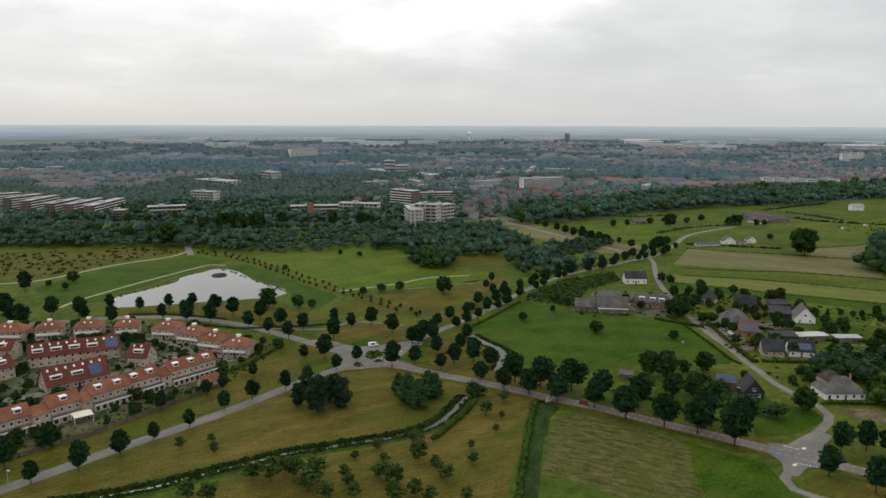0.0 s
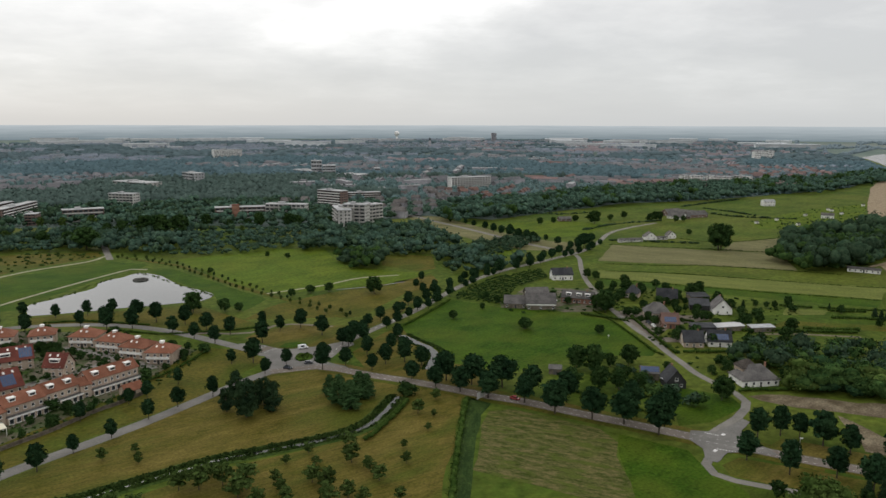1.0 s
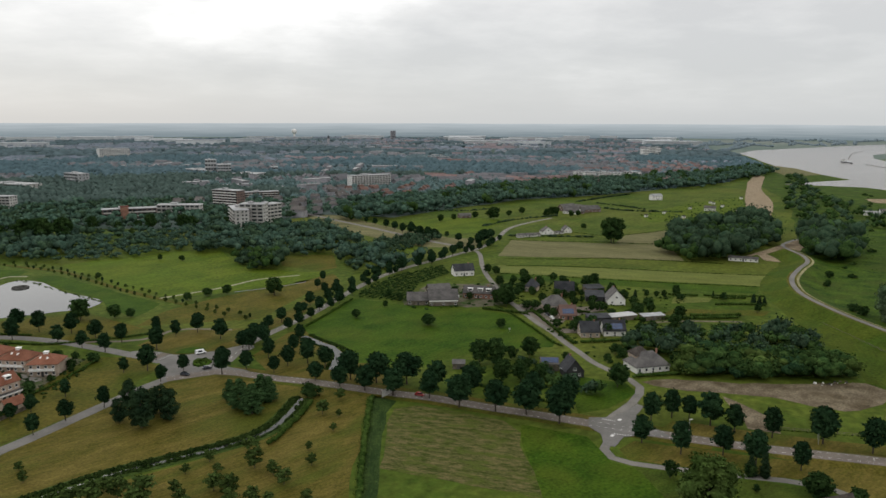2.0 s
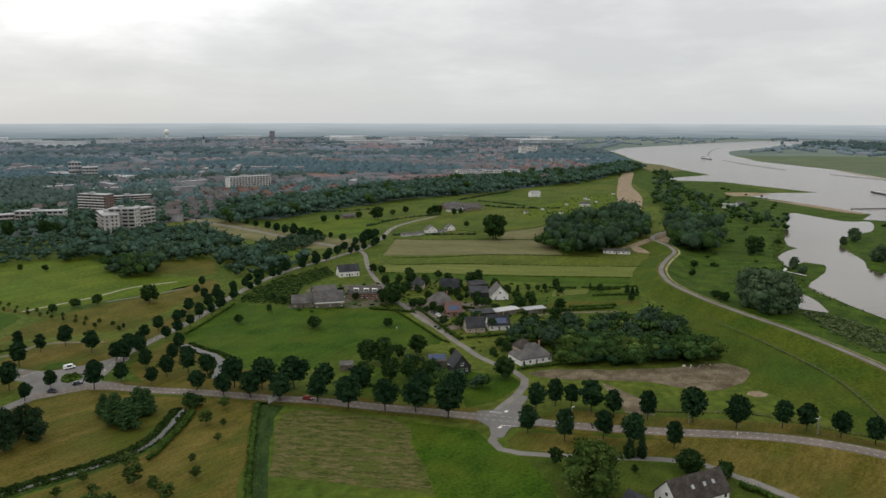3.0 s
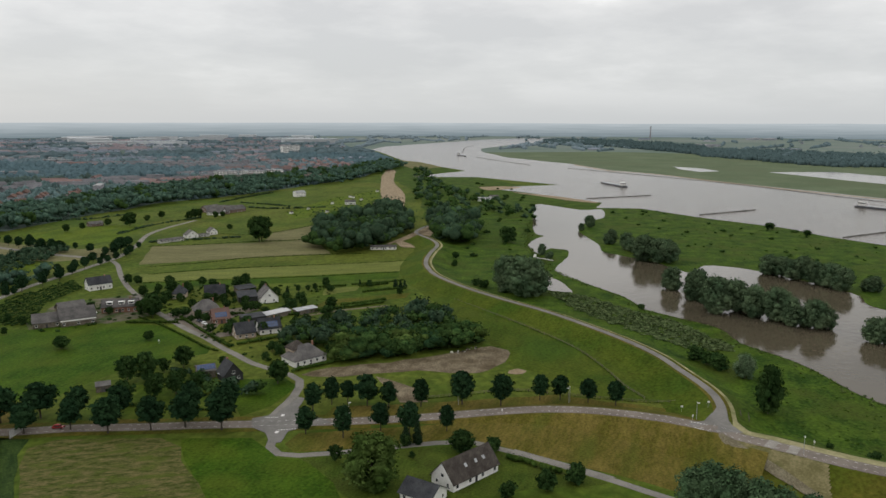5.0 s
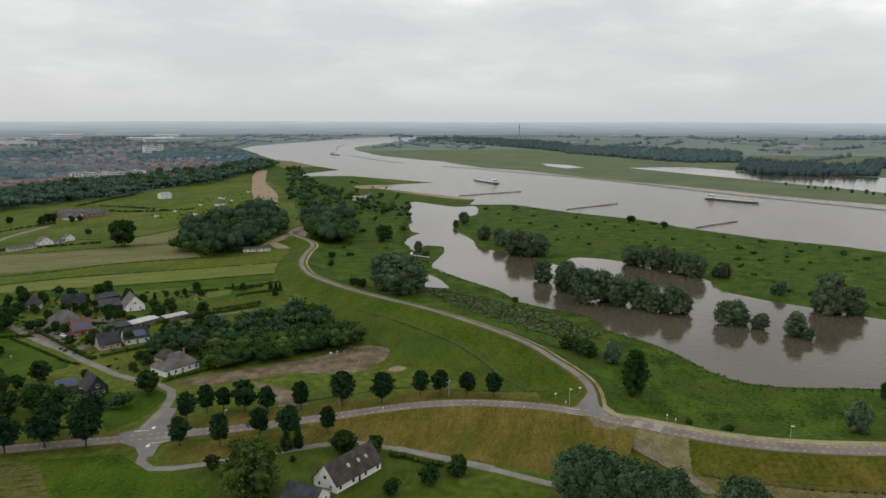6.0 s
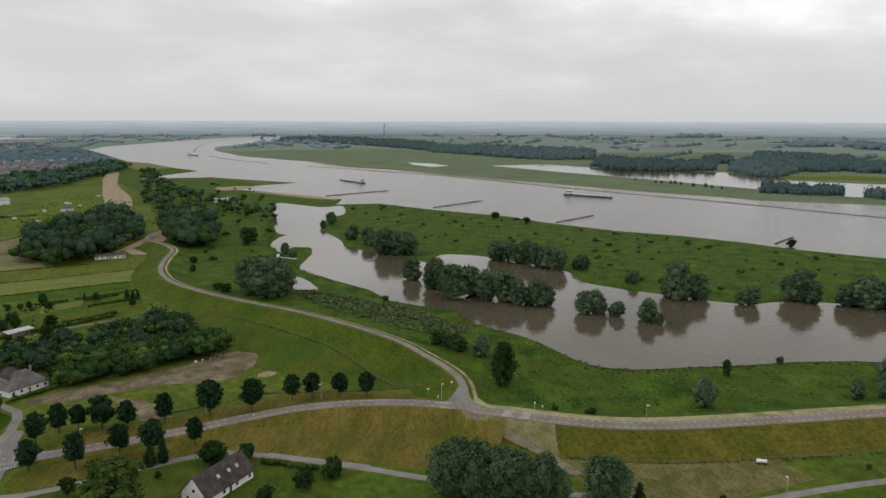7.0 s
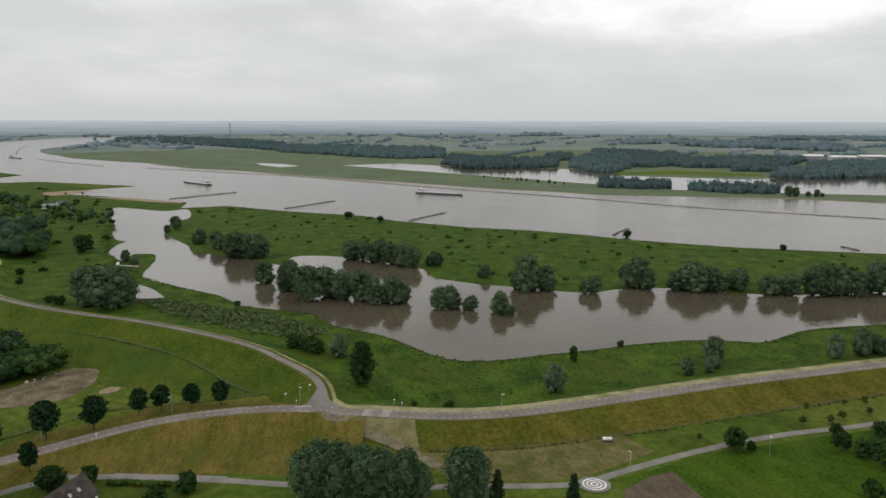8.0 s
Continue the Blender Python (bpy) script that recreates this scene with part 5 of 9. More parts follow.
DRY_HEAD = [(4, 286), (10, 305), (14.7, 309), (26.4, 303), (35, 297), (31, 284), (20, 276), (12, 277)]
PARK_PATH = [(-92.6, 390.1), (-85.3, 390.2), (-75.5, 388.1), (-65.1, 389.4), (-59.1, 393.9), (-54, 402.1), (-45.5, 404.6), (-32, 401.2), (-22, 398)]
CROSSING = [(-66, 361.7), (-57, 354), (-51.3, 346.7), (-48.5, 336.3), (-50, 327), (-39.3, 325), (-29.4, 326.8), (-21.9, 328), (-13, 323), (-10, 324.5), (-13, 329.5), (-20.5, 335.5), (-24, 341.5), (-23, 350), (-16.5, 355), (-10, 363), (-13, 369), (-21.4, 365.3), (-26.7, 361.6), (-33.6, 360.5), (-40.2, 358.3), (-47.4, 359.9), (-53.8, 365.5), (-61.6, 369.4), (-67.3, 369.5)]
LAMP_ISLAND = [(-37.2, 348), (-35.4, 351.2), (-30.9, 350), (-28.3, 345.1), (-30, 339.6), (-34.6, 338.2), (-36.8, 341.9)]
SPLITTER = [(-46.9, 361.2), (-44.3, 367.9), (-38.9, 370.7), (-32.8, 366.6), (-34.6, 362.2), (-40.4, 360)]
PLATEAU = [(230.4, 107.2), (232.1, 99.5)]
JETTY = [(432.5, 402.3), (433.8, 386)]
FOUNTAIN = [(-161.9, 530)]
TOWERS = [(665.6, 4106), (149.3, 4531), (3664, 2557), (-301, 4590)]
SCRUB_BANK = [(352.5, 317.8), (361.7, 300.4), (354.7, 247.5), (350.5, 215.2), (330.3, 173.2), (314.8, 187.2), (318.2, 222.5), (329.4, 274.3)]
ISLAND = [(721, 555.9), (776, 519.3), (742, 352.6), (702, 216.1), (687.5, 100.1), (670, -29.2), (674.9, -143.1), (553.2, -119.5), (519.3, -24.7), (485.7, 69), (489.4, 137.6), (495.7, 177.4), (537.5, 275.7), (543.7, 321.1), (625.7, 426.4)]
OUTER_BANK = [(326.1, 155.3), (304.5, 111.1), (312.7, 76.3), (336.3, 46.1), (374.9, -10.1), (378.3, -33.3), (435.2, -96.7), (385.4, -87), (334.6, -19.2), (288.9, 38.8), (265.5, 68.7), (252.2, 101.1), (280.4, 133.6)]
FLOOD_NORTH = [(420, 449.5), (341.8, 399.9), (362.6, 438.2), (558.9, 667.7), (902, 998), (811, 758), (490.7, 468.1), (393, 353.2), (380.2, 315.4), (344.7, 306.8)]
POLLARD_A = [(-203.1, 620.9), (-180.2, 610.6), (-150, 583.3), (-119.9, 547.4), (-88.1, 508.1), (-60.4, 473.9), (-32.5, 442.5), (-13, 419.8)]
POLLARD_B = [(-205.2, 615.4), (-177.2, 600.2), (-146.4, 569.1), (-116.4, 530.8), (-85.1, 490.2), (-51, 455.3), (-28, 426.1), (-16, 414.7)]
SAPLINGS = [(247.2, 6.6), (264.5, -7.8), (282, -27.3), (309.4, -55.3), (329.7, -76.3), (351.2, -107.8), (322.2, -100.1), (300.1, -70.5), (277.2, -36.3), (254.7, -7.8)]
BANK_LINE = [(596.9, 563), (476.2, 453.4), (409.1, 361.6), (395, 327.4), (378.2, 275.8), (363.1, 251.3), (361.3, 229.2), (360, 202.8), (342.6, 179.6), (337.9, 160.9), (330, 138.5), (314.5, 114.8), (309.7, 96.6), (318.9, 77.9), (343.2, 47.1), (366.6, 18.7), (386.3, -33.8), (421.2, -60.6), (445.2, -98.6)]
POND_BANK = [(-201.3, 444.2), (-206.9, 462), (-194.1, 488.4), (-187.3, 525.5), (-170.7, 555.1), (-132.4, 512.9), (-101.9, 479.8)]
DEBRIS = [(222.7, 258.6), (237.9, 257.7)]
FAR_BEACH = [(1418, 1204), (1310, 1011), (1301, 895), (1217, 668.1), (1158, 486.8), (1114, 316.9), (1095, 190.8), (1072, 138.4)]
FAR_BEACH_B = [(1103, -34.9), (1117, -114.6), (1100, -225.4)]
SPIT_SAND = [(824, 900), (860, 888), (876, 853), (819, 845), (801, 858)]
SPIT_SAND_B = [(807, 809), (813, 725), (796, 632.7), (783, 649.7), (798, 755)]
SPIT_SAND_C = [(1210, 1638), (1192, 1521), (1108, 1330), (1007, 1305), (1080, 1453)]
LAKE_SPIT = [(1539, 173.2), (1636, 51.7), (1597, -108.7), (1535, -104.9), (1522, 47.6), (1483, 150.6)]
FRONT_MEADOW = [(86.9, 245.9), (106.1, 230.8), (105.8, 216.8), (105.4, 210.2), (110.3, 205.3), (111.5, 199.9), (110.5, 184.1), (104.4, 167.8), (73.9, 188.9), (81.4, 228.5)]
FARM_LAWN = [(110.3, 205.3), (137.1, 191.4), (153.8, 182), (161.9, 176.9), (168.1, 154.3), (175.5, 129.6), (156.3, 141.8), (106.2, 164.6), (111.5, 192.6)]
JUNCTION = [(113.5, 246.4), (122, 244.5), (132.3, 250.9), (137.5, 254.9), (138.8, 251.6), (131.9, 244.7), (129.4, 236.7), (133.4, 229.9), (134.4, 223.4), (124.6, 227.1), (118.2, 227.2), (111.6, 220.6), (108.7, 222.6), (111.3, 231.4), (109.8, 238.6)]
DIKE_JUNCTION = [(223.9, 135.2), (231.6, 132.7), (240.6, 134.6), (248.5, 137.2), (249.1, 135), (239, 128.7), (234.6, 123.8), (231.6, 117.9), (225.7, 124.1)]
FARM_TREE = [(118.2, 174.7, 17.0)]
NURSERY_ROW = [(54.6, 470.9), (84.7, 511), (125.3, 543.4)]
SANDY_CORNER = [(223.7, 119.0), (226.7, 106.0), (230.1, 89.0), (222.5, 85.5), (215.7, 81.4), (210.3, 75.5), (216.6, 90.9), (219.6, 102.7), (221.1, 112.1)]
SAND_TRACK = [(224.0, 123.4), (221.4, 114.5), (219.6, 102.7), (216.6, 90.9), (212.5, 81.2), (207.2, 72.2)]
FARM_CONIFERS = [(143.6, 191.5, 7.4), (147.3, 189.9, 8.2)]
FARM_BUSHES = [(155.1, 175.6, 7.5), (162.9, 169.2, 5.4), (156.4, 138.7, 6.7), (167.6, 136.9, 6.0), (144.9, 144, 5.3)]
ISLAND_CLUMP = [(519.1, 255.7, 14.2), (515.9, 244.5, 14.9), (518.2, 233.9, 13.9), (508.4, 218.1, 16.1), (506.7, 206.4, 16.7), (503.2, 197.6, 15.6), (511.6, 235.4, 14.7), (490.9, 343.3, 20.9), (493.6, 331.2, 19.4), (499, 323.9, 15.7)]
HEDGE_PLOT_A = [(230.7, 370.3), (244, 366.6), (258, 365)]
HEDGE_PLOT_B = [(266.3, 413.8), (284.6, 407.5), (301.6, 403.9)]
HEDGE_PLOT_C = [(195.9, 370), (210.6, 368.3), (225.5, 365.4)]
GARDEN_PATH = [(201.7, 363.9), (220.3, 362.6), (238.1, 358.1), (251.8, 353.9)]
PLOT_TREES = [(221.9, 421, 4.8), (229.1, 420.3, 4.5), (234.6, 417.5, 4.1), (239.9, 417.4, 4.5), (284.2, 389.5, 6.2), (284.3, 384.1, 6.1), (287.9, 384.4, 5.4), (269.5, 409.6, 4.4), (271.8, 401.2, 5.1)]
COTTAGE_TREES = [(90.4, 315.9, 11.3), (97.3, 313, 12.5), (106.8, 318.4, 6.7), (118.8, 323.9, 8.1), (109.4, 304.4, 5.1), (101.3, 289.7, 8.6), (109.5, 289, 7.4), (81.3, 291.4, 9.8), (93, 290.4, 10.3), (141.4, 276.4, 8.8), (167.8, 346.3, 6.4), (136.2, 426.2, 9.4), (137.4, 419.3, 10.2), (131.6, 422.5, 8.9), (81.3, 384.8, 5.3), (131, 312.4, 4.0)]
ROAD_THICKET = [(54.7, 549.3), (80.8, 584.2), (115.4, 623.6), (155.2, 668.9), (153.4, 710), (103.3, 673.1), (67.2, 627.5)]


TALL_TREES = [(-216.2, 725.9, 22), (-196.7, 715.3, 24), (-184, 730.3, 22), (-211, 741.1, 20), (-173.9, 800.3, 14), (-117.9, 792.8, 16), (-86.9, 784.8, 16), (-78, 785.1, 14), (-332.4, 684.7, 13), (-372, 670.8, 13), (-396.7, 673.5, 14), (-290.9, 685.6, 14), (-267.6, 679.5, 14), (-249.1, 725.1, 15), (-237.8, 732.9, 16), (-45.1, 785.8, 12), (-146.4, 783.4, 10), (-127.2, 775.4, 12)]
LIGHT_TREES = [(-341, 800.8, 12), (-321, 805.8, 11), (-288.6, 797.6, 14), (-333, 708.8, 11), (-127.7, 743, 9)]
FARM_CLUMP = [(308.5, 807.5, 9), (316.4, 812.2, 11), (324.4, 817, 10), (335.8, 799.3, 8), (346.3, 803.9, 7), (224.5, 810, 8), (197.5, 800.4, 7), (180.3, 791.2, 8), (289.9, 839.8, 8), (267.8, 820.2, 7)]
FIELD_HEDGES = [[(425.6, 929), (441.7, 889.9), (454, 848.8)], [(404.7, 946.5), (458.7, 986.2), (525.2, 1029.6)], [(407.1, 873), (429.5, 838.4), (482.7, 811.7)], [(216, 746.9), (266.8, 788.9), (323.9, 812.4)], [(222, 676.7), (261.4, 664.9), (297, 653.5)], [(148.5, 871.5), (185, 888.5), (229.8, 878.9), (275, 896.4)]]
HAMLET_HEDGES = [[(146.2, 403.4), (144.9, 365.4), (144.5, 334.9)], [(151.7, 396.2), (165.8, 396.1), (176.9, 388.6)], [(153.5, 366.3), (171.7, 365.6), (188.8, 365.4)], [(148.6, 335.7), (165.3, 334.7), (181.5, 331.9)], [(120.1, 411.3), (131.2, 402.4), (140.5, 394.2)]]
FIELD_MARGIN = [(38.2, 286.8), (46, 278.4), (40.4, 267.1), (34.1, 238.7), (28, 207), (24, 188), (18, 188), (22, 206.9), (28, 238.6), (34.4, 268.1)]
FARM_SHEDS = [(356, 861.4, 20, 22, 12, 3.5, 8), (356.7, 831.8, -25, 18, 10, 3, 7), (376.9, 842, 15, 26, 12, 3.5, 7.5), (214.4, 818.9, 5, 14, 8, 2.8, 5)]


# ---- the land ----
def disc(radius, sides=96):
    return [(radius * math.cos(2 * math.pi * k / sides), radius * math.sin(2 * math.pi * k / sides)) for k in range(sides)]


patch("ground", disc(5600), 0.0, M["ground"], "flat green polder land reaching the horizon", 1e9, 0, category="ground")


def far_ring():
    """A glowing backdrop for the hazy rim of the land, far behind everything."""
    m, p, n, l = shader("glowing_haze", 1.0, 0, 0)
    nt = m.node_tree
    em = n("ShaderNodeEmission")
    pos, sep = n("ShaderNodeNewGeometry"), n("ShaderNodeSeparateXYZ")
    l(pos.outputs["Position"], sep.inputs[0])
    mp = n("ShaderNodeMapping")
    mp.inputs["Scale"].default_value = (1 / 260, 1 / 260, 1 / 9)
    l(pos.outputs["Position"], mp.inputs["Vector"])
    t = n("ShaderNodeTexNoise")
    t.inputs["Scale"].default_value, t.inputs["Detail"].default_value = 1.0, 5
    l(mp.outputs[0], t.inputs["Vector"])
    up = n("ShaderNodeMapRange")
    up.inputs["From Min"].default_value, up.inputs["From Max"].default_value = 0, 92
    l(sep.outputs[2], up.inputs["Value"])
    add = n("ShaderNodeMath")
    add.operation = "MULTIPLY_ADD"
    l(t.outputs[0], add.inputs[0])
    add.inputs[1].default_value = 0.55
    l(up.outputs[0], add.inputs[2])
    # the haze is painted in this emissive ramp, paler towards the top
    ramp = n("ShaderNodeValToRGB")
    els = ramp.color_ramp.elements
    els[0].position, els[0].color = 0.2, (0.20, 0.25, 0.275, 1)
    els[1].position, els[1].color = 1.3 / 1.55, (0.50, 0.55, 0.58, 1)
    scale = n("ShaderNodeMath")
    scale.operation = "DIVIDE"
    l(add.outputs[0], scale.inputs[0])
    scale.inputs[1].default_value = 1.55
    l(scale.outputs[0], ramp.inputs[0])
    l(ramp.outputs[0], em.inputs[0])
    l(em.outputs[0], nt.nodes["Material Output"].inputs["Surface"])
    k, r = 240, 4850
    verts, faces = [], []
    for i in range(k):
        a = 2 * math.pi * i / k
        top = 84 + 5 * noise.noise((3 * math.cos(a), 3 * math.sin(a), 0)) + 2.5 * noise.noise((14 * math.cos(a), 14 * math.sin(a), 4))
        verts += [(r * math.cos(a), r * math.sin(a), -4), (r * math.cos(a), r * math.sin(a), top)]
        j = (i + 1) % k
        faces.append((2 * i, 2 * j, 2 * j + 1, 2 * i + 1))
    tagged(link("backdrop", mesh_of("backdrop", verts, faces), m), "glowing blue-grey backdrop of haze along the horizon", "backdrop", kind="structure")


far_ring()

# fields and grassland
for seed, (name, pts, z, mat, label) in enumerate((
    ("dry_meadow", DRY_WEST, 0.06, "dry", "mown yellowish dry meadow beside a ditch"),
    ("dry_meadow", DRY_SOUTH, 0.05, "dry", "dry golden grass under young fruit trees"),
    ("grass_verge", DRY_VERGE, 0.05, "olive", "mown olive grass verge between gardens and road"),
    ("grass_verge", DRY_ROUNDABOUT, 0.05, "dry", "dry brownish grass beside the crossing"),
    ("grass_verge", DRY_TRIANGLE, 0.055, "dry", "dry grass triangle under street trees"),
    ("crop_field", CROP_FIELD, 0.06, "crop", "pale mown crop field with streaks of stubble"),
    ("pasture", STREAM_PASTURE, 0.065, "pasture", "lush green grass beside the stream"),
    ("grass_verge", DRY_HEAD, 0.045, "dry", "dry grass at the stream's head"),
    ("pasture", BRIGHT_PASTURE, 0.06, "pasture", "lush green sheep pasture"),
    ("park_meadow", PARK_MEADOW, 0.05, "meadow", "wide light green meadow in the park"),
    ("park_lawn", PARK_LAWN, 0.055, "pasture", "green lawn beside the pond"),
    ("park_lawn", LAWN_EAST, 0.06, "pasture", "green lawn on the pond's bank"),
    ("park_lawn", LAWN_SOUTH, 0.05, "olive", "mown green lawn along the park road"),
    ("dry_meadow", DRY_MEADOW, 0.045, "olive", "dry olive meadow with pollarded trees"),
    ("dry_meadow", DRY_UPPER, 0.05, "olive", "dry olive meadow before the wood"),
    ("fallow_field", FALLOW_PARK, 0.05, "olive", "rough fallow field with scrub"),
    ("grass_verge", AVENUE_VERGE, 0.05, "stubble", "brownish verge along the tree-lined avenue"),
    ("meadow", GREEN_BY_AVENUE, 0.055, "meadow", "small light green meadow by the avenue"),
    ("meadow", FIELD_GREEN_A, 0.05, "meadow", "light green meadow before the town wood"),
    ("crop_field", FIELD_LIGHT, 0.05, "strip", "pale green strip field"),
    ("crop_field", FIELD_BROWN, 0.05, "stubble", "brown-green strip field"),
    ("crop_field", FIELD_BROWN_B, 0.055, "stubble", "brown field beside a large tree"),
    ("meadow", FIELD_GREEN_B, 0.05, "ground", "green strip field"),
    ("meadow", FIELD_GREEN_C, 0.055, "pasture", "green strip field behind the hamlet"),
    ("pasture", DIKE_MEADOW, 0.05, "dike_grass", "bright green pasture below the dike"),
    ("paddock", PADDOCK_SAND, 0.07, "sand", "trodden brown sand paddock"),
    ("sand_track", PADDOCK_TRACK, 0.075, "sand", "sandy track from the paddock"),
    ("sand_patch", PATCH_SAND, 0.07, "pale_sand", "round pale sand patch in the grass"),
    ("grass_verge", DIKE_SLOPE_DRY, 0.05, "dry", "dry yellow-brown grass below the dike road"),
    ("grass_verge", DRY_NORTH_VERGE, 0.055, "dry", "dry verge along the main road"),
    ("field_margin", FIELD_MARGIN, 0.085, "margin", "dark rough grass with wheel tracks beside the hedge"),
    ("cattle_field", CATTLE_FIELD, 0.05, "cattle", "dry grazed field below the dike"),
    ("meadow", GARDEN_GREEN, 0.04, "pasture", "green meadow beside a narrow lane"),
    ("soil_field", POTATO_FIELD, 0.08, "soil", "bare brown soil bed in a garden"),
    ("sand_road", DIKE_SAND, 0.3, "pale_sand", "broad bare sand track on the old dike"),
    ("beach", SPIT_SAND, 0.27, "pale_sand", "sandy shore of a river spit"),
    ("beach", SPIT_SAND_B, 0.27, "pale_sand", "sandy shore of a river spit"),
    ("beach", SPIT_SAND_C, 0.27, "stubble", "bare shore at the town's edge"),
    ("lake_spit", LAKE_SPIT, 0.24, "meadow", "narrow green spit in the lake"),
    ("meadow", FRONT_MEADOW, 0.05, "pasture", "deep green meadow beside the junction"),
    ("farm_lawn", FARM_LAWN, 0.045, "lawn", "dark green lawn round the thatched farmhouse"),
    ("yard", YARD_SAND, 0.3, "pale_sand", "sandy yard beside the dike"),
    ("grass_verge", VERGE_HAMLET, 0.05, "pasture", "grass corner at the hamlet lane"),
    ("vegetable_plot", VEG_PLOT_A, 0.06, "olive", "long vegetable garden strip"),
    ("vegetable_plot", VEG_PLOT_B, 0.07, "strip", "vegetable garden between clipped hedges"),
    ("allotment", ALLOTMENT, 0.05, "meadow", "allotment gardens on light green grass"),
)):
    patch(name, pts, z, M[mat], label, 6 if "sand" in mat else 9, 2.2 if "sand" in mat else 0.9, seed, rounded="sand" in mat)

FLOOD_EDGE = [(700, -420), (690, -100), (705, 60), (720, 230), (765, 420), (800, 620), (860, 780), (980, 1060), (1060, 1220), (1230, 1620), (1000, 1500), (700, 900)]
DIKE_TAIL = [p[:2] for p in MAIN_ROAD[23:]]
patch("floodplain", [p[:2] for p in DIKE_ROAD[::-1]] + DIKE_TAIL + [(460, -230), (560, -400)] + FLOOD_EDGE, 0.03, M["flood"], "rough green floodplain outside the dike", 20, 2, 61)

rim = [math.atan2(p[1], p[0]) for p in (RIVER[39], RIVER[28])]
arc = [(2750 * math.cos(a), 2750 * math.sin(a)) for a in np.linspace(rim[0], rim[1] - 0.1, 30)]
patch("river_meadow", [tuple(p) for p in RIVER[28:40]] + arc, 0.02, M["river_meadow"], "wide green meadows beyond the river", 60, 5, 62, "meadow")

# the dike: crest, outer slope and inner slope
extra = [(400.0, -150.0, 4.6), (470.0, -260.0, 4.6), (560.0, -400.0, 4.6)]
dike_line = glide([(*p[:2], 0) for p in DIKE_ROAD[::-1][3:]] + [(*p[:2], 0) for p in MAIN_ROAD[23:] + extra], 6)
shoulder = [4.6 if p[1] > 126 else 8.4 for p in dike_line]
profiles = [[(w + 16.6, -0.2), (w + 9.6, 0.9), (w, 4.2), (3.0, 4.6), (-3.2, 4.6), (-4.4, 4.4), (-15, 0.7), (-21, -0.2)] for w in shoulder]
dike = loft(dike_line, profiles, "dike", [M["flood"], M["straw"], M["dry"], M["dike_grass"], M["olive"]])
tagged(dike, "grassy river dike with a road on its crest", "dike", kind="structure")
half = sum(p[1] > 126 for p in dike_line)
left = 7
dike.data.polygons.foreach_set("material_index", [((0, 0, 1, 4, 4, 4, 4) if i > half else (0, 0, 1, 4, 3, 3, 3))[j] for i in range(len(dike_line) - 1) for j in range(left)])



dike_fine = np.concatenate([np.linspace(p, q, 12) for p, q in zip(dike_line[:-1], dike_line[1:])])


def dike_height(x, y):
    """How high the dike's inner side stands at a place."""
    d = float(np.min(np.linalg.norm(dike_fine[:, :2] - np.array((x, y)), axis=1)))
    return float(np.interp(d, (3.2, 4.4, 15, 21), (4.6, 4.4, 0.7, 0.0)))


def draped(name, poly, lift, mat, label, step=0.7):
    """A sheet of small squares that follows the dike's slope."""
    outline = [tuple(p[:2]) for p in poly]
    xs = np.arange(min(p[0] for p in outline), max(p[0] for p in outline), step)
    ys = np.arange(min(p[1] for p in outline), max(p[1] for p in outline), step)
    ids, verts, faces = {}, [], []
    for x in xs:
        for y in ys:
            if inside(x + step / 2 + 0.3 * noise.noise((x, y, 3)), y + step / 2 + 0.3 * noise.noise((x, y, 8)), outline):
                quad = []
                for c in ((x, y), (x + step, y), (x + step, y + step), (x, y + step)):
                    if c not in ids:
                        ids[c] = len(verts)
                        verts.append((*c, dike_height(*c) + lift))
                    quad.append(ids[c])
                faces.append(quad)
    tagged(link(name, mesh_of(name, verts, faces), mat), label, "verge", kind="structure")


draped("sandy_corner", SANDY_CORNER, 0.16, M["sandy"], "sparse sandy grass on the dike's slope")

# the ramp on which the main road climbs to the dike
ramp_line = glide(MAIN_ROAD[12:25], 5)
flat = [(p[0], p[1], 0.0) for p in ramp_line]
rows = [[(3.4 + 3.6 * p[2] + 0.5, -0.1), (3.9, p[2] - 0.05), (3.4, p[2] + 0.06), (-3.4, p[2] + 0.06), (-3.9, p[2] - 0.05), (-3.4 - 4.0 * p[2] - 0.5, -0.1)] for p in ramp_line]
tagged(loft(np.array(flat), rows, "embankment", [M["olive"], M["dry"]], [0, 0, 1, 1, 1]), "dry grass embankment carrying the road up to the dike", "embankment", kind="structure")

# water
patch("river", RIVER, 0.22, M["river"], "wide grey-brown river", 60, 3, 71, "water")
patch("flooded_channel", CHANNEL_NORTH + CHANNEL_SOUTH, 0.20, M["channel"], "still brown flooded side channel with trees standing in it", 8, 1.4, 72, "water", True)
patch("pond", POND, 0.16, M["pond"], "still park pond mirroring the sky", 6, 0.8, 73, "water", True)
patch("small_pond", SMALL_POND, 0.21, M["channel"], "small flooded pool", 5, 0.6, 74, "water", True)
patch("lake", LAKE, 0.2, M["channel"], "far lake behind the river's far bank", 40, 4, 75, "water")
patch("far_pool", LAKE_B, 0.2, M["channel"], "narrow far pool in the meadows", 30, 4, 76, "water")
tagged(loft(glide([(*p, 0.0) for p in STREAM[6:]], 4), [(0.9, 0.22), (-1.3, 0.22)], "stream", M["stream"]), "narrow reed-lined stream", "water", kind="structure")
for name, pts, w in (("stream", STREAM[:7], 0.9), ("stream", STREAM_EAST, 4.0), ("ditch", DITCH_NORTH, 1.0)):
    ob = loft(glide([(*p, 0.0) for p in pts], 5), [(w / 2, 0.2), (-w / 2, 0.2)], name, M["stream"])
    tagged(ob, "narrow reed-lined stream", "water", kind="structure")

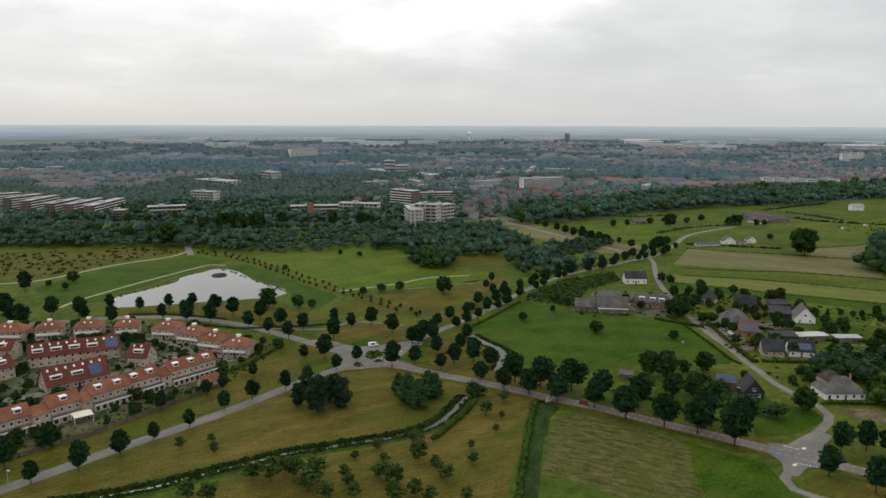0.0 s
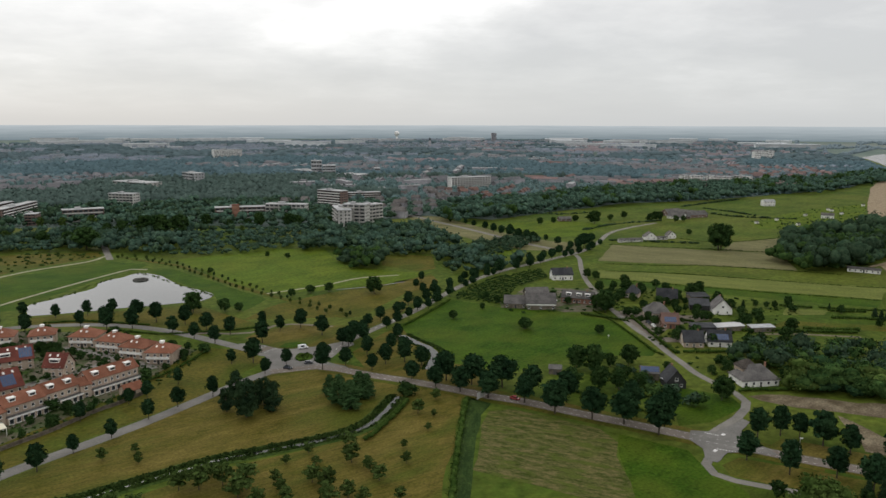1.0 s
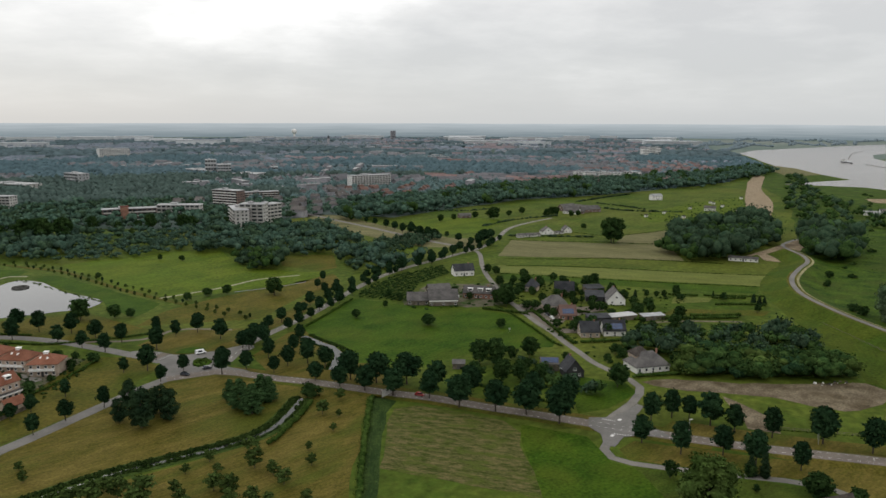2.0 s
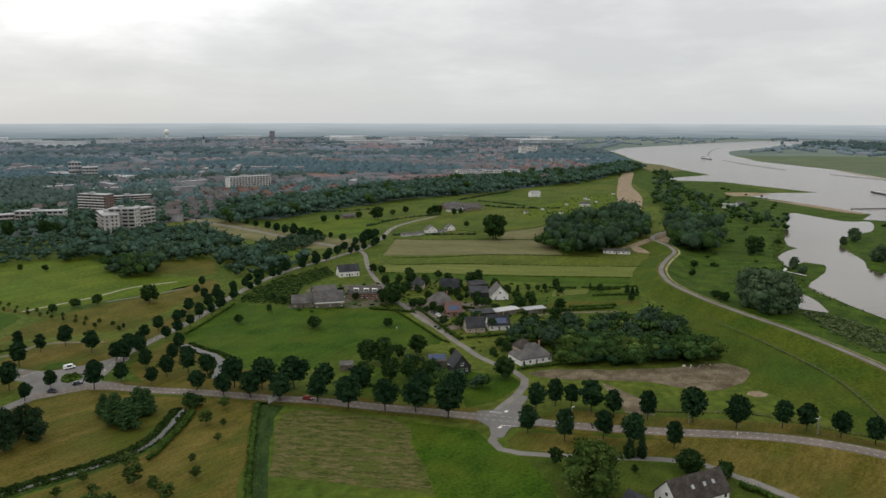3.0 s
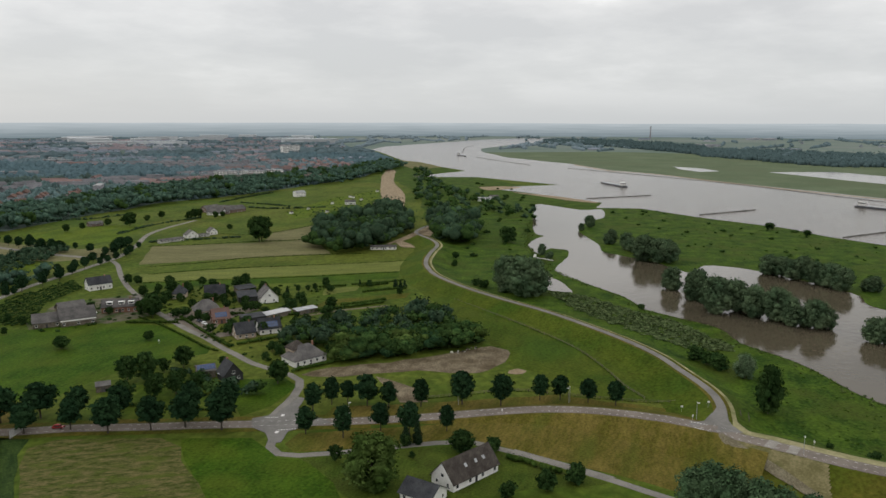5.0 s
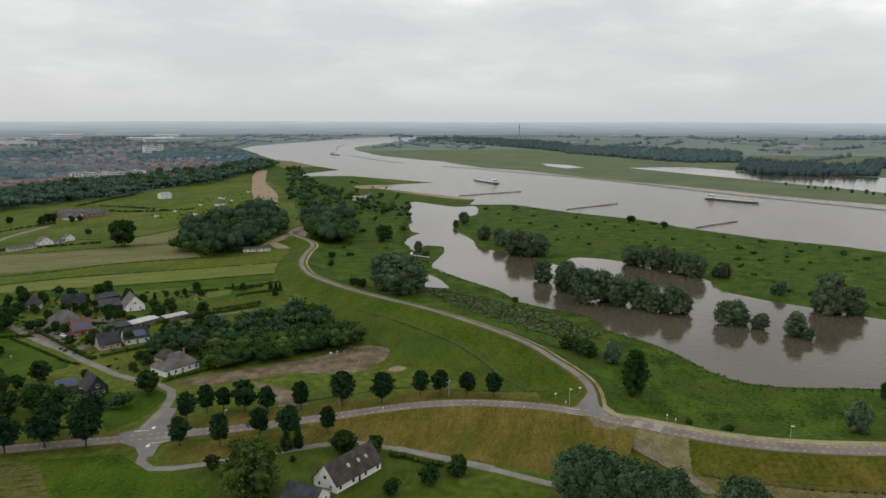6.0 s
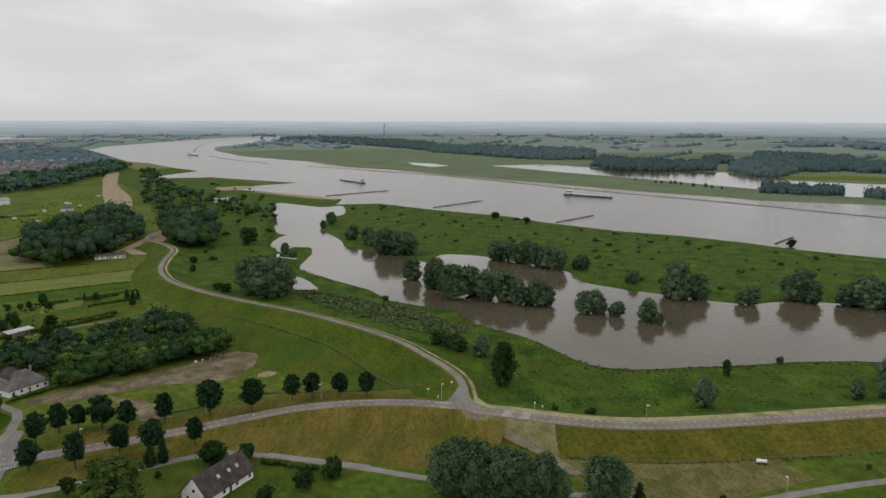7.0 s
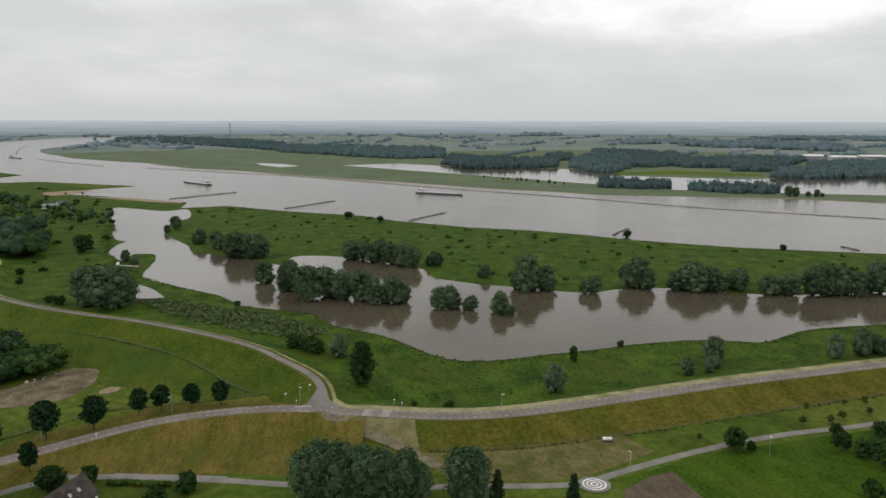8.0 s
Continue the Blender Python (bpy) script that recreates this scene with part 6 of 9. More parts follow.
ob = loft(glide([(*p, 0.0) for p in STREAM], 4), [(5.2, 0.1), (3.4, 0.3), (1.5, 0.16), (-1.5, 0.16), (-2.6, 0.25), (-4.0, 0.1)], "stream_bank", M["bank"])
tagged(ob, "dark green grassy banks of the stream", "bank", kind="structure")
for k, pts in enumerate((FAR_BEACH, FAR_BEACH_B)):
    tagged(loft(glide([(*p, 0.26) for p in pts], 20), [(5, 0), (-5, 0)], "beach", M["pale_sand"]), "pale sandy beach along the far bank", "beach", kind="structure")

# roads and lanes
_, main_line = road("main_road", MAIN_ROAD + extra, 6.4, M["red_asphalt"], "grey-red asphalt road with dashed cycle lanes", 0.14)
_, west_line = road("west_road", WEST_ROAD, 5.6, M["asphalt"], "pale grey asphalt road past the housing estate")
_, nw_line = road("park_road", NORTH_WEST_ROAD, 5.8, M["asphalt"], "grey asphalt road along the park", 0.11)
_, ne_line = road("country_road", NORTH_EAST_ROAD, 4.6, M["lane"], "pale country road between rows of trees", 0.11)
road("avenue", AVENUE, 6, M["lane"], "avenue into the town", 0.1)
_, lane_line = road("hamlet_lane", HAMLET_LANE, 3.2, M["lane"], "narrow pale lane through the hamlet", 0.13)
_, south_line = road("south_lane", SOUTH_LANE, 2.9, M["lane"], "narrow pale lane below the dike", 0.12)
_, dike_road = road("dike_road", DIKE_ROAD, 2.9, M["asphalt"], "narrow paved road on the dike's crest", 0.13)
path_line = glide([(*p[:2], 0) for p in SAND_TRACK], 1.5)
aside = sideways(path_line)
rows = [[(o, dike_height(p[0] + q[0] * o, p[1] + q[1] * o) + 0.22) for o in (2.0, 1.0, 0.0, -1.0, -2.0)] for p, q in zip(path_line, aside)]
tagged(loft(path_line, rows, "sand_path", M["path_sand"]), "sandy tractor path down from the dike", "path", kind="structure")
road("park_path", POND_PATH, 2.6, M["path"], "pale shell path through the park", 0.1, "path")
road("park_path", POND_PATH_B, 2.4, M["path"], "pale shell path along the pond", 0.1, "path")
road("park_path", MEADOW_PATH, 2.2, M["path"], "pale footpath across the meadow", 0.1, "path")
road("bridge_lane", BRIDGE_LANE, 5, M["lane"], "pale lane out of the town", 0.1, "road")
road("pollard_path", AVENUE_PATH, 4, M["olive"], "grassy path between pollarded trees", 0.09, "path")
road("yard_lane", YARD_LANE, 3.5, M["lane"], "paved drive to a house", 0.1, "path")
road("farm_track", FAR_LANE, 3.5, M["pale_sand"], "sandy track to the yard", 0.4, "path")

patch("junction", JUNCTION, 0.2, M["asphalt"], "worn asphalt of the road junction", 3, 0.2, 101, "road")
def crown_height(x, y):
    """How high the roads stand round the junction on the dike."""
    d = np.linalg.norm(main_line[:, :2] - np.array((x, y)), axis=1)
    k = int(np.argmin(d))
    return float(np.interp(d[k], (5.0, 11.0), (min(main_line[k][2], 4.6), 4.6)))


dike_junction = patch("dike_junction", DIKE_JUNCTION, 4.8, M["asphalt"], "worn asphalt where the roads meet on the dike", 3, 0.2, 102, "road")

for v in dike_junction.data.vertices:
    v.co.z = crown_height(v.co.x, v.co.y) + 0.2

# dry strips beside the main road
level = [i for i, p in enumerate(main_line) if p[2] < 0.35][:-2]
for off, mat in ((5.4, "olive"), (-4.9, "olive")):
    tagged(loft(np.array([(p[0], p[1], 0.0) for p in main_line[level]]), [(off + 1.8, 0.085), (off - 1.8, 0.085)], "grass_verge", M["dry" if off > 0 else mat]), "dry brownish strip of grass along the main road", "verge", kind="structure")

# paint on the roads
for off in (1.95, -1.95):
    dashes("lane_marking", main_line, off, 1.2, 1.6, 0.14, 0.23, M["paint"], "dashed white cycle lane line")
dashes("lane_marking", ne_line, 0.0, 2.0, 4, 0.2, 0.19, M["paint"], "dashed white centre line")


def arrow(name, x, y, z, turn, size=1.9):
    """The blunt white block painted where a side road gives way."""
    bm = boxes((-size * 0.3, size * 0.3, -size * 0.5, size * 0.5, 0, 0.02))
    ob = part(name, bm, M["paint"], None)
    ob.matrix_basis = pose(x, y, z, 0, 0, turn)
    tagged(ob, "white painted give-way block on the road", "road marking", kind="structure")


def shark_teeth(line_a, line_b, z, count=7):
    a, b = Vector((*line_a, z)), Vector((*line_b, z))
    u = (b - a).normalized()
    turn = math.degrees(math.atan2(u.y, u.x))
    specs = [(i * (b - a).length / count, i * (b - a).length / count + 0.42, -0.28, 0.28, 0, 0.02) for i in range(count)]
    ob = part("give_way_line", boxes(*specs), M["paint"], None)
    ob.matrix_basis = pose(a.x, a.y, z, 0, 0, turn)
    tagged(ob, "dashed white give-way line", "road marking", kind="structure")


for x, y, z, turn in MARKS:
    arrow("give_way_mark", x, y, (crown_height(x, y) if z else 0) + 0.24, turn)
for a, b, z in GIVE_WAY:
    shark_teeth(a, b, (crown_height(*a) if z else 0) + 0.25)


# ---- trees ----
LIME = [tree_kind("lime", M["leaf"], s, 1180, 0.051) for s in (11, 12, 13, 14)]
BROAD = [tree_kind("broad", M["leaf_mid"], s, 1060, 0.054) for s in (21, 22, 23)]
WILLOW = [tree_kind("willow", M["leaf_willow"], s, 2300, 0.034) for s in (31, 32, 33)]
DARK = [tree_kind("broad", M["leaf_mid"], s, 1260, 0.049) for s in (35, 36, 37)]
FULL = [tree_kind("full", M["leaf_full"], s, 2300, 0.036) for s in (91, 92, 93)]
PINE = [tree_kind("pine", M["leaf_pine"], s, 1960, 0.036) for s in (41, 42)]
CONE = [tree_kind("cone", M["leaf_pine"], s, 1820, 0.030) for s in (51, 52)]
POPLAR = [tree_kind("poplar", M["leaf_poplar"], s, 3220, 0.028) for s in (61, 62, 63)]
YOUNG = [tree_kind("young", M["leaf_young"], s, 370, 0.066) for s in (71, 72, 73)]
BUSH = [tree_kind("bush", M["leaf_mid"], s, 500, 0.090) for s in (81, 82)]
SMALL = [tree_kind("broad", M["leaf_mid"], s, 300, 0.090) for s in (95, 96, 97)]
OVAL = [tree_kind("full", M["leaf_mid"], 98, 2600, 0.034)]
STOCK = OVAL + SMALL + FULL + LIME + BROAD + WILLOW + DARK + PINE + CONE + POPLAR + YOUNG + BUSH

plant(LIME, WEST_ROW, "round dark green street tree beside the road", "trees along the west road", "street_tree", seed=1)
plant(LIME, VERGE_ROW, "young dark green tree on the mown verge", "trees on the verge", "street_tree", seed=2)
plant(LIME, NW_ROW, "dark green street tree along the park road", "trees along the park road", "street_tree", seed=3)
plant(LIME, ROUNDABOUT_TREES, "dark green street tree by the crossing", "trees by the crossing", "street_tree", seed=4, girth=(1.0, 1.2))
plant(BUSH, [(13.1, 291.4, 5.6)], "broad dark green willow bush at the stream's head", "", "willow_bush", seed=49, girth=(1.5, 1.6))
plant(LIME, [(-15.5, 363, 9.0), (-10.1, 372.4, 10.0)], "dark green street tree by the crossing", "trees by the crossing", "street_tree", seed=50, girth=(1.05, 1.25))
plant(LIME, MAIN_ROW, "tall dark green street tree along the main road", "trees along the main road", "street_tree", seed=5, girth=(1.12, 1.35))
plant(LIME, JUNCTION_ROW, "dark green street tree north of the junction", "trees by the junction", "street_tree", seed=6, girth=(1.0, 1.2))
plant(LIME, LOWER_ROW, "dark green street tree on dry grass", "trees by the junction", "street_tree", seed=7, girth=(1.0, 1.2))
plant(PINE, [(x, y, h * 0.88) for x, y, h in PINE_CLUMP], "broad very dark tree in a clump", "dark clump in the meadow", seed=8, girth=(0.86, 1.0))
FIR = [tree_kind("fir", M["leaf_fir"], s, 3000, 0.026) for s in (53, 54)]
plant(FIR, CONIFER_CLUMP, "green pointed conifer in a clump", "conifer clump in the meadow", "conifer", seed=9, girth=(1.4, 1.6))
plant(YOUNG, YOUNG_ORCHARD + YOUNG_ORCHARD_B, "small sparse fruit tree in dry grass", "young orchard", "fruit_tree", seed=10, girth=(1.15, 1.5))
plant(BROAD, PASTURE_TREES, "small tree standing in the pasture", "trees in the pasture", seed=11, girth=(1.0, 1.4))
plant(BROAD, BIG_TREES, "full green broadleaf tree beside the hamlet", "trees round the hamlet", seed=12)
plant(OVAL, WILLOWS_DIKE, "tall full green tree outside the dike", "trees on the floodplain", seed=13, girth=(0.62, 0.68))
plant(DARK, GARDEN_TREES, "full green garden tree beside the farmhouse", "trees round the farmhouse", seed=14, girth=(0.95, 1.2))
plant(FULL, CHANNEL_TREES + CHANNEL_TREES_B, "green willow standing in flood water", "trees in the flooded channel", "willow", seed=15, girth=(0.85, 1.12))
plant(FULL, ISLAND_CLUMP, "dense green willow on the island's shore", "willows on the island", "willow", seed=27, girth=(0.9, 1.15))
plant(CONE, [(194.1, 49.4, 9.5), (199.5, 28.2, 9.0)], "dark conifer beside the narrow lane", "conifers along the south lane", "conifer", seed=64, girth=(0.95, 1.25))
plant(CONE, FARM_CONIFERS, "dark conifer in the farm garden", "conifers by the farmhouse", "conifer", seed=24, girth=(0.95, 1.1))
plant(BUSH, FARM_BUSHES, "round dark bush in the farm garden", "bushes by the farmhouse", "bush", "bush", seed=25, girth=(0.85, 1.0))
plant(CONE + SMALL, PLOT_TREES, "small clipped tree in a garden plot", "trees in the garden plots", "garden_tree", seed=26, girth=(0.9, 1.3))
rng = random.Random(29)
beside = [(x + rng.uniform(-5, 5), y + rng.uniform(-6, 6), h * rng.uniform(0.55, 0.85)) for x, y, h in CHANNEL_TREES + CHANNEL_TREES_B if h > 5]
plant(FULL, beside, "smaller green willow leaning beside a larger one", "trees in the flooded channel", "willow", seed=28, girth=(0.95, 1.25))
plant(WILLOW, WILLOW_YOUNG, "grey-green young willow on the floodplain", "young willows outside the dike", "willow", seed=16, girth=(0.9, 1.2))
plant(POPLAR, POPLARS, "grey-green poplar in a dense row", "row of poplars below the dike", "poplar", seed=17, girth=(1.0, 1.3))
plant(BROAD + BUSH, SOUTH_GARDEN, "green garden tree beside the lane", "trees along the south lane", seed=18, girth=(1.0, 1.3))
plant(BUSH, DIKE_BUSHES, "round green bush on the floodplain", "bushes outside the dike", "bush", "bush", seed=19, girth=(1.0, 1.3))
plant(LIME, AVENUE_ROW, "round dark tree in the avenue's row", "avenue trees", "street_tree", seed=20, girth=(1.1, 1.4))
plant(BROAD, FAR_BIG, "large full field tree", "large field trees", seed=21, girth=(1.1, 1.4))

# woods and scrub
for seed, (poly, spacing, size, mat, label, lobes, count) in enumerate((
    (BLOCK_WOOD, 7.5, 13, "leaf_mid", "dense dark block of trees in the meadow", 4, 80),
    (TOWN_WOOD, 13, 15, "leaf_town", "dark wood at the edge of the town", 3, 22),
    (GROVE_A, 10, 18, "leaf_mid", "dense dark grove beside the dike", 4, 90),
    (GROVE_B, 10, 20, "leaf_mid", "dense grove on the dike's bend", 4, 110),
    (GROVE_C, 5.6, 10.5, "leaf_mid", "dense row of rounded trees beside the paddock", 6, 120),
    (GROVE_D, 7.6, 7.5, "leaf_mid", "garden trees and shrubs between the houses", 4, 100),
    (GROVE_E, 10.5, 5.5, "leaf_mid", "shrubs and small trees behind the road", 4, 100),
    (GROVE_F, 20, 11, "leaf_mid", "scattered trees on the floodplain", 4, 70),
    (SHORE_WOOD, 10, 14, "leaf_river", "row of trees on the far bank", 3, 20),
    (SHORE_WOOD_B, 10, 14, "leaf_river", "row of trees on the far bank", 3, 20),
)):
    far = mat != "leaf_mid"
    spots = scatter(poly, spacing, 100 + seed)
    for tone, chosen in (((mat, spots),) if far else (("leaf_mid", spots[::2]), ("leaf_dull", spots[1::2])) if poly in (GROVE_D, GROVE_E, GROVE_A, GROVE_B, GROVE_F, BELT_WOOD, BLOCK_WOOD) else (("leaf_mid", spots[::2] + spots[1::6]), ("leaf_light", spots[3::6]), ("leaf", spots[5::6]))):
        grove("wood", chosen, size, M[tone], label, 200 + seed, lobes, count, 0, 0.7 if not far else 1.6, closed=poly in (SHORE_WOOD, SHORE_WOOD_B), wide=1.15 if poly is GROVE_C else 1.0)
LIGHT = [tree_kind("broad", M["leaf_light"], s, 900, 0.056) for s in (98, 99)]
FARM = [tree_kind("full", M["leaf_light"], 135, 3600, 0.032)]
STOCK += LIGHT + FARM + FIR
plant(DARK, TALL_TREES, "tall dark tree standing out of the wood belt", "tall trees along the town", seed=61, girth=(0.9, 1.1))
plant(LIGHT, LIGHT_TREES, "light yellow-green tree before the flats", "light trees along the town", seed=62, girth=(0.85, 1.0))
plant(DARK, FARM_CLUMP, "dark tree beside an outlying farm", "trees round the outlying farm", seed=63, girth=(1.0, 1.3))
for seed, pts in enumerate(FIELD_HEDGES):
    tufts("field_hedge", along(pts, 2.6, 1.2, 70 + seed), 3.2, M["leaf_dull"], "dark hedgerow between far fields", 340 + seed, "hedge", 12)
# the belt of wood along the town: tall to the west, lower in the middle
belt = scatter(BELT_WOOD, 9.6, 100)
for seed, (lo, hi, size) in enumerate(((-700, -165, 13.5), (-165, -62, 8.0), (-62, 200, 11.5))):
    spots = [p for p in belt if lo <= p[0] < hi]
    for tone, chosen in (("leaf_dull", spots[::3]), ("leaf_town", spots[1::3] + spots[2::3])):
        grove("wood", chosen, size, M[tone], "belt of dark broadleaf wood along the town", 200 + 7 * seed, 3, 26, 0, 1.0)
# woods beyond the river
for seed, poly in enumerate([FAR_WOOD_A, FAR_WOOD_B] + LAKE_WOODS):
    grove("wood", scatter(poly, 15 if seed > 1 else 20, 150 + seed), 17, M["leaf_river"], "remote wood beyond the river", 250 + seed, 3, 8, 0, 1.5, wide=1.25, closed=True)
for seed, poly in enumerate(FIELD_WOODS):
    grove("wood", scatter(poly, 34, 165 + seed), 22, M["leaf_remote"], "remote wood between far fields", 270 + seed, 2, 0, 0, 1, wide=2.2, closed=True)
# taller trees that stand out of the woods
for seed, (poly, spacing, size, mat) in enumerate(((TOWN_WOOD, 40, 18, "leaf_mid"), (GROVE_D, 17, 11, "leaf_dull"), (GROVE_D, 30, 9, "leaf_mid"), (GROVE_A, 24, 22, "leaf_dull"), (GROVE_B, 22, 24, "leaf_dull"))):
    grove("wood", scatter(poly, spacing, 170 + seed), size, M[mat], "taller trees standing out of the wood", 260 + seed, 5, 90, 0, 1.0, wide=0.85)
a, b = Vector((*NURSERY_ROW[0], 0)), Vector((*NURSERY_ROW[2], 0))
u = (b - a).normalized()
v = Vector((u.y, -u.x, 0))
outline = [tuple(p) for p in NURSERY]
rows_of = [a + u * (i * 1.5 - 20) + v * (j * 4.2 - 20) for j in range(30) for i in range(90)]
grove("nursery", [(p.x, p.y) for p in rows_of if inside(p.x, p.y, outline)], 2.6, M["leaf_mid"], "dense rows of nursery shrubs", 240, 1, 12, 0, 0.5)
plant(FARM, FARM_TREE, "huge spreading green tree beside the farmhouse", "trees round the farmhouse", seed=37, girth=(1.15, 1.16))

plant(DARK, COTTAGE_TREES, "full dark garden tree beside the cottage", "trees round the cottage", seed=38, girth=(0.95, 1.2))
grove("thicket", scatter(ROAD_THICKET, 7.5, 191), 7.0, M["leaf_dull"], "dark thicket between road and fields", 291, 4, 80, 0, 0.7)
rng = random.Random(39)
taken = [p[:2] for p in NW_ROW + ROUNDABOUT_TREES + MAIN_ROW + AVENUE_ROW + PASTURE_TREES + BIG_TREES + FAR_BIG]
row_line = glide([p[:2] for p in NORTH_EAST_ROAD], 10.5)
spots = []
for p, q in list(zip(row_line, sideways(row_line)))[4:int(len(row_line) * 0.72)]:
    for off in (5.6, -5.8):
        x, y = p[0] + q[0] * off + rng.uniform(-0.5, 0.5), p[1] + q[1] * off + rng.uniform(-0.5, 0.5)
        if rng.random() < 0.85 and all(math.hypot(x - a, y - b) > 7 for a, b in taken):
            spots.append((x, y, rng.uniform(6.0, 9.0)))
plant(LIME, spots, "dark round tree along the country road", "trees along the country road", "street_tree", seed=40, girth=(1.1, 1.35))


# ---- houses ----
def roof_mesh(L, W, eaves, ridge, hip=0.0, over=0.45, thick=0.22):
    """A closed roof, along x, with overhang; hip: how far the ridge's ends draw in."""
    bm = bmesh.new()
    l, w = L / 2 + over, W / 2 + over
    drop = over * (ridge - eaves) / (W / 2)
    h = max(l - hip - (over if hip else 0), 0.15)
    def ring(dz):
        z0, z1 = eaves - drop + dz, ridge + dz
        return [bm.verts.new(v) for v in ((-l, -w, z0), (l, -w, z0), (l, w, z0), (-l, w, z0), (-h, 0, z1), (h, 0, z1))]
    a, b = ring(thick), ring(0.02)
    for f in ((0, 1, 5, 4), (2, 3, 4, 5), (1, 2, 5), (3, 0, 4)):
        if hip or len(f) == 4:
            bm.faces.new([a[i] for i in f])
            bm.faces.new([b[i] for i in f][::-1])
    for i, j in ((0, 1), (2, 3)) + (((1, 2), (3, 0)) if hip else ((1, 5), (5, 2), (3, 4), (4, 0))):
        bm.faces.new((b[i], b[j], a[j], a[i]))
    return bm


def wall_mesh(L, W, eaves, ridge, gables=True):
    bm = bmesh.new()
    l, w = L / 2, W / 2
    low = [bm.verts.new((x, y, -0.1)) for x, y in ((-l, -w), (l, -w), (l, w), (-l, w))]
    top = [bm.verts.new((x, y, eaves)) for x, y in ((-l, -w), (l, -w), (l, w), (-l, w))]
    for i in range(4):
        j = (i + 1) % 4
        if gables and i in (1, 3):
            apex = bm.verts.new((l if i == 1 else -l, 0, ridge))
            bm.faces.new((low[i], low[j], top[j], apex, top[i]))
        else:
            bm.faces.new((low[i], low[j], top[j], top[i]))
    bm.faces.new(low[::-1])
    if not gables:
        bm.faces.new(top)
    return bm


def window(parent, m, w, h, name="window"):
    """A framed window whose pane lies back in its frame; m sets it on a wall, facing -y."""
    f = 0.09
    fr = boxes((-w / 2, w / 2, -0.07, 0.05, -h / 2, -h / 2 + f), (-w / 2, w / 2, -0.07, 0.05, h / 2 - f, h / 2), (-w / 2, -w / 2 + f, -0.07, 0.05, -h / 2 + f, h / 2 - f), (w / 2 - f, w / 2, -0.07, 0.05, -h / 2 + f, h / 2 - f), (-w / 2 - 0.1, w / 2 + 0.1, -0.16, 0.0, -h / 2 - 0.1, -h / 2))
    ob = part(name, fr, M["trim"], parent)
    ob.matrix_basis = m
    part("pane", boxes((-w / 2 + f, w / 2 - f, -0.03, 0.0, -h / 2 + f, h / 2 - f)), M["glass"], ob)
    return ob


def windows_on(parent, L, W, levels, w=1.2, h=1.3, gap=3.2, sides=("front", "back"), edge=1.6):
    """Rows of windows on the long faces."""
    k = max(1, int((L - 2 * edge) / gap) + 1)
    for z in levels:
        for i in range(k):
            x = 0 if k == 1 else -L / 2 + edge + i * (L - 2 * edge) / (k - 1)
            if "front" in sides:
                window(parent, pose(x, -W / 2 - 0.02, z), w, h)
            if "back" in sides:
                window(parent, pose(x, W / 2 + 0.02, z, 0, 0, 180), w, h)


def gable_windows(parent, L, levels, w=1.0, h=1.2, spread=(0.0,)):
    for z in levels:
        for s in spread:
            window(parent, pose(L / 2 + 0.02, s, z, 0, 0, 90), w, h)
            window(parent, pose(-L / 2 - 0.02, s, z, 0, 0, -90), w, h)


def dormer(parent, x, side, W, eaves, ridge, mat, wide=3.4):
    """A flat-roofed dormer with its own window; side -1 faces front."""
    slope = (ridge - eaves) / (W / 2)
    y0 = W / 2 * 0.72
    z0 = eaves + (W / 2 - y0) * slope
    d = part("dormer", boxes((-wide / 2, wide / 2, 0, y0 * 0.72, z0 + 0.05, z0 + 1.55), (-wide / 2 - 0.15, wide / 2 + 0.15, -0.2, y0 * 0.8, z0 + 1.55, z0 + 1.72)), mat, parent, "white dormer")
    d.matrix_basis = pose(x, side * y0, 0, 0, 0, 0 if side < 0 else 180)
    window(d, pose(0, -0.02, z0 + 0.85), wide * 0.85, 1.05)


def skylight(parent, x, W, eaves, ridge, up, side=-1):
    """A small roof light lying on the slope, its sky reflection painted as white; up: its share of the way to the
    ridge.
    """
    sl = (ridge - eaves) / (W / 2)
    ob = part("skylight", boxes((-0.4, 0.4, -0.55, 0.55, 0, 0.1)), M["trim"], parent)
    ob.matrix_basis = pose(x, side * W / 2 * (1 - up), eaves + (ridge - eaves) * up + 0.24, -side * math.degrees(math.atan(sl)))


def chimney(parent, x, y, z, mat):
    part("chimney", boxes((x - 0.35, x + 0.35, y - 0.3, y + 0.3, z - 1.2, z + 0.7), (x - 0.42, x + 0.42, y - 0.37, y + 0.37, z + 0.7, z + 0.85)), mat, parent)


def panels(parent, x, side, W, eaves, ridge, cols, rows_, ob_w=1.0, ob_h=1.6):
    """Solar panels flat on a roof slope, each a part of its own."""
    ang = math.atan2(ridge - eaves, W / 2)
    run = W / 2 / math.cos(ang)
    me = None
    for i in range(cols):
        for j in range(rows_):
            s = 0.5 + (j + 0.5) * (ob_h + 0.06)
            y, z = W / 2 - s * math.cos(ang), eaves + s * math.sin(ang) + 0.32
            px = x + (i - (cols - 1) / 2) * (ob_w + 0.06)
            if s > run - 0.4:
                continue
            if me is None:
                ob = part("solar_panel", boxes((-ob_w / 2, ob_w / 2, -ob_h / 2, ob_h / 2, 0, 0.05)), M["solar"], parent, "dark blue solar panel")
                me = ob.data
            else:
                ob = new("solar_panel", me)
                ob.parent = parent
                tagged(ob, "dark blue solar panel")
            ob.matrix_basis = pose(px, side * y, z, math.degrees(ang) * (1 if side < 0 else -1), 0, 0)


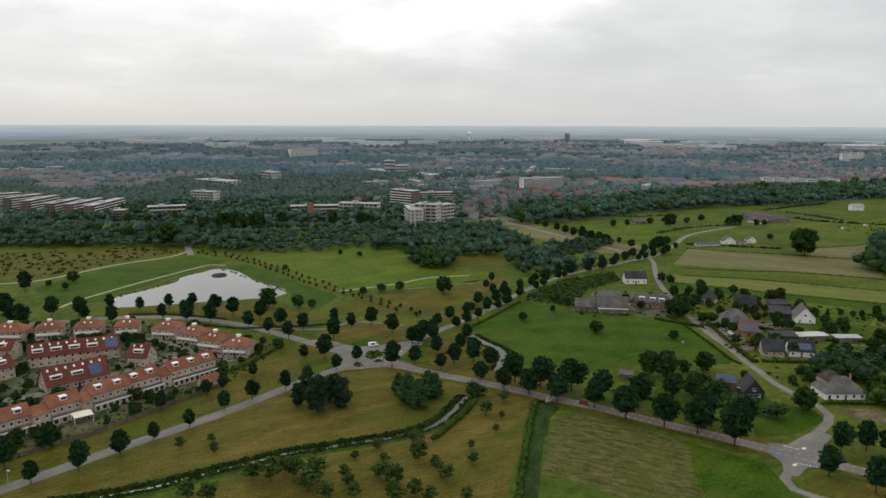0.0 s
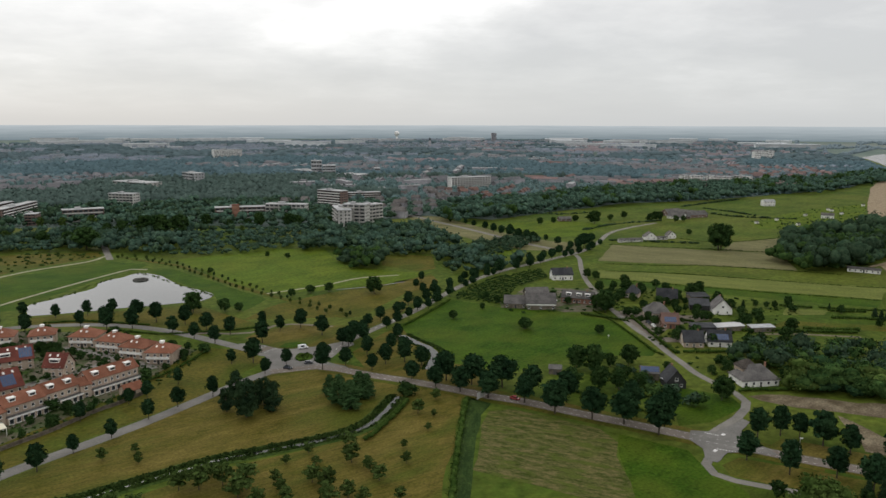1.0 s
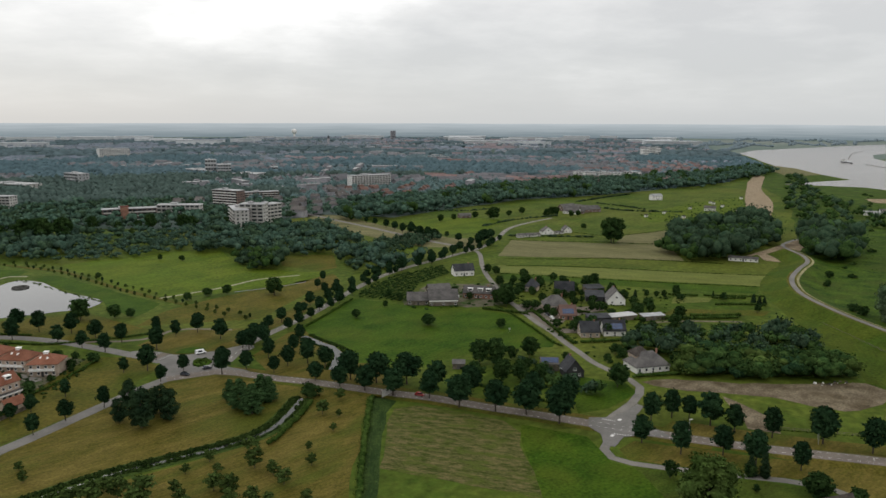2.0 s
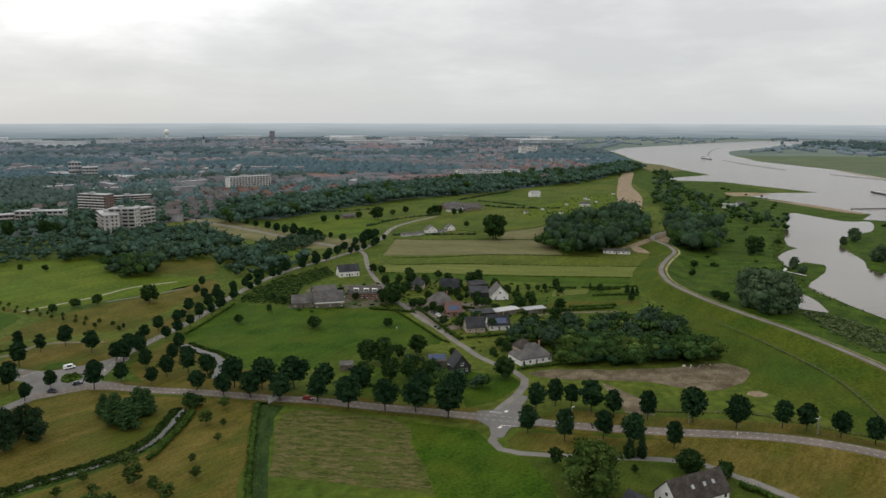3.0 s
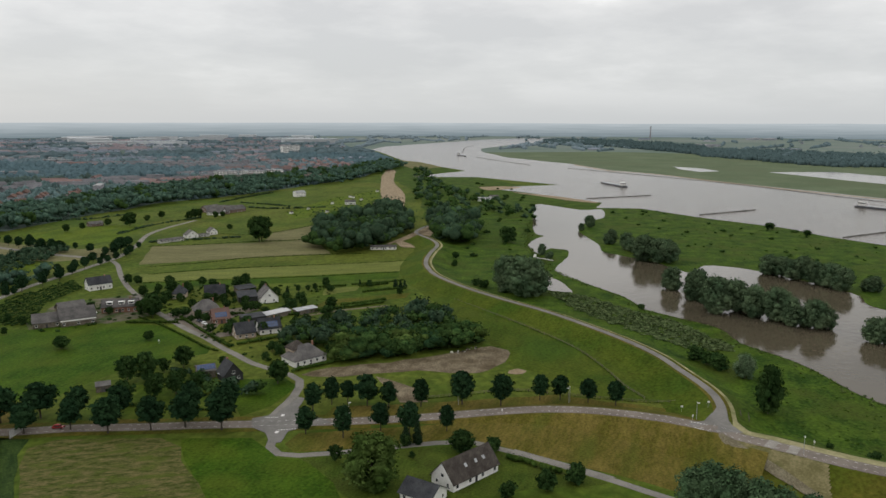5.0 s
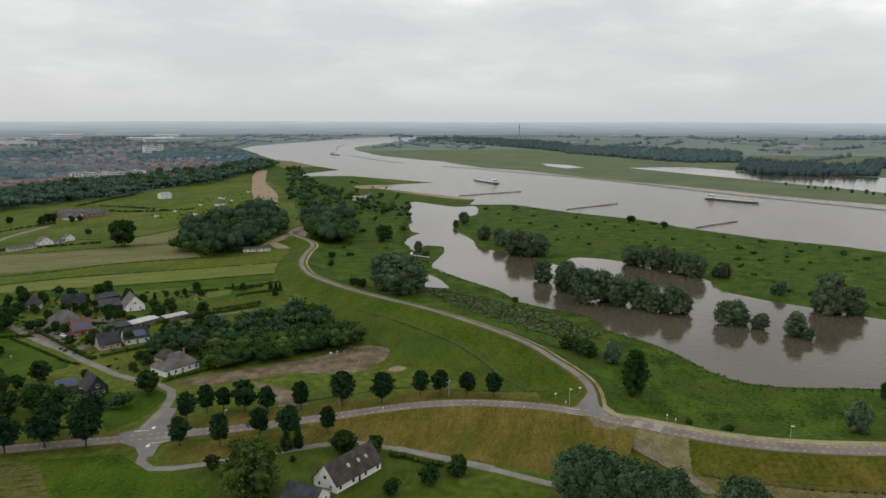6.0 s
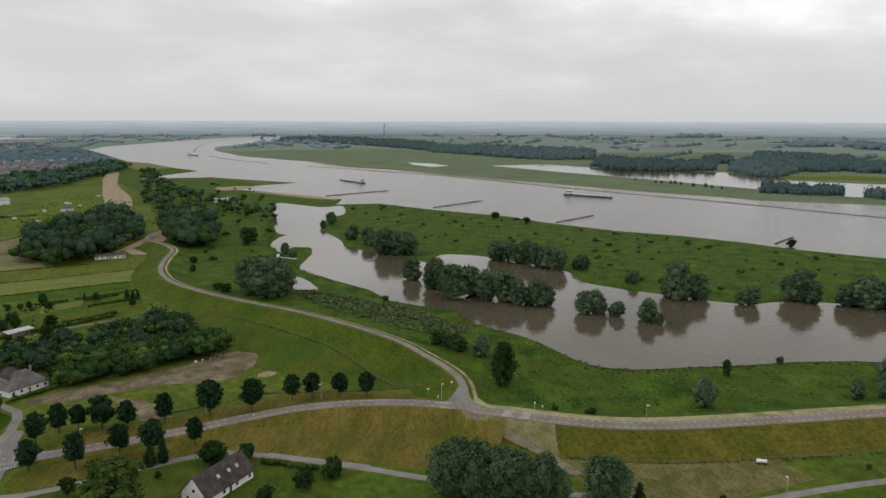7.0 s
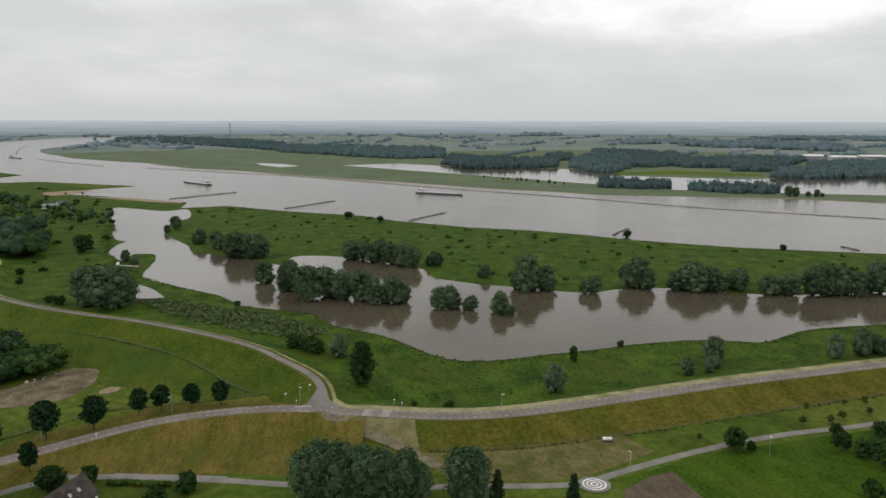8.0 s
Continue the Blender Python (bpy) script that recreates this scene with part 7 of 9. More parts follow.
def house(row, wall, roof, label, hip=0.0, ribbon=3.2, levels=(1.5,), gable=True, name="house", chim=True, dormers=(), group="", gap=3.2, over=0.45, sides=("front", "back")):
    x, y, turn, L, W, eaves, ridge = row
    ob = thing(name, pose(x, y, 0, 0, 0, turn), label, "house", group)
    part("wall", wall_mesh(L, W, eaves, ridge, not hip), M[wall], ob)
    part("roof", roof_mesh(L, W, eaves, ridge, hip, over), M[roof], ob)
    windows_on(ob, L, W, levels, gap=gap, sides=sides)
    if gable and not hip:
        gable_windows(ob, L, [1.5] if eaves < 4 else list(levels), spread=(-W / 4, W / 4))
        if ridge - eaves > 3:
            gable_windows(ob, L, [eaves + 1.1], 1.3, 1.2)
    part("door", boxes((-0.5, 0.5, -W / 2 - 0.06, -W / 2 + 0.02, 0, 2.1)), M["black"], ob)
    if chim:
        chimney(ob, L * 0.28, 0, ridge, M["brick_red"])
    for px, side in dormers:
        dormer(ob, px, side, W, eaves, ridge, M["trim"], ribbon)
    return ob


# the estate: hipped villas, long terraces, and the stepped front row
for i, r in enumerate(VILLAS):
    ob = house(r, "brick", "tile_orange", "pale brick villa with a hipped orange tile roof", hip=r[4] / 2, levels=(1.5, 4.3), name="villa", chim=False, group="villas of the estate", gap=2.6)
    L, W, top = r[3], r[4], r[6]
    skylight(ob, -1.6, W, r[5], r[6], 0.55)
    skylight(ob, 1.4, W, r[5], r[6], 0.5)
    part("lantern", boxes((-0.9, 0.9, -0.8, 0.8, top - 0.3, top + 0.7), (-1.1, 1.1, -1, 1, top + 0.7, top + 0.85)), M["trim"], ob, "white roof lantern")
    part("balcony", boxes((-L * 0.42, L * 0.42, -W / 2 - 1.3, -W / 2, 2.75, 2.95), (-L * 0.42, L * 0.42, -W / 2 - 1.3, -W / 2 - 1.22, 2.95, 3.85)), M["trim"], ob, "white balcony")
for i, r in enumerate(TERRACES):
    k = max(1, int(r[3] / 7))
    ob = house(r, "brick", "tile_red", "terrace with a steep dark red tile roof and white dormers", levels=(1.5,) if r[5] < 4 else (1.5, 4.0), name="terrace", group="terraces of the estate", ribbon=4.6,
               dormers=[(-r[3] / 2 + (j + 0.5) * r[3] / k, -1) for j in range(k if i not in (1, 3) else k - 1)], gap=3.0)
    for j in range(int(r[3] / 3.5)):
        skylight(ob, -r[3] / 2 + 1.8 + j * 3.5, r[4], r[5], r[6], 0.78)
    if i in (1, 3):
        panels(ob, r[3] * 0.30, -1, r[4], r[5], r[6], 5, 3)
for i, r in enumerate(FRONT_ROW):
    r = (*r[:4], 8.6, 6.3, 9.4)
    k = max(1, int(r[3] / 7))
    ob = house(r, "brick", "tile_orange", "tall pale brick row house with an orange tile roof", levels=(4.4,), name="row_house", group="front row of the estate",
               ribbon=2.5, dormers=[(-r[3] / 2 + (j + 0.5) * r[3] / k, -1) for j in range(k)], gap=2.5)
    L, W = r[3], r[4]
    ext = part("garden_room", boxes((-L / 2, L / 2, -W / 2 - 2.4, -W / 2, -0.1, 2.6)), M["brick"], ob, "pale brick ground-floor extension")
    part("flat_roof", boxes((-L / 2 - 0.1, L / 2 + 0.1, -W / 2 - 2.6, -W / 2, 2.6, 2.8)), M["tile_grey"], ext, "grey flat roof")
    part("fascia", boxes((-L / 2 - 0.12, L / 2 + 0.12, -W / 2 - 2.75, -W / 2 - 2.6, 2.35, 2.88)), M["trim"], ext, "white fascia board")
    for j in range(max(2, int(L / 2.4))):
        window(ext, pose(-L / 2 + 1.2 + j * (L - 2.4) / max(1, int(L / 2.4) - 1), -W / 2 - 2.42, 1.2), 1.7, 2.0)
    if i == 0:
        panels(ob, -L * 0.2, -1, W, r[5], r[6], 5, 2)
for r in FRONT_LINKS:
    house(r, "brick", "tile_orange", "low pale brick link between row houses", levels=(1.5, 4.0), name="row_house", group="front row of the estate", chim=False)

# the hamlet
for i, r in enumerate(BARNS):
    ob = house(r, "wood", "tile_grey", "grey-roofed farm barn with weathered timber walls", levels=(1.6,), name="barn", chim=False, gap=5, gable=i == 2)
    if i == 1:
        part("fascia", boxes((-r[3] * 0.5, r[3] * 0.5, -r[4] / 2 - 0.7, -r[4] / 2 - 0.55, r[5] - 1.1, r[5] - 0.4)), M["trim"], ob, "long white fascia board")
looks = (("white", "tile_dark", "white house with a dark tile roof and skylights"), ("brick_red", "tile_grey", "long low brick house with a grey roof and dormers"), ("brick", "tile_dark", "small house with a dark pyramid roof"),
         ("brick", "tile_grey", "bungalow with a broad grey-brown roof"), ("brick", "tile_dark", "dark-roofed bungalow behind the lane"), ("brick_red", "town_red", "red brick house with a dull red roof and solar panels"),
         ("brick", "tile_dark", "low house with a dark slate roof"), ("white", "tile_dark", "low house with a dark roof full of solar panels"))
for i, (r, (w, f, label)) in enumerate(zip(HAMLET, looks)):
    ob = house(r, w, f, label, hip=r[4] / 2.2 if i in (2, 3) else 0, levels=(1.5,), group="houses of the hamlet", dormers=[(-r[3] * 0.28, -1), (r[3] * 0.05, -1), (r[3] * 0.32, -1)] if i == 1 else ())
    if i in (5, 7):
        panels(ob, 0, -1, r[4], r[5], r[6], int(r[3] / 1.3), 2)
for r in DARK_HOUSE:
    turned = (r[0], r[1], r[2] + 90, r[4], r[3] + 1, r[5], r[6])
    ob = house(turned, "black", "tile_dark", "black timber cottage with a steep roof and white windows", levels=(1.5,), sides=("front",))
for r in SOLAR_SHED:
    ob = house(r, "wood", "tile_grey", "timber garden house with a roof of solar panels", levels=(), gable=False, chim=False, name="garden_house")
    panels(ob, 0, -1, r[4], r[5], r[6], 7, 2)
for r in WHITE_GABLE:
    turned = (r[0], r[1], r[2] + 90, r[4], r[3] + 1.5, r[5], r[6])
    house(turned, "white", "tile_grey", "white gabled house with a grey tile roof and black windows", levels=(1.5,), over=0.6)
for i, r in enumerate(SHEDS):
    x, y, turn, L, W, e, t = r
    ob = thing("shed", pose(x, y, 0, 0, 0, turn), ("small shed with a grey roof", "long low shed with a dark blue-grey roof", "long low shed with a pale roof")[min(i, 2)], "shed")
    part("wall", boxes((-L / 2, L / 2, -W / 2, W / 2, -0.05, e)), M["wood" if i % 2 == 0 else "black"], ob)
    bm = boxes((-L / 2 - 0.3, L / 2 + 0.3, -W / 2 - 0.3, W / 2 + 0.3, e, e + 0.25))
    for v in bm.verts:
        if v.co.y > 0:
            v.co.z += t - e
    part("roof", bm, M[("tile_grey", "tile_dark", "pale_roof", "tile_dark", "tile_dark", "zinc", "zinc")[i]], ob)
    part("door", boxes((-0.8, 0.8, -W / 2 - 0.05, -W / 2 + 0.01, 0, 2.0)), M["tile_grey"], ob)
for r in BIG_GREY:
    r = (*r[:3], 16.5, 11.5, 3.0, 8.0)
    ob = house(r, "white", "tile_grey", "large white house with a broad hipped grey roof", hip=5.5, levels=(1.5,))
    part("upper_roof", roof_mesh(7, 7, r[6] - 1.2, r[6] + 1.6, 2.5), M["thatch"], ob, "weathered upper roof").matrix_basis = pose(-2.5, 2.5, 0)
    part("upper_wall", boxes((-6, 1, -1, 6, r[6] - 3.5, r[6] - 1.2)), M["brick"], ob)
for i, r in enumerate(FAR_WHITE):
    rr = (r[0], r[1], r[2] + 90, r[4], r[3], r[5], r[6]) if i < 2 else r
    house(rr, "white" if i in (0, 1, 3, 5) else "concrete", "tile_grey" if i != 5 else "pale_roof", "white farmhouse far out in the fields" if i < 2 else "pale outlying farm building", levels=(1.5,) if r[5] < 5 else (1.5, 4.5), chim=i < 2)
for i, r in enumerate(FARM_SHEDS):
    house(r, "brown_brick", "tile_grey", "grey-roofed outlying farm building", levels=(1.5,), chim=False, gap=5, name="farm_building", group="outlying farm")
for r in THATCHED:
    r = (r[0] + 1.8, r[1] + 1.5, r[2], 20.0, 9.5, 2.8, 8.0)
    ob = house(r, "white", "thatch", "white farmhouse with a long weathered thatched roof", chim=False, levels=(1.4,), over=0.5, gap=5)
    for px in (-2.5, 2.0, 5.5):
        sl = (r[6] - r[5]) / (r[4] / 2)
        sky = part("skylight", boxes((-0.5, 0.5, -0.6, 0.6, 0, 0.12)), M["zinc"], ob)
        sky.matrix_basis = pose(px, -r[4] * 0.26, r[5] + r[4] * 0.24 * sl + 0.25, math.degrees(math.atan(sl)))
for r in MODERN:
    r = (*r[:5], 2.8, 5.6)
    ob = house(r, "white", "tile_dark", "modern white house with a dark roof and white gable trim", chim=False, levels=(1.5,), over=0.6)
for i, r in enumerate(DIKE_FARM):
    house(r, "white", "tile_grey" if i != 3 else "pale_roof", "white building beside the dike", levels=(1.4,), chim=i == 1)


# ---- the town ----
def flat(row, wall, label, storeys, name="apartment_block", bands="trim", group="", balcony=True):
    """A flat-roofed block: walls, roof edge, and on each long face a window band and a balcony or sill band a storey."""
    x, y, turn, L, W, top, _ = row
    ob = thing(name, pose(x, y, 0, 0, 0, turn), label, "building", group)
    part("wall", boxes((-L / 2, L / 2, -W / 2, W / 2, -0.5, top)), M[wall], ob)
    part("roof", boxes((-L / 2 - 0.5, L / 2 + 0.5, -W / 2 - 0.5, W / 2 + 0.5, top, top + 0.5), (-L * 0.2, -L * 0.05, -W * 0.2, W * 0.2, top + 0.5, top + 2.6)), M["pale_roof"], ob)
    h = top / storeys
    bays = max(3, int(L / 5))
    for k in range(storeys):
        z = k * h
        for side in (-1, 1):
            y0 = side * W / 2
            spec = []
            for i in range(bays):
                a = -L / 2 + (i + 0.12) * L / bays
                spec.append((a, a + 0.76 * L / bays, y0 - 0.12, y0 + 0.12, z + 0.38 * h, z + 0.86 * h))
            part("window", boxes(*spec), M["glass"], ob)["kind"] = "stuff"
            if balcony:
                part("balcony", boxes((-L * 0.47, L * 0.47, min(y0, y0 + side * 1.3), max(y0, y0 + side * 1.3), z + 0.02 * h, z + 0.06 * h), (-L * 0.47, L * 0.47, y0 + side * 1.2 - 0.06, y0 + side * 1.2 + 0.06, z + 0.06 * h, z + 0.34 * h)), M[bands], ob)
        for side in (-1, 1):
            part("window", boxes(*[(side * L / 2 - 0.1, side * L / 2 + 0.1, W * u - 0.8, W * u + 0.8, z + 0.4 * h, z + 0.85 * h) for u in (-0.28, 0.05, 0.3)]), M["glass"], ob)["kind"] = "stuff"
    return ob


flat_looks = (("brown_brick", "brick gallery block with white balconies", 6, "trim"), ("concrete", "office wing with long glass bands", 6, "concrete"), ("concrete", "pale concrete office block", 7, "concrete"), ("concrete", "office wing with a white roof edge", 6, "concrete"),
              ("white", "long white block with rows of windows", 6, "concrete"), ("concrete", "grey concrete apartment block in the town", 5, "concrete"), ("brown_brick", "brown apartment row with pale bands", 3, "concrete"), ("white", "tall white hospital block over trees", 8, "white"),
              ("brown_brick", "low school with pale bands", 3, "concrete"), ("concrete", "low school wing with a red end", 3, "concrete"), ("brown_brick", "square red brick block of flats", 4, "brown_brick"), ("brown_brick", "row of flats with pale bands", 3, "concrete"))
for r, (w, label, n, b) in zip(FLATS, flat_looks):
    flat(r, w, label, n, bands=b)
for r in SLAB_FLATS:
    flat(r, "brown_brick", "long brick slab of flats with white roof edges", 5, group="slab flats")
for r in WHITE_BLOCKS:
    flat(r, "white", "white apartment block with dark windows", 5, group="white blocks", balcony=False)
for i, r in enumerate(FACTORY):
    flat(r, "pale_roof" if i != 5 else "concrete", "pale industrial building in the town", 4 if r[5] > 15 else 2, "factory", balcony=False)

# the red end and stair tower of the school
ob = thing("stair_tower", pose(FLATS[8][0] - 3, FLATS[8][1] - 12, 0, 0, 0, 12), "red brick stair tower of the school", "building")
part("wall", boxes((-4, 4, -4, 4, 0, 16)), M["brick_red"], ob)
part("roof", boxes((-4.3, 4.3, -4.3, 4.3, 16, 16.4)), M["tile_red"], ob)

(tx, ty), (bx, by), (mx, my), (sx, sy) = TOWERS
ob = flat((tx, ty, 0, 26, 22, 48, 48), "far_wall", "tall grey tower block on the horizon", 12, "tower_block", balcony=False)
ob = thing("water_tower", pose(bx, by, 0), "white ball-shaped water tower on the horizon", "tower")
part("shaft", tube([(0, 0, 0), (0, 0, 26)], 5, 4, 14), M["white"], ob)
bm = bmesh.new()
bmesh.ops.create_uvsphere(bm, u_segments=24, v_segments=14, radius=15, matrix=Matrix.Translation((0, 0, 38)))
part("tank", bm, M["white"], ob, "white ball tank")
ob = thing("chimney_stack", pose(mx, my, 0), "slim factory chimney on the horizon", "chimney")
part("shaft", tube([(0, 0, 0), (0, 0, 70)], 4.5, 3.0, 12), M["far_wall"], ob)
ob = thing("church", pose(tx - 420, ty - 900, 0), "grey church tower over the roofs", "church")
part("tower", boxes((-5, 5, -5, 5, 0, 30)), M["far_wall"], ob)
bm = bmesh.new()
bmesh.ops.create_cone(bm, cap_ends=True, segments=4, radius1=7, radius2=0.1, depth=16, matrix=Matrix.Translation((0, 0, 38)) @ pose(0, 0, 0, 0, 0, 45))
part("spire", bm, M["tile_dark"], ob)

TOWN_POLY = [tuple(p) for p in TOWN]


def rows_of_houses(name, places, size, roof, label, seed, flat_share=0.15, wall="far_wall"):
    """Rows of gabled houses, walls and roofs each in one piece: a quarter that nobody could count."""
    rng = random.Random(seed)
    wv, wf, rv, rf = [], [], [], []
    for x, y, *given in places:
        L, W, e, t = rng.uniform(0.8, 2.2) * size, rng.uniform(0.7, 1.0) * size * 0.7, rng.uniform(4.5, 6.5), rng.uniform(2.5, 4)
        a = radians(rng.choice((20, 110, 65, 155)) + rng.uniform(-8, 8))
        if given:   # one row of a street: its direction and length
            a, L, W = radians(given[0]), given[1], rng.uniform(8.5, 10.5)
        if rng.random() < flat_share:
            e, t = rng.uniform(6, 11), 0.3
        c, s = math.cos(a), math.sin(a)
        for i in range(1 + int(L > 1.6 * size and not given)):
            b = len(wv)
            for z in (-0.5, e):
                for u, v in ((-L / 2, -W / 2), (L / 2, -W / 2), (L / 2, W / 2), (-L / 2, W / 2)):
                    wv.append((x + u * c - v * s, y + u * s + v * c, z))
            for u in (-L / 2, L / 2):
                wv.append((x + u * c, y + u * s, e + t))
            wf += [(b, b + 1, b + 5, b + 4), (b + 2, b + 3, b + 7, b + 6), (b + 1, b + 2, b + 6, b + 9, b + 5), (b + 3, b, b + 4, b + 8, b + 7)]
            b = len(rv)
            o = 0.5
            for u in (-L / 2 - o, L / 2 + o):
                for v, z in ((-W / 2 - o, e - 0.2), (0, e + t + 0.3), (W / 2 + o, e - 0.2)):
                    rv.append((x + u * c - v * s, y + u * s + v * c, z))
            rf += [(b, b + 3, b + 4, b + 1), (b + 1, b + 4, b + 5, b + 2), (b, b + 1, b + 2), (b + 5, b + 4, b + 3)]
            k = rng.randrange(0, 3)
            for j in range(k):
                u = -L / 2 + (j + 0.5) * L / k
                b = len(wv)
                for z in (e + t - 0.6, e + t + 1.3):
                    for p, q in ((-0.5, -0.4), (0.5, -0.4), (0.5, 0.4), (-0.5, 0.4)):
                        wv.append((x + (u + p) * c - q * s, y + (u + p) * s + q * c, z))
                wf += [(b, b + 1, b + 5, b + 4), (b + 1, b + 2, b + 6, b + 5), (b + 2, b + 3, b + 7, b + 6), (b + 3, b, b + 4, b + 7), (b + 4, b + 5, b + 6, b + 7)]
            x, y = x + c * 0.3 * size - s * 1.5 * size, y + s * 0.3 * size + c * 1.5 * size
    tagged(link(name + "_walls", mesh_of(name, wv, wf), M[wall]), label + ", walls", "houses", kind="stuff")
    tagged(link(name + "_roofs", mesh_of(name, rv, rf), M[roof]), label + ", roofs", "houses", kind="stuff")


def ring_of(places, a, b, share=1.0, seed=0):
    rng = random.Random(seed)
    return [p for p in places if a <= math.hypot(*p) < b and rng.random() < share]


def town_quarters(seed, pitch):
    """Quarters of the town, each with its streets' direction and its kind: woods, terraces, villas or larger blocks."""
    rng = random.Random(seed)
    out = []
    for x, y in scatter(TOWN_POLY, pitch, seed):
        west = x < -0.06 * y and math.hypot(x, y) > 950
        u = rng.random()
        wooded = noise.noise((x / 520, y / 230, 11)) > (-0.02 if west else 0.04)
        kind = "wood" if wooded else "terrace" if u < 0.62 and math.hypot(x, y) > 1080 else "villa" if u < 0.86 else "block"
        out.append((x, y, rng.choice((18, 40, 75, 110, 150)) + rng.uniform(-10, 10), kind))
    return out


QUARTERS = town_quarters(31, 185)
CENTRES = np.array([q[:2] for q in QUARTERS])


def quarter_of(x, y):
    return int(np.argmin((CENTRES[:, 0] - x) ** 2 + (CENTRES[:, 1] - y) ** 2))


def street_rows(seed):
    """The house rows of all quarters: x, y, direction, length, kind."""
    rng = random.Random(seed)
    out = []
    for k, (qx, qy, turn, kind) in enumerate(QUARTERS):
        if kind == "wood":
            continue
        c, s = math.cos(radians(turn)), math.sin(radians(turn))
        long, gap, deep = {"terrace": (38, 52, 33), "villa": (13, 27, 34), "block": (46, 72, 58)}[kind]
        far = math.hypot(qx, qy) > 2000
        for j in range(-5, 6):
            for i in range(-8, 9):
                u, v = i * gap + rng.uniform(-5, 5) + (j % 2) * gap * 0.4, j * deep + rng.uniform(-3, 3)
                x, y = qx + u * c - v * s, qy + u * s + v * c
                if abs(u) < 150 and rng.random() < (0.42 if far else 0.76) and inside(x, y, TOWN_POLY) and not inside(x, y, TOWN_WOOD) and quarter_of(x, y) == k:
                    out.append((x, y, turn + (90 if rng.random() < 0.12 else 0), long * rng.uniform(0.65, 1.3), kind))
    return out


patch("town_ground", TOWN_POLY, 0.05, M["town"], "streets and gardens between the town's houses", 60, 6, 91, "ground")
FLAT_SPOTS = [(r[0], r[1], r[3] * 0.6 + 14) for r in FLATS + SLAB_FLATS + WHITE_BLOCKS + FACTORY]


def near_block(x, y, margin=5.0):
    """Whether a place lies within a block's outline, with a margin."""
    for bx, by, turn, L, W, *_ in FLATS + SLAB_FLATS + WHITE_BLOCKS + FACTORY:
        c, s = math.cos(radians(turn)), math.sin(radians(turn))
        u, v = (x - bx) * c + (y - by) * s, (y - by) * c - (x - bx) * s
        if abs(u) < L / 2 + margin and abs(v) < W / 2 + margin:
            return True
    return False


ROWS_TOWN = [r for r in street_rows(41) if all(math.hypot(r[0] - x, r[1] - y) > d + 10 for x, y, d in FLAT_SPOTS)]


def pick_rows(a, b, kinds, share, seed, east=None):
    rng = random.Random(seed)
    keep = []
    for r in ROWS_TOWN:
        if a <= math.hypot(r[0], r[1]) < b and r[4] in kinds:
            red = noise.noise((r[0] / 260, r[1] / 260, 7)) > (0.05 if r[0] > 0.1 * r[1] and r[1] > 1100 else 0.32)
            if east is None or red == east:
                keep.append(r[:4])
    return keep


low = ("terrace", "villa")
rows_of_houses("town_row", pick_rows(700, 1250, low, 1, 1, False), 16, "town_roof", "brown-roofed rows of town houses", 41, 0.12)
rows_of_houses("town_row", pick_rows(700, 1250, low, 1, 2, True), 16, "town_red", "red-roofed rows of town houses", 42, 0)
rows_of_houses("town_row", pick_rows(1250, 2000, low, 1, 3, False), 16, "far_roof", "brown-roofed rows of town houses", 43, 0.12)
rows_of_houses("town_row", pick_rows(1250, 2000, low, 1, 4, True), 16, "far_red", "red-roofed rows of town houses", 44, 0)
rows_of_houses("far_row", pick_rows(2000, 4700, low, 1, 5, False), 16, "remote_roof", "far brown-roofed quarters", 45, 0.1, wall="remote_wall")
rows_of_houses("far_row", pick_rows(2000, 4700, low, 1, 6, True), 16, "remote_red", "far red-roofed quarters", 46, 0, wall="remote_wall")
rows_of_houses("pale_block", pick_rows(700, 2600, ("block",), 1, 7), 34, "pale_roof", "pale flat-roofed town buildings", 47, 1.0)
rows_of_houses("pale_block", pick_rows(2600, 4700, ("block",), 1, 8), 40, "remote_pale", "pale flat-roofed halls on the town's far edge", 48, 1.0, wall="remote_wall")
quarter = [(-60 + 520, 1300), (700, 1290), (720, 1180), (560, 1195)]
rows_of_houses("red_quarter", scatter(quarter, 26, 9), 20, "far_red", "quarter of bright red roofs", 49, 0)

# the town's trees: closed in its woods, loose between the rows
HOUSE_CELLS = collections.defaultdict(list)
for x, y, turn, L, kind in ROWS_TOWN:
    c, s = math.cos(radians(turn)), math.sin(radians(turn))
    for u in np.arange(-L / 2, L / 2 + 1, 7):
        px, py = x + u * c, y + u * s
        HOUSE_CELLS[int(px // 20), int(py // 20)].append((px, py))


def tree_spots(a, b, spacing, seed, wooded, loose, clear=9.0):
    """Places for trees in the town's woods, and loose ones between its rows, from a to b metres away."""
    rng = random.Random(seed)
    sector = [p for p in scatter(TOWN_POLY, spacing, seed) if a <= math.hypot(*p) < b]
    closed, open_ = [], []
    for x, y in sector:
        wood = QUARTERS[quarter_of(x, y)][3] == "wood"
        share = wooded if wood else loose
        if rng.random() > share or near_block(x, y):
            continue
        i, j = int(x // 20), int(y // 20)
        if all((x - p) ** 2 + (y - q) ** 2 > clear ** 2 for di in (-1, 0, 1) for dj in (-1, 0, 1) for p, q in HOUSE_CELLS.get((i + di, j + dj), ())):
            (closed if wood else open_).append((x, y))
    return closed, open_


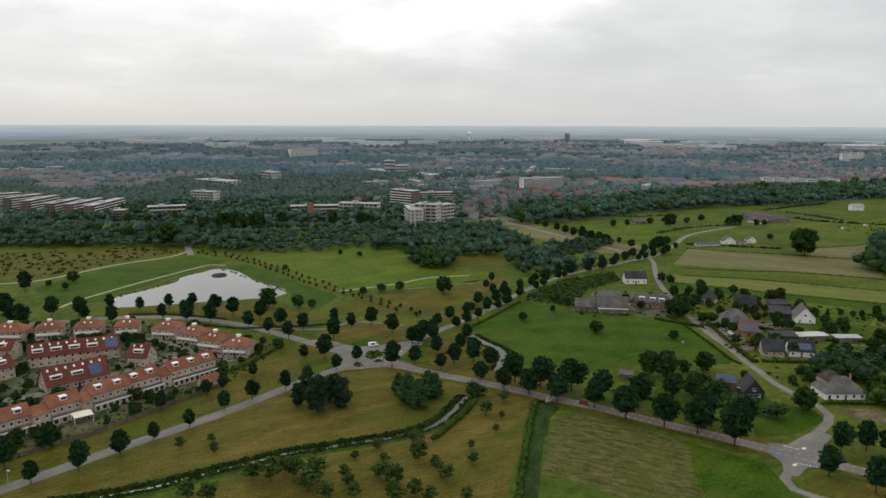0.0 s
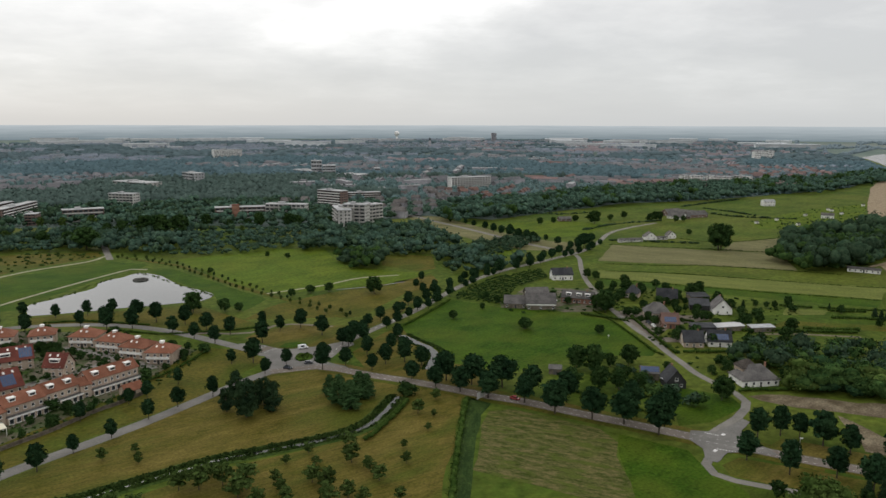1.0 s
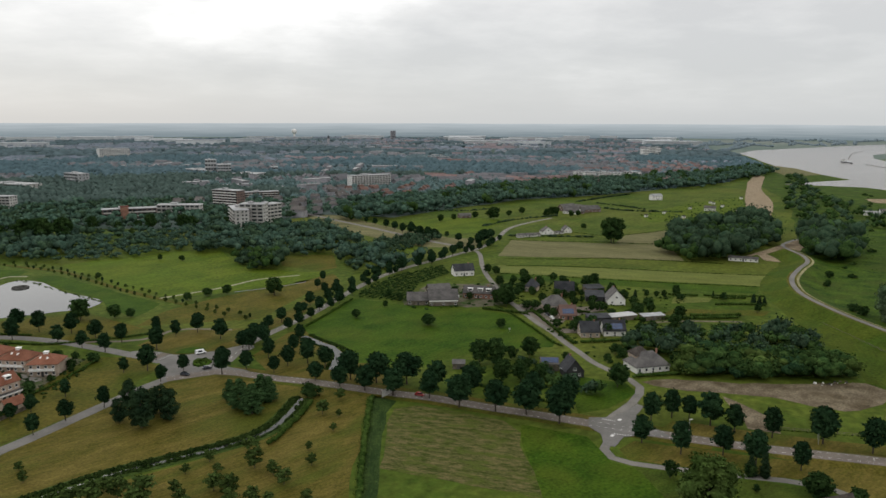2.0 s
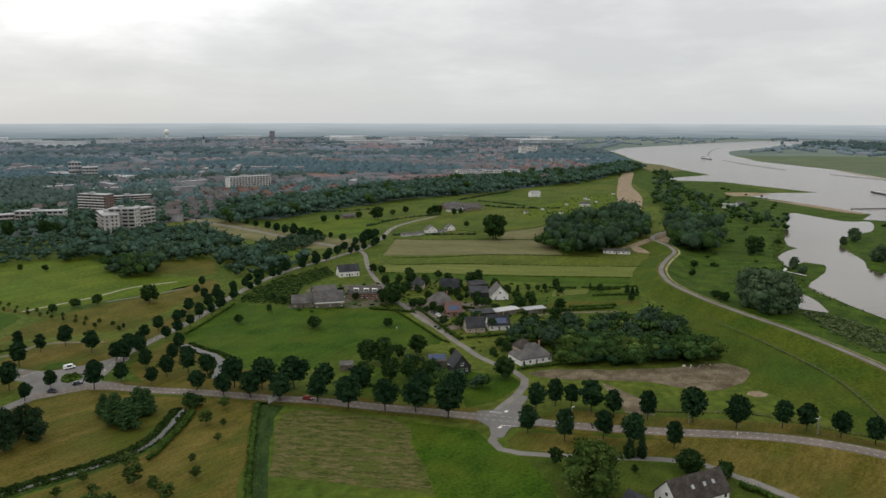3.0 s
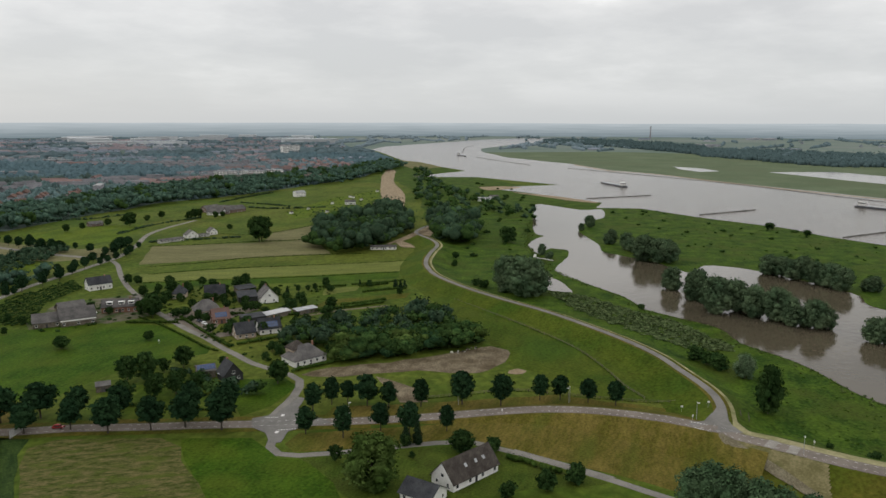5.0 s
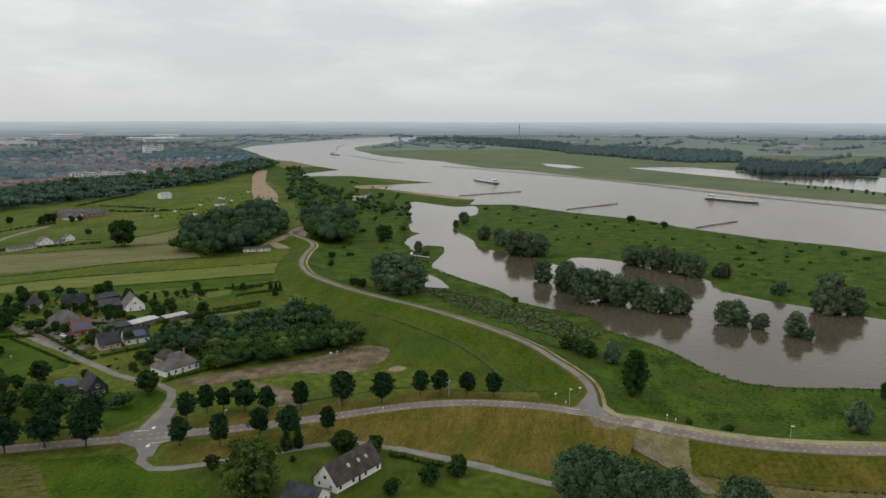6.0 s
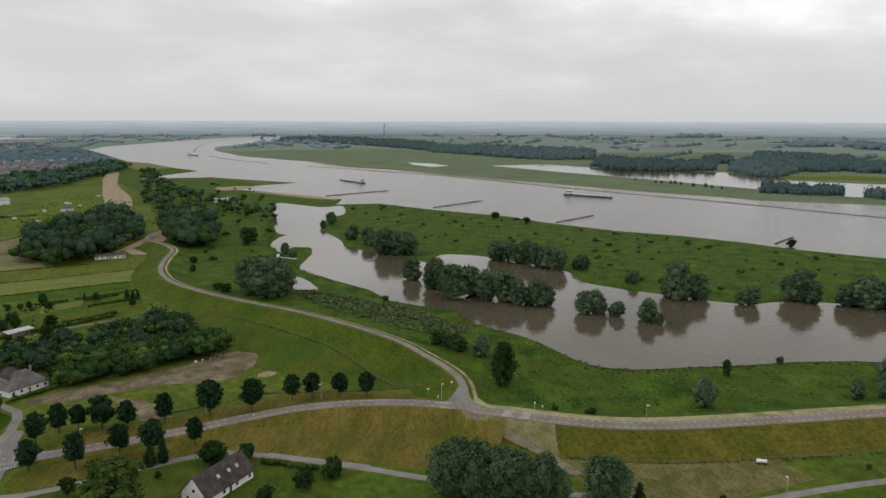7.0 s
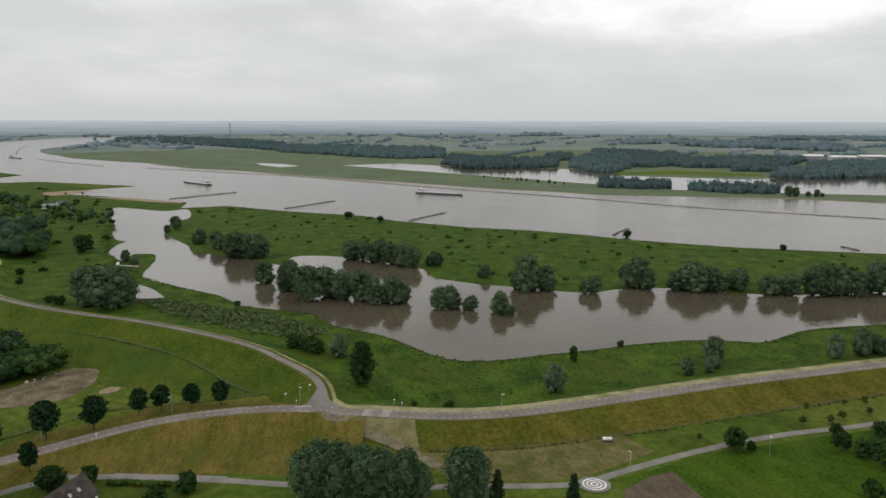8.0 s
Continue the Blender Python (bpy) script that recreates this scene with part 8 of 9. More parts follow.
woods, loose = tree_spots(700, 1050, 11.0, 34, 1.0, 0.85, 7.5)
grove("town_trees", woods[::2], 11.5, M["leaf_dull"], "small woods between the first town houses", 51, 3, 14, 0, 1.4)
grove("town_trees", woods[1::2], 12.5, M["leaf_town"], "small woods between the first town houses", 52, 3, 14, 0, 1.4)
grove("town_trees", loose, 8.0, M["leaf_town"], "garden trees between the first town houses", 57, 3, 12, 0, 1.0)
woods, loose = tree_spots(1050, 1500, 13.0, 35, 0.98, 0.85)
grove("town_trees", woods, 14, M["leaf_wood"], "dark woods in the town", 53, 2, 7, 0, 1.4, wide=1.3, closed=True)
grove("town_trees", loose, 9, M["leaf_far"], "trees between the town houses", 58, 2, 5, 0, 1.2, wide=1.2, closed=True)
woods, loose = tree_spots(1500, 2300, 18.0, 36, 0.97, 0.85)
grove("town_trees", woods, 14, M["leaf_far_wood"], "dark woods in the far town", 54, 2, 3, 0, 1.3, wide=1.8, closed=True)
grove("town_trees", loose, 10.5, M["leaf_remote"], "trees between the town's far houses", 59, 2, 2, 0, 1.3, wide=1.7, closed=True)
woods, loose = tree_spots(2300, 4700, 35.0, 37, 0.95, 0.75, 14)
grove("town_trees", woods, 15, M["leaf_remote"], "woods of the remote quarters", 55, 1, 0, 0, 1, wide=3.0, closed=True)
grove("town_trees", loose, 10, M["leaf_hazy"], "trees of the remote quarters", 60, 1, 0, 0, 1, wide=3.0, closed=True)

rng = random.Random(91)
halls = []
for _ in range(40):
    d, r = rng.uniform(-34, 22), rng.uniform(3300, 4500)
    L, W, h = rng.uniform(40, 120), rng.uniform(25, 50), rng.uniform(12, 19)
    bm = boxes((-L, L, -W, W, -0.5, h), (-L - 1, L + 1, -W - 1, W + 1, h, h + 1.2), (-L * 0.7, -L * 0.3, -W - 2.5, -W, 0, h * 0.5))
    bm.transform(pose(-r * math.sin(radians(d)), r * math.cos(radians(d)), 0, 0, 0, d + rng.uniform(-12, 12)))
    halls.append(bm)
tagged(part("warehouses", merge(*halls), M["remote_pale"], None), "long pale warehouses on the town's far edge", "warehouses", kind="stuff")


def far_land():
    """The fields round the rim, haze painted into their colour, one flat ring with an uneven inner edge."""
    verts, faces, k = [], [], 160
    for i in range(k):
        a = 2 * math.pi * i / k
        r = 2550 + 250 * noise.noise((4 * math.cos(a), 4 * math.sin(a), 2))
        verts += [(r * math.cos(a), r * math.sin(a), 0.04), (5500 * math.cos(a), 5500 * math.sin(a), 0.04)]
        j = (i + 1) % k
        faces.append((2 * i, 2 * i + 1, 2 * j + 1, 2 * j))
    tagged(link("far_fields", mesh_of("far_fields", verts, faces), M["far_land"]), "remote fields towards the horizon, paled by painted haze", "fields", kind="structure")


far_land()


def spread(a, b, r0, r1, spacing, seed, share):
    """Uneven places in a sector between two directions, degrees to the left of +y."""
    ring = [(-r * math.sin(radians(d)), r * math.cos(radians(d))) for r, ds in ((r0, np.linspace(a, b, 24)), (r1, np.linspace(b, a, 24))) for d in ds]
    rng = random.Random(seed)
    return [p for p in scatter(ring, spacing, seed) if rng.random() < share]


# tree lines and farms in the far fields beyond the river
lines, hazy = [], []
rng = random.Random(77)
for _ in range(120):
    d, r, turn = rng.uniform(-118, -46), rng.uniform(1900, 4600), rng.uniform(-25, 25)
    x, y = -r * math.sin(radians(d)), r * math.cos(radians(d))
    if r < 2300 and d > -62:
        continue
    n, a = rng.randrange(6, 26), radians(90 + d + turn)
    for i in range(n):
        lines.append((x + math.cos(a) * i * 17, y + math.sin(a) * i * 17))
for _ in range(110):
    d, r, turn = rng.uniform(-52, -26), rng.uniform(2700, 4600), rng.uniform(-20, 20)
    x, y = -r * math.sin(radians(d)), r * math.cos(radians(d))
    if inside(x, y, TOWN_POLY) or inside(x, y, [tuple(p) for p in RIVER]):
        continue
    n, a = rng.randrange(6, 30), radians(90 + d + turn)
    hazy += [q for q in ((x + math.cos(a) * i * 18, y + math.sin(a) * i * 18) for i in range(n)) if not inside(*q, [tuple(p) for p in RIVER])]
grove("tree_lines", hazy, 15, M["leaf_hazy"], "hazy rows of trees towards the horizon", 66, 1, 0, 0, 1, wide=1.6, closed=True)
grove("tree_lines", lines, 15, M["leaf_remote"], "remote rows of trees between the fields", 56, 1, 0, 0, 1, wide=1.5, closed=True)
plant(FULL, SHORE_TREES, "grey-green willow on the far bank", "willows on the far bank", "willow", seed=47, girth=(0.9, 1.2))
for x, y, L in GLASSHOUSES:
    ob = thing("glasshouse", pose(x, y, 0, 0, 0, 100), "white-roofed glasshouse behind the far woods", "glasshouse", "far glasshouses")
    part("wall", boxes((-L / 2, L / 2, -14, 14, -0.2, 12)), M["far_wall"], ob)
    for k in (-1, 0, 1):
        part("roof", roof_mesh(L, 8.6, 12, 14.5, 0, 0.3, 0.2), M["white"], ob).matrix_basis = pose(0, k * 9.2, 0)
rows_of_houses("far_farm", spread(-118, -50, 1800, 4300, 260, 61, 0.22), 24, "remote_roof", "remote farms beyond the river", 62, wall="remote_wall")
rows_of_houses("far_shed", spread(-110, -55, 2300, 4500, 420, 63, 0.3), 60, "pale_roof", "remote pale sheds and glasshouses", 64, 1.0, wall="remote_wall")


# ---- reeds, scrub and hedges ----
left_bank = glide(STREAM, 0.55)
sides = sideways(left_bank)
for off, seed, size, spread_ in ((1.9, 1, 1.1, 0.45), (2.8, 2, 1.1, 0.7), (-1.9, 3, 0.9, 0.45), (3.7, 4, 0.9, 0.8)):
    rng = random.Random(seed)
    pts = [(p[0] + s[0] * (off + rng.uniform(-spread_, spread_)), p[1] + s[1] * (off + rng.uniform(-spread_, spread_))) for p, s in zip(left_bank, sides)]
    tufts("reed_bank", pts, size, M["stream_reed"], "green reeds along the stream", 300 + seed, count=16, rise=1.1)
rng = random.Random(5)
near = [(p[0] - s[0] * rng.uniform(1.0, 2.2), p[1] - s[1] * rng.uniform(1.0, 2.2)) for i, (p, s) in enumerate(zip(left_bank, sides)) if noise.noise((p[0] / 11, p[1] / 11, 3.0)) > (-1.0 if p[0] < -78 else -0.2 if p[0] < -12 else 0.3)]
tufts("reed_bank", near, 1.2, M["stream_reed"], "tall reeds leaning over the stream", 307, count=16, rise=1.2)
east_bank = glide([(*p, 0.0) for p in STREAM_EAST], 0.6)
for off, seed in ((3.4, 1), (4.6, 2), (-2.6, 3)):
    pts = [(p[0] + s[0] * (off + rng.uniform(-0.6, 0.6)), p[1] + s[1] * (off + rng.uniform(-0.6, 0.6))) for p, s in zip(east_bank, sideways(east_bank))]
    tufts("reed_bank", pts, 1.1, M["stream_reed"], "green reeds along the stream", 308 + seed, count=14)
tufts("reed_bank", along(POND_BANK, 2.0, 1.5, 6), 1.2, M["reed"], "green reeds round the pond", 305)
tufts("bank_growth", [p for k in range(4) for p in along(BANK_LINE, 2.0, 2.0 + 1.5 * k, 7 + k) if not inside(*p, CHANNEL_NORTH + CHANNEL_SOUTH)], 1.0, M["reed"], "rough green growth along the flooded bank", 306, "undergrowth")
tufts("scrub", scatter(SCRUB_BANK, 3.0, 8), 3.0, M["leaf_scrub"], "pale rough scrub between dike and water", 307, "scrub", 26, rise=0.42)
tufts("tussocks", scatter(ISLAND, 13, 9), 1.2, M["tussock"], "tussocks and low growth on the river island", 308, "undergrowth", 8, rise=0.42)
tufts("shrubs", ring_of(scatter(ISLAND, 20, 10), 0, 9999, 0.34, 3), 3.4, M["leaf_mid"], "low dark shrubs on the river island", 309, "shrubs", 26)
tufts("tussocks", scatter(OUTER_BANK, 6.2, 11), 0.9, M["tussock"], "tussocks on the outer bank", 310, "undergrowth", 8, rise=0.42)
tufts("tussocks", ring_of(scatter(OUTER_BANK, 6.0, 12), 0, 9999, 0.25, 4), 1.1, M["tussock"], "green nettles on the outer bank", 311, "undergrowth", 8, rise=0.42)
tufts("tussocks", scatter(FLOOD_NORTH, 13, 13), 1.2, M["tussock"], "tussocks on the floodplain", 312, "undergrowth", 8, rise=0.42)
tufts("shrubs", ring_of(scatter(FLOOD_NORTH, 24, 14), 0, 9999, 0.4, 5), 4.6, M["leaf_mid"], "shrubs on the floodplain", 313, "shrubs", 26)
tufts("scrub", ring_of(scatter(FALLOW_PARK, 7, 15), 0, 9999, 0.6, 6), 2.4, M["leaf_mid"], "low scrub on the fallow field", 314, "scrub", 14)
for pts, seed in ((FIELD_LINE_A, 1), (FIELD_LINE_B, 2), (FIELD_LINE_C, 3), (FIELD_LINE_D, 4), (FIELD_LINE_E, 5)):
    tufts("ditch_growth", along(pts, 1.0, 0.5, 20 + seed), 1.1, M["hedge"], "dark growth along a field ditch", 320 + seed, "undergrowth")

for seed, (pts, w, h, label) in enumerate((
    (HEDGE_LONG, 2.6, 1.7, "long bright green hedge between the fields"), (HEDGE_SHORT, 2.6, 1.8, "dense reed-like hedge beside the stream"), (HEDGE_GARDEN_A, 2.4, 2.2, "tall dark clipped garden hedge"),
    (HEDGE_GARDEN_B, 1.6, 1.8, "dark clipped hedge round a vegetable plot"), (HEDGE_GARDEN_C, 1.8, 2.0, "dark clipped hedge behind the gardens"), (HEDGE_GARDEN_D, 1.6, 2.0, "dark clipped hedge behind a garden"),
    (HEDGE_LANE_A, 1.2, 1.2, "low hedge along the lane"), (HEDGE_LANE_B, 1.5, 1.6, "clipped hedge before the houses"), (HEDGE_BIG, 2.0, 2.0, "dark hedge before the grey-roofed house"), (HEDGE_SOUTH, 2.6, 2.2, "dark clipped hedge along the narrow lane"),
    (HEDGE_PASTURE, 1.6, 1.2, "low hedge between road and pasture"), (HEDGE_VERGE, 1.5, 1.2, "low dark hedge behind the roadside trees"), (HEDGE_ESTATE, 1.4, 1.5, "hedge at the edge of the estate"), (HEDGE_PARK, 1.8, 1.3, "clipped hedge along the park road"), (HEDGE_PLOT_A, 2.2, 2.6, "tall dark clipped hedge between garden plots"), (HEDGE_PLOT_B, 1.6, 1.6, "low clipped hedge round a garden plot"), (HEDGE_PLOT_C, 2.0, 2.2, "dark hedge behind the sheds"),(HEDGE_PARK_B, 1.8, 1.3, "clipped hedge along the park road"),
)):
    hedge("hedge", pts, w, h, label, 400 + seed)

for seed, pts in enumerate(HAMLET_HEDGES):
    hedge("hedge", pts, 1.8, 2.1, "dark clipped hedge between the hamlet's gardens", 430 + seed)

# pollards along the park path, saplings below the dike
rng = random.Random(5)
plant(YOUNG + LIME[:1], [(p[0] + rng.uniform(-0.6, 0.6), p[1] + rng.uniform(-0.6, 0.6), rng.uniform(2.6, 3.6)) for p in glide(POLLARD_A, 8.5)], "small pollarded tree beside the grassy path", "pollards along the path", "pollard", seed=31, girth=(0.9, 1.2))
plant(YOUNG + LIME[:1], [(p[0] + rng.uniform(-0.6, 0.6), p[1] + rng.uniform(-0.6, 0.6), rng.uniform(2.6, 3.6)) for p in glide(POLLARD_B, 8.5)], "small pollarded tree beside the grassy path", "pollards along the path", "pollard", seed=32, girth=(0.9, 1.2))
plant(YOUNG, [(x, y, rng.uniform(2.0, 4.2)) for x, y in ring_of(scatter(SAPLINGS, 11, 41), 0, 9999, 0.6, 7)], "young sapling in the dike-side meadow", "saplings below the dike", "sapling", seed=33, girth=(0.9, 1.3))

# ---- the estate's gardens and streets ----
patch("estate_ground", ESTATE_GROUND, 0.035, M["garden"], "gardens, paving and grass between the houses", 6, 1, 95, "gardens")
patch("estate_court", ESTATE_STREET, 0.07, M["court"], "paved court between the terraces", 6, 0.4, 96, "pavement")
road("estate_street", [(*p, 0) for p in ESTATE_LANE], 5, M["lane"], "paved street between the terraces", 0.1)
road("estate_street", [(*p, 0) for p in ESTATE_LANE_B], 5, M["lane"], "paved street behind the villas", 0.1)
rng = random.Random(8)
estate = [p for p in scatter(ESTATE_GROUND, 6.5, 51)]
blocked = [(r[0], r[1], max(r[3], r[4]) / 2 + 1.5) for r in VILLAS + TERRACES + FRONT_ROW + FRONT_LINKS] + [(*CANOPY, 5.5), (-130.5, 258.5, 5.0)]
open_spots = [p for p in estate if all(math.hypot(p[0] - x, p[1] - y) > d for x, y, d in blocked)]
plant(SMALL + BUSH, [(x, y, rng.uniform(1.8, 5.6)) for x, y in open_spots if rng.random() < 0.5], "green garden tree or shrub between the houses", "garden trees of the estate", "garden_tree", seed=34, girth=(0.9, 1.3))
tufts("garden_shrubs", [p for p in scatter(ESTATE_GROUND, 2.6, 52) if rng.random() < 0.5 and all(math.hypot(p[0] - x, p[1] - y) > d - 2 for x, y, d in blocked)], 1.3, M["leaf_mid"], "garden shrubs between the houses", 330, "shrubs", 14)


def fence(name, pts, label, gap=2.5, h=1.3, rails=(0.6, 1.15), plank=False):
    """Posts and rails; each post is a part."""
    line = glide([p[:2] for p in pts], gap)
    ob = thing(name, Matrix.Identity(4), label, "fence")
    me = None
    for p in line:
        if me is None:
            o = part("post", boxes((-0.07, 0.07, -0.07, 0.07, -0.3, h)), M["wood"], ob)
            me = o.data
        else:
            o = new("post", me)
            o.parent = ob
        o.matrix_basis = pose(p[0], p[1], 0)
    specs = []
    for a, b in zip(line, line[1:]):
        d = math.hypot(*(b - a))
        for z in rails:
            bm = boxes((0, d, -0.03, 0.03, z - (0.5 if plank else 0.05), z + (0.5 if plank else 0.05)))
            bm.transform(pose(a[0], a[1], 0, 0, 0, math.degrees(math.atan2(b[1] - a[1], b[0] - a[0]))))
            specs.append(bm)
    part("rail", merge(*specs), M["wood"], ob)["kind"] = "stuff"
    return ob


fence("garden_fence", GARDEN_FENCE, "dark timber garden fence along the verge", 2.4, 1.7, (0.6, 1.2), True)
fence("field_fence", FENCE_DIKE, "weathered post fence across the pasture", 4.0)
fence("field_fence", FENCE_ROAD, "post fence between road and pasture", 4.0)
fence("field_fence", FENCE_CATTLE, "post fence below the dike", 5.0)
tufts("fence_growth", along(FENCE_DIKE, 1.3, 0.5, 61), 0.75, M["hedge"], "dark growth along the fence", 331, "undergrowth")
tufts("fence_growth", along(FENCE_ROAD, 0.7, 0.3, 62), 0.6, M["hedge"], "dark growth along the fence", 332, "undergrowth")
tufts("fence_growth", along(FENCE_CATTLE, 2.4, 0.8, 63), 0.9, M["hedge"], "dark growth along the fence", 333, "undergrowth")

ob = thing("pergola", pose(*CANOPY, 0, 0, 0, 40), "broad cream garden canopy on posts", "canopy")
bm = boxes((-3.4, 3.4, -2.3, 2.3, 3.0, 3.1))
for v in bm.verts:
    v.co.z += 0.12 * v.co.y
part("roof", bm, M["cream"], ob)
for px in (-3.2, 3.2):
    for py in (-2.1, 2.1):
        part("post", boxes((px - 0.08, px + 0.08, py - 0.08, py + 0.08, -0.05, 2.98 + 0.12 * py)), M["trim"], ob)
(x0, y0), (x1, y1) = ORANGE_SHED
house(((x0 + x1) / 2 - 2, (y0 + y1) / 2 + 3, math.degrees(math.atan2(y1 - y0, x1 - x0)), 7.5, 5, 2.4, 4.6), "brick", "tile_orange", "small garden house with an orange tile roof", levels=(), gable=False, chim=False, name="garden_house")

# ---- the hamlet's yards ----
# a pale winding line, more likely a ditch, built as a path
road("park_path", [(*p, 0) for p in PARK_PATH], 2.2, M["court"], "pale winding strip, laid as a path, behind a hedge", 0.12, "path")
road("garden_path", [(*p[:2], 0) for p in GARDEN_PATH], 2.6, M["path_sand"], "sandy path between the garden plots", 0.1, "path")
patch("hamlet_yard", HAMLET_YARD, 0.07, M["court"], "paved yard between the hamlet's houses", 5, 0.8, 97, "pavement")
patch("barn_yard", BARN_YARD, 0.05, M["garden"], "farmyard with paving and grass", 5, 0.8, 98, "yard")
gardens = scatter(HAMLET_GARDENS, 8, 53)
blocked = [(r[0], r[1], max(r[3], r[4]) / 2 + 1.0) for r in HAMLET + DARK_HOUSE + SOLAR_SHED + WHITE_GABLE + SHEDS + BIG_GREY + BARNS]
lane_pts = lane_line[:, :2]
free = [p for p in gardens if all(math.hypot(p[0] - x, p[1] - y) > d for x, y, d in blocked) and np.min(np.linalg.norm(lane_pts - np.array(p), axis=1)) > 5]
plant(SMALL + BUSH, [(x, y, rng.uniform(2.5, 7.0)) for x, y in free if rng.random() < (0.46 if x < 215 else 0.1)], "green garden tree beside the hamlet's houses", "garden trees of the hamlet", "garden_tree", seed=35, girth=(0.9, 1.3))
tufts("garden_shrubs", [p for p in scatter(HAMLET_GARDENS, 4.2, 54) if rng.random() < 0.35 and all(math.hypot(p[0] - x, p[1] - y) > d - 1 for x, y, d in blocked)], 1.6, M["leaf_mid"], "garden shrubs of the hamlet", 334, "shrubs", 14)
tufts("garden_shrubs", [p for p in scatter(BARN_YARD, 6, 55) if rng.random() < 0.4 and all(math.hypot(p[0] - x, p[1] - y) > d for x, y, d in blocked)], 2.2, M["leaf_mid"], "shrubs in the farmyard", 335, "shrubs", 14)
plant(BROAD, [(x, y, rng.uniform(4, 7)) for x, y in ((70, 452), (112, 452), (118, 436), (148, 470), (152, 512), (140, 425), (150, 440), (76, 446))], "green tree beside the farm", "trees round the farm", seed=36, girth=(1.0, 1.3))

# allotment huts
hut = thing("allotment_hut", Matrix.Identity(4), "small pale allotment hut", "hut", "allotment huts")
part("wall", boxes((-1.8, 1.8, -1.4, 1.4, -0.05, 2.1)), M["white"], hut)
part("roof", roof_mesh(3.6, 2.8, 2.1, 3.0, 0, 0.2, 0.12), M["tile_grey"], hut)
part("door", boxes((-0.4, 0.4, -1.44, -1.38, 0, 1.9)), M["wood"], hut)
spots = [p for p in scatter(ALLOTMENT, 26, 56) if rng.random() < 0.3]
for x, y in spots[1:]:
    copy_thing(hut, pose(x, y, 0, 0, 0, rng.choice((0, 30, 90, 120))))
hut.matrix_basis = pose(*spots[0], 0)
tufts("allotment_beds", [p for p in scatter(ALLOTMENT, 9, 57) if rng.random() < 0.55], 1.8, M["leaf_mid"], "beds and bushes in the allotments", 336, "shrubs", 12)

# ---- traffic and street furniture ----
def car(x, y, turn, paint, label, van=False, z=0.15):
    ob = thing("van" if van else "car", pose(x, y, z, 0, 0, turn), label, "van" if van else "car")
    l, h = (2.5, 2.0) if van else (2.1, 1.45)
    bm = boxes((-l, l, -0.88, 0.88, 0.28, 0.86), bevel=0.12)
    part("body", bm, M[paint], ob)
    top = boxes((-l * 0.75 if not van else -l * 0.98, l * 0.42 if not van else l * 0.62, -0.78, 0.78, 0.84, h))
    for v in top.verts:
        if v.co.z > 1:
            v.co.x *= 0.78 if not van else 0.95
            v.co.y *= 0.88
    part("cabin", top, M[paint], ob)
    part("windscreen", boxes((l * 0.3 if not van else l * 0.55, l * 0.4 if not van else l * 0.64, -0.7, 0.7, 0.95, h - 0.15)), M["glass"], ob)
    for s in (-1, 1):
        part("side_window", boxes((-l * 0.5, l * 0.25, s * 0.74 - 0.04, s * 0.74 + 0.04, 0.92, h - 0.18)), M["glass"], ob)
        part("headlight", boxes((l - 0.06, l + 0.02, s * 0.6 - 0.18, s * 0.6 + 0.18, 0.55, 0.72)), M["trim"], ob)
        for px in (-l * 0.62, l * 0.62):
            part("wheel", tube([(px, s * 0.9 - 0.11, 0.32), (px, s * 0.9 + 0.11, 0.32)], 0.32, 0.32, 12), M["rubber"], ob)


cars = list(zip(CAR_SPOTS[::2], CAR_SPOTS[1::2]))
for (a, b), (paint, label, van) in zip(cars, (("car_white", "white delivery van on the crossing", True), ("car_dark", "dark car on the crossing", False), ("car_red", "red hatchback on the main road", False), ("car_white", "white car beside the farm", False), ("car_dark", "dark car at the crossing's edge", False), ("car_white", "white car in the estate street", False), ("car_dark", "dark car in the hamlet yard", False), ("car_white", "white car in the hamlet yard", False))):
    car(*a, math.degrees(math.atan2(b[1] - a[1], b[0] - a[0])), paint, label, van)


def lamp_post(x, y, turn, h=6.5, z=0.0):
    ob = thing("street_lamp", pose(x, y, z, 0, 0, turn), "slim grey street lamp beside the road", "street lamp", "street lamps")
    part("pole", tube([(0, 0, -0.2), (0, 0, h * 0.6), (0, 0, h)], 0.11, 0.07, 8), M["steel"], ob)
    part("lamp_head", boxes((-0.12, 1.0, -0.16, 0.16, h - 0.05, h + 0.12), bevel=0.03), M["trim"], ob)


for i, p in enumerate(LAMPS):
    on_dike = 4.4 if i in (3, 4, 9) else 0.0
    lamp_post(p[0], p[1], i * 70, 6.0 if i not in (5,) else 5, on_dike)


def road_sign(x, y, z, turn, tall=2.4):
    ob = thing("road_sign", pose(x, y, z, 0, 0, turn), "white road sign on a grey post", "road sign", "road signs")
    part("post", tube([(0, 0, -0.2), (0, 0, tall)], 0.04, 0.04, 6), M["steel"], ob)
    part("plate", boxes((-0.45, 0.45, -0.03, 0.0, tall - 0.7, tall)), M["trim"], ob)


for i, (p, z) in enumerate(zip(SIGNS, (3.4, 4.4, 4.4, 2.0, 0, 1.0, 0))):
    road_sign(p[0], p[1], z, i * 50)

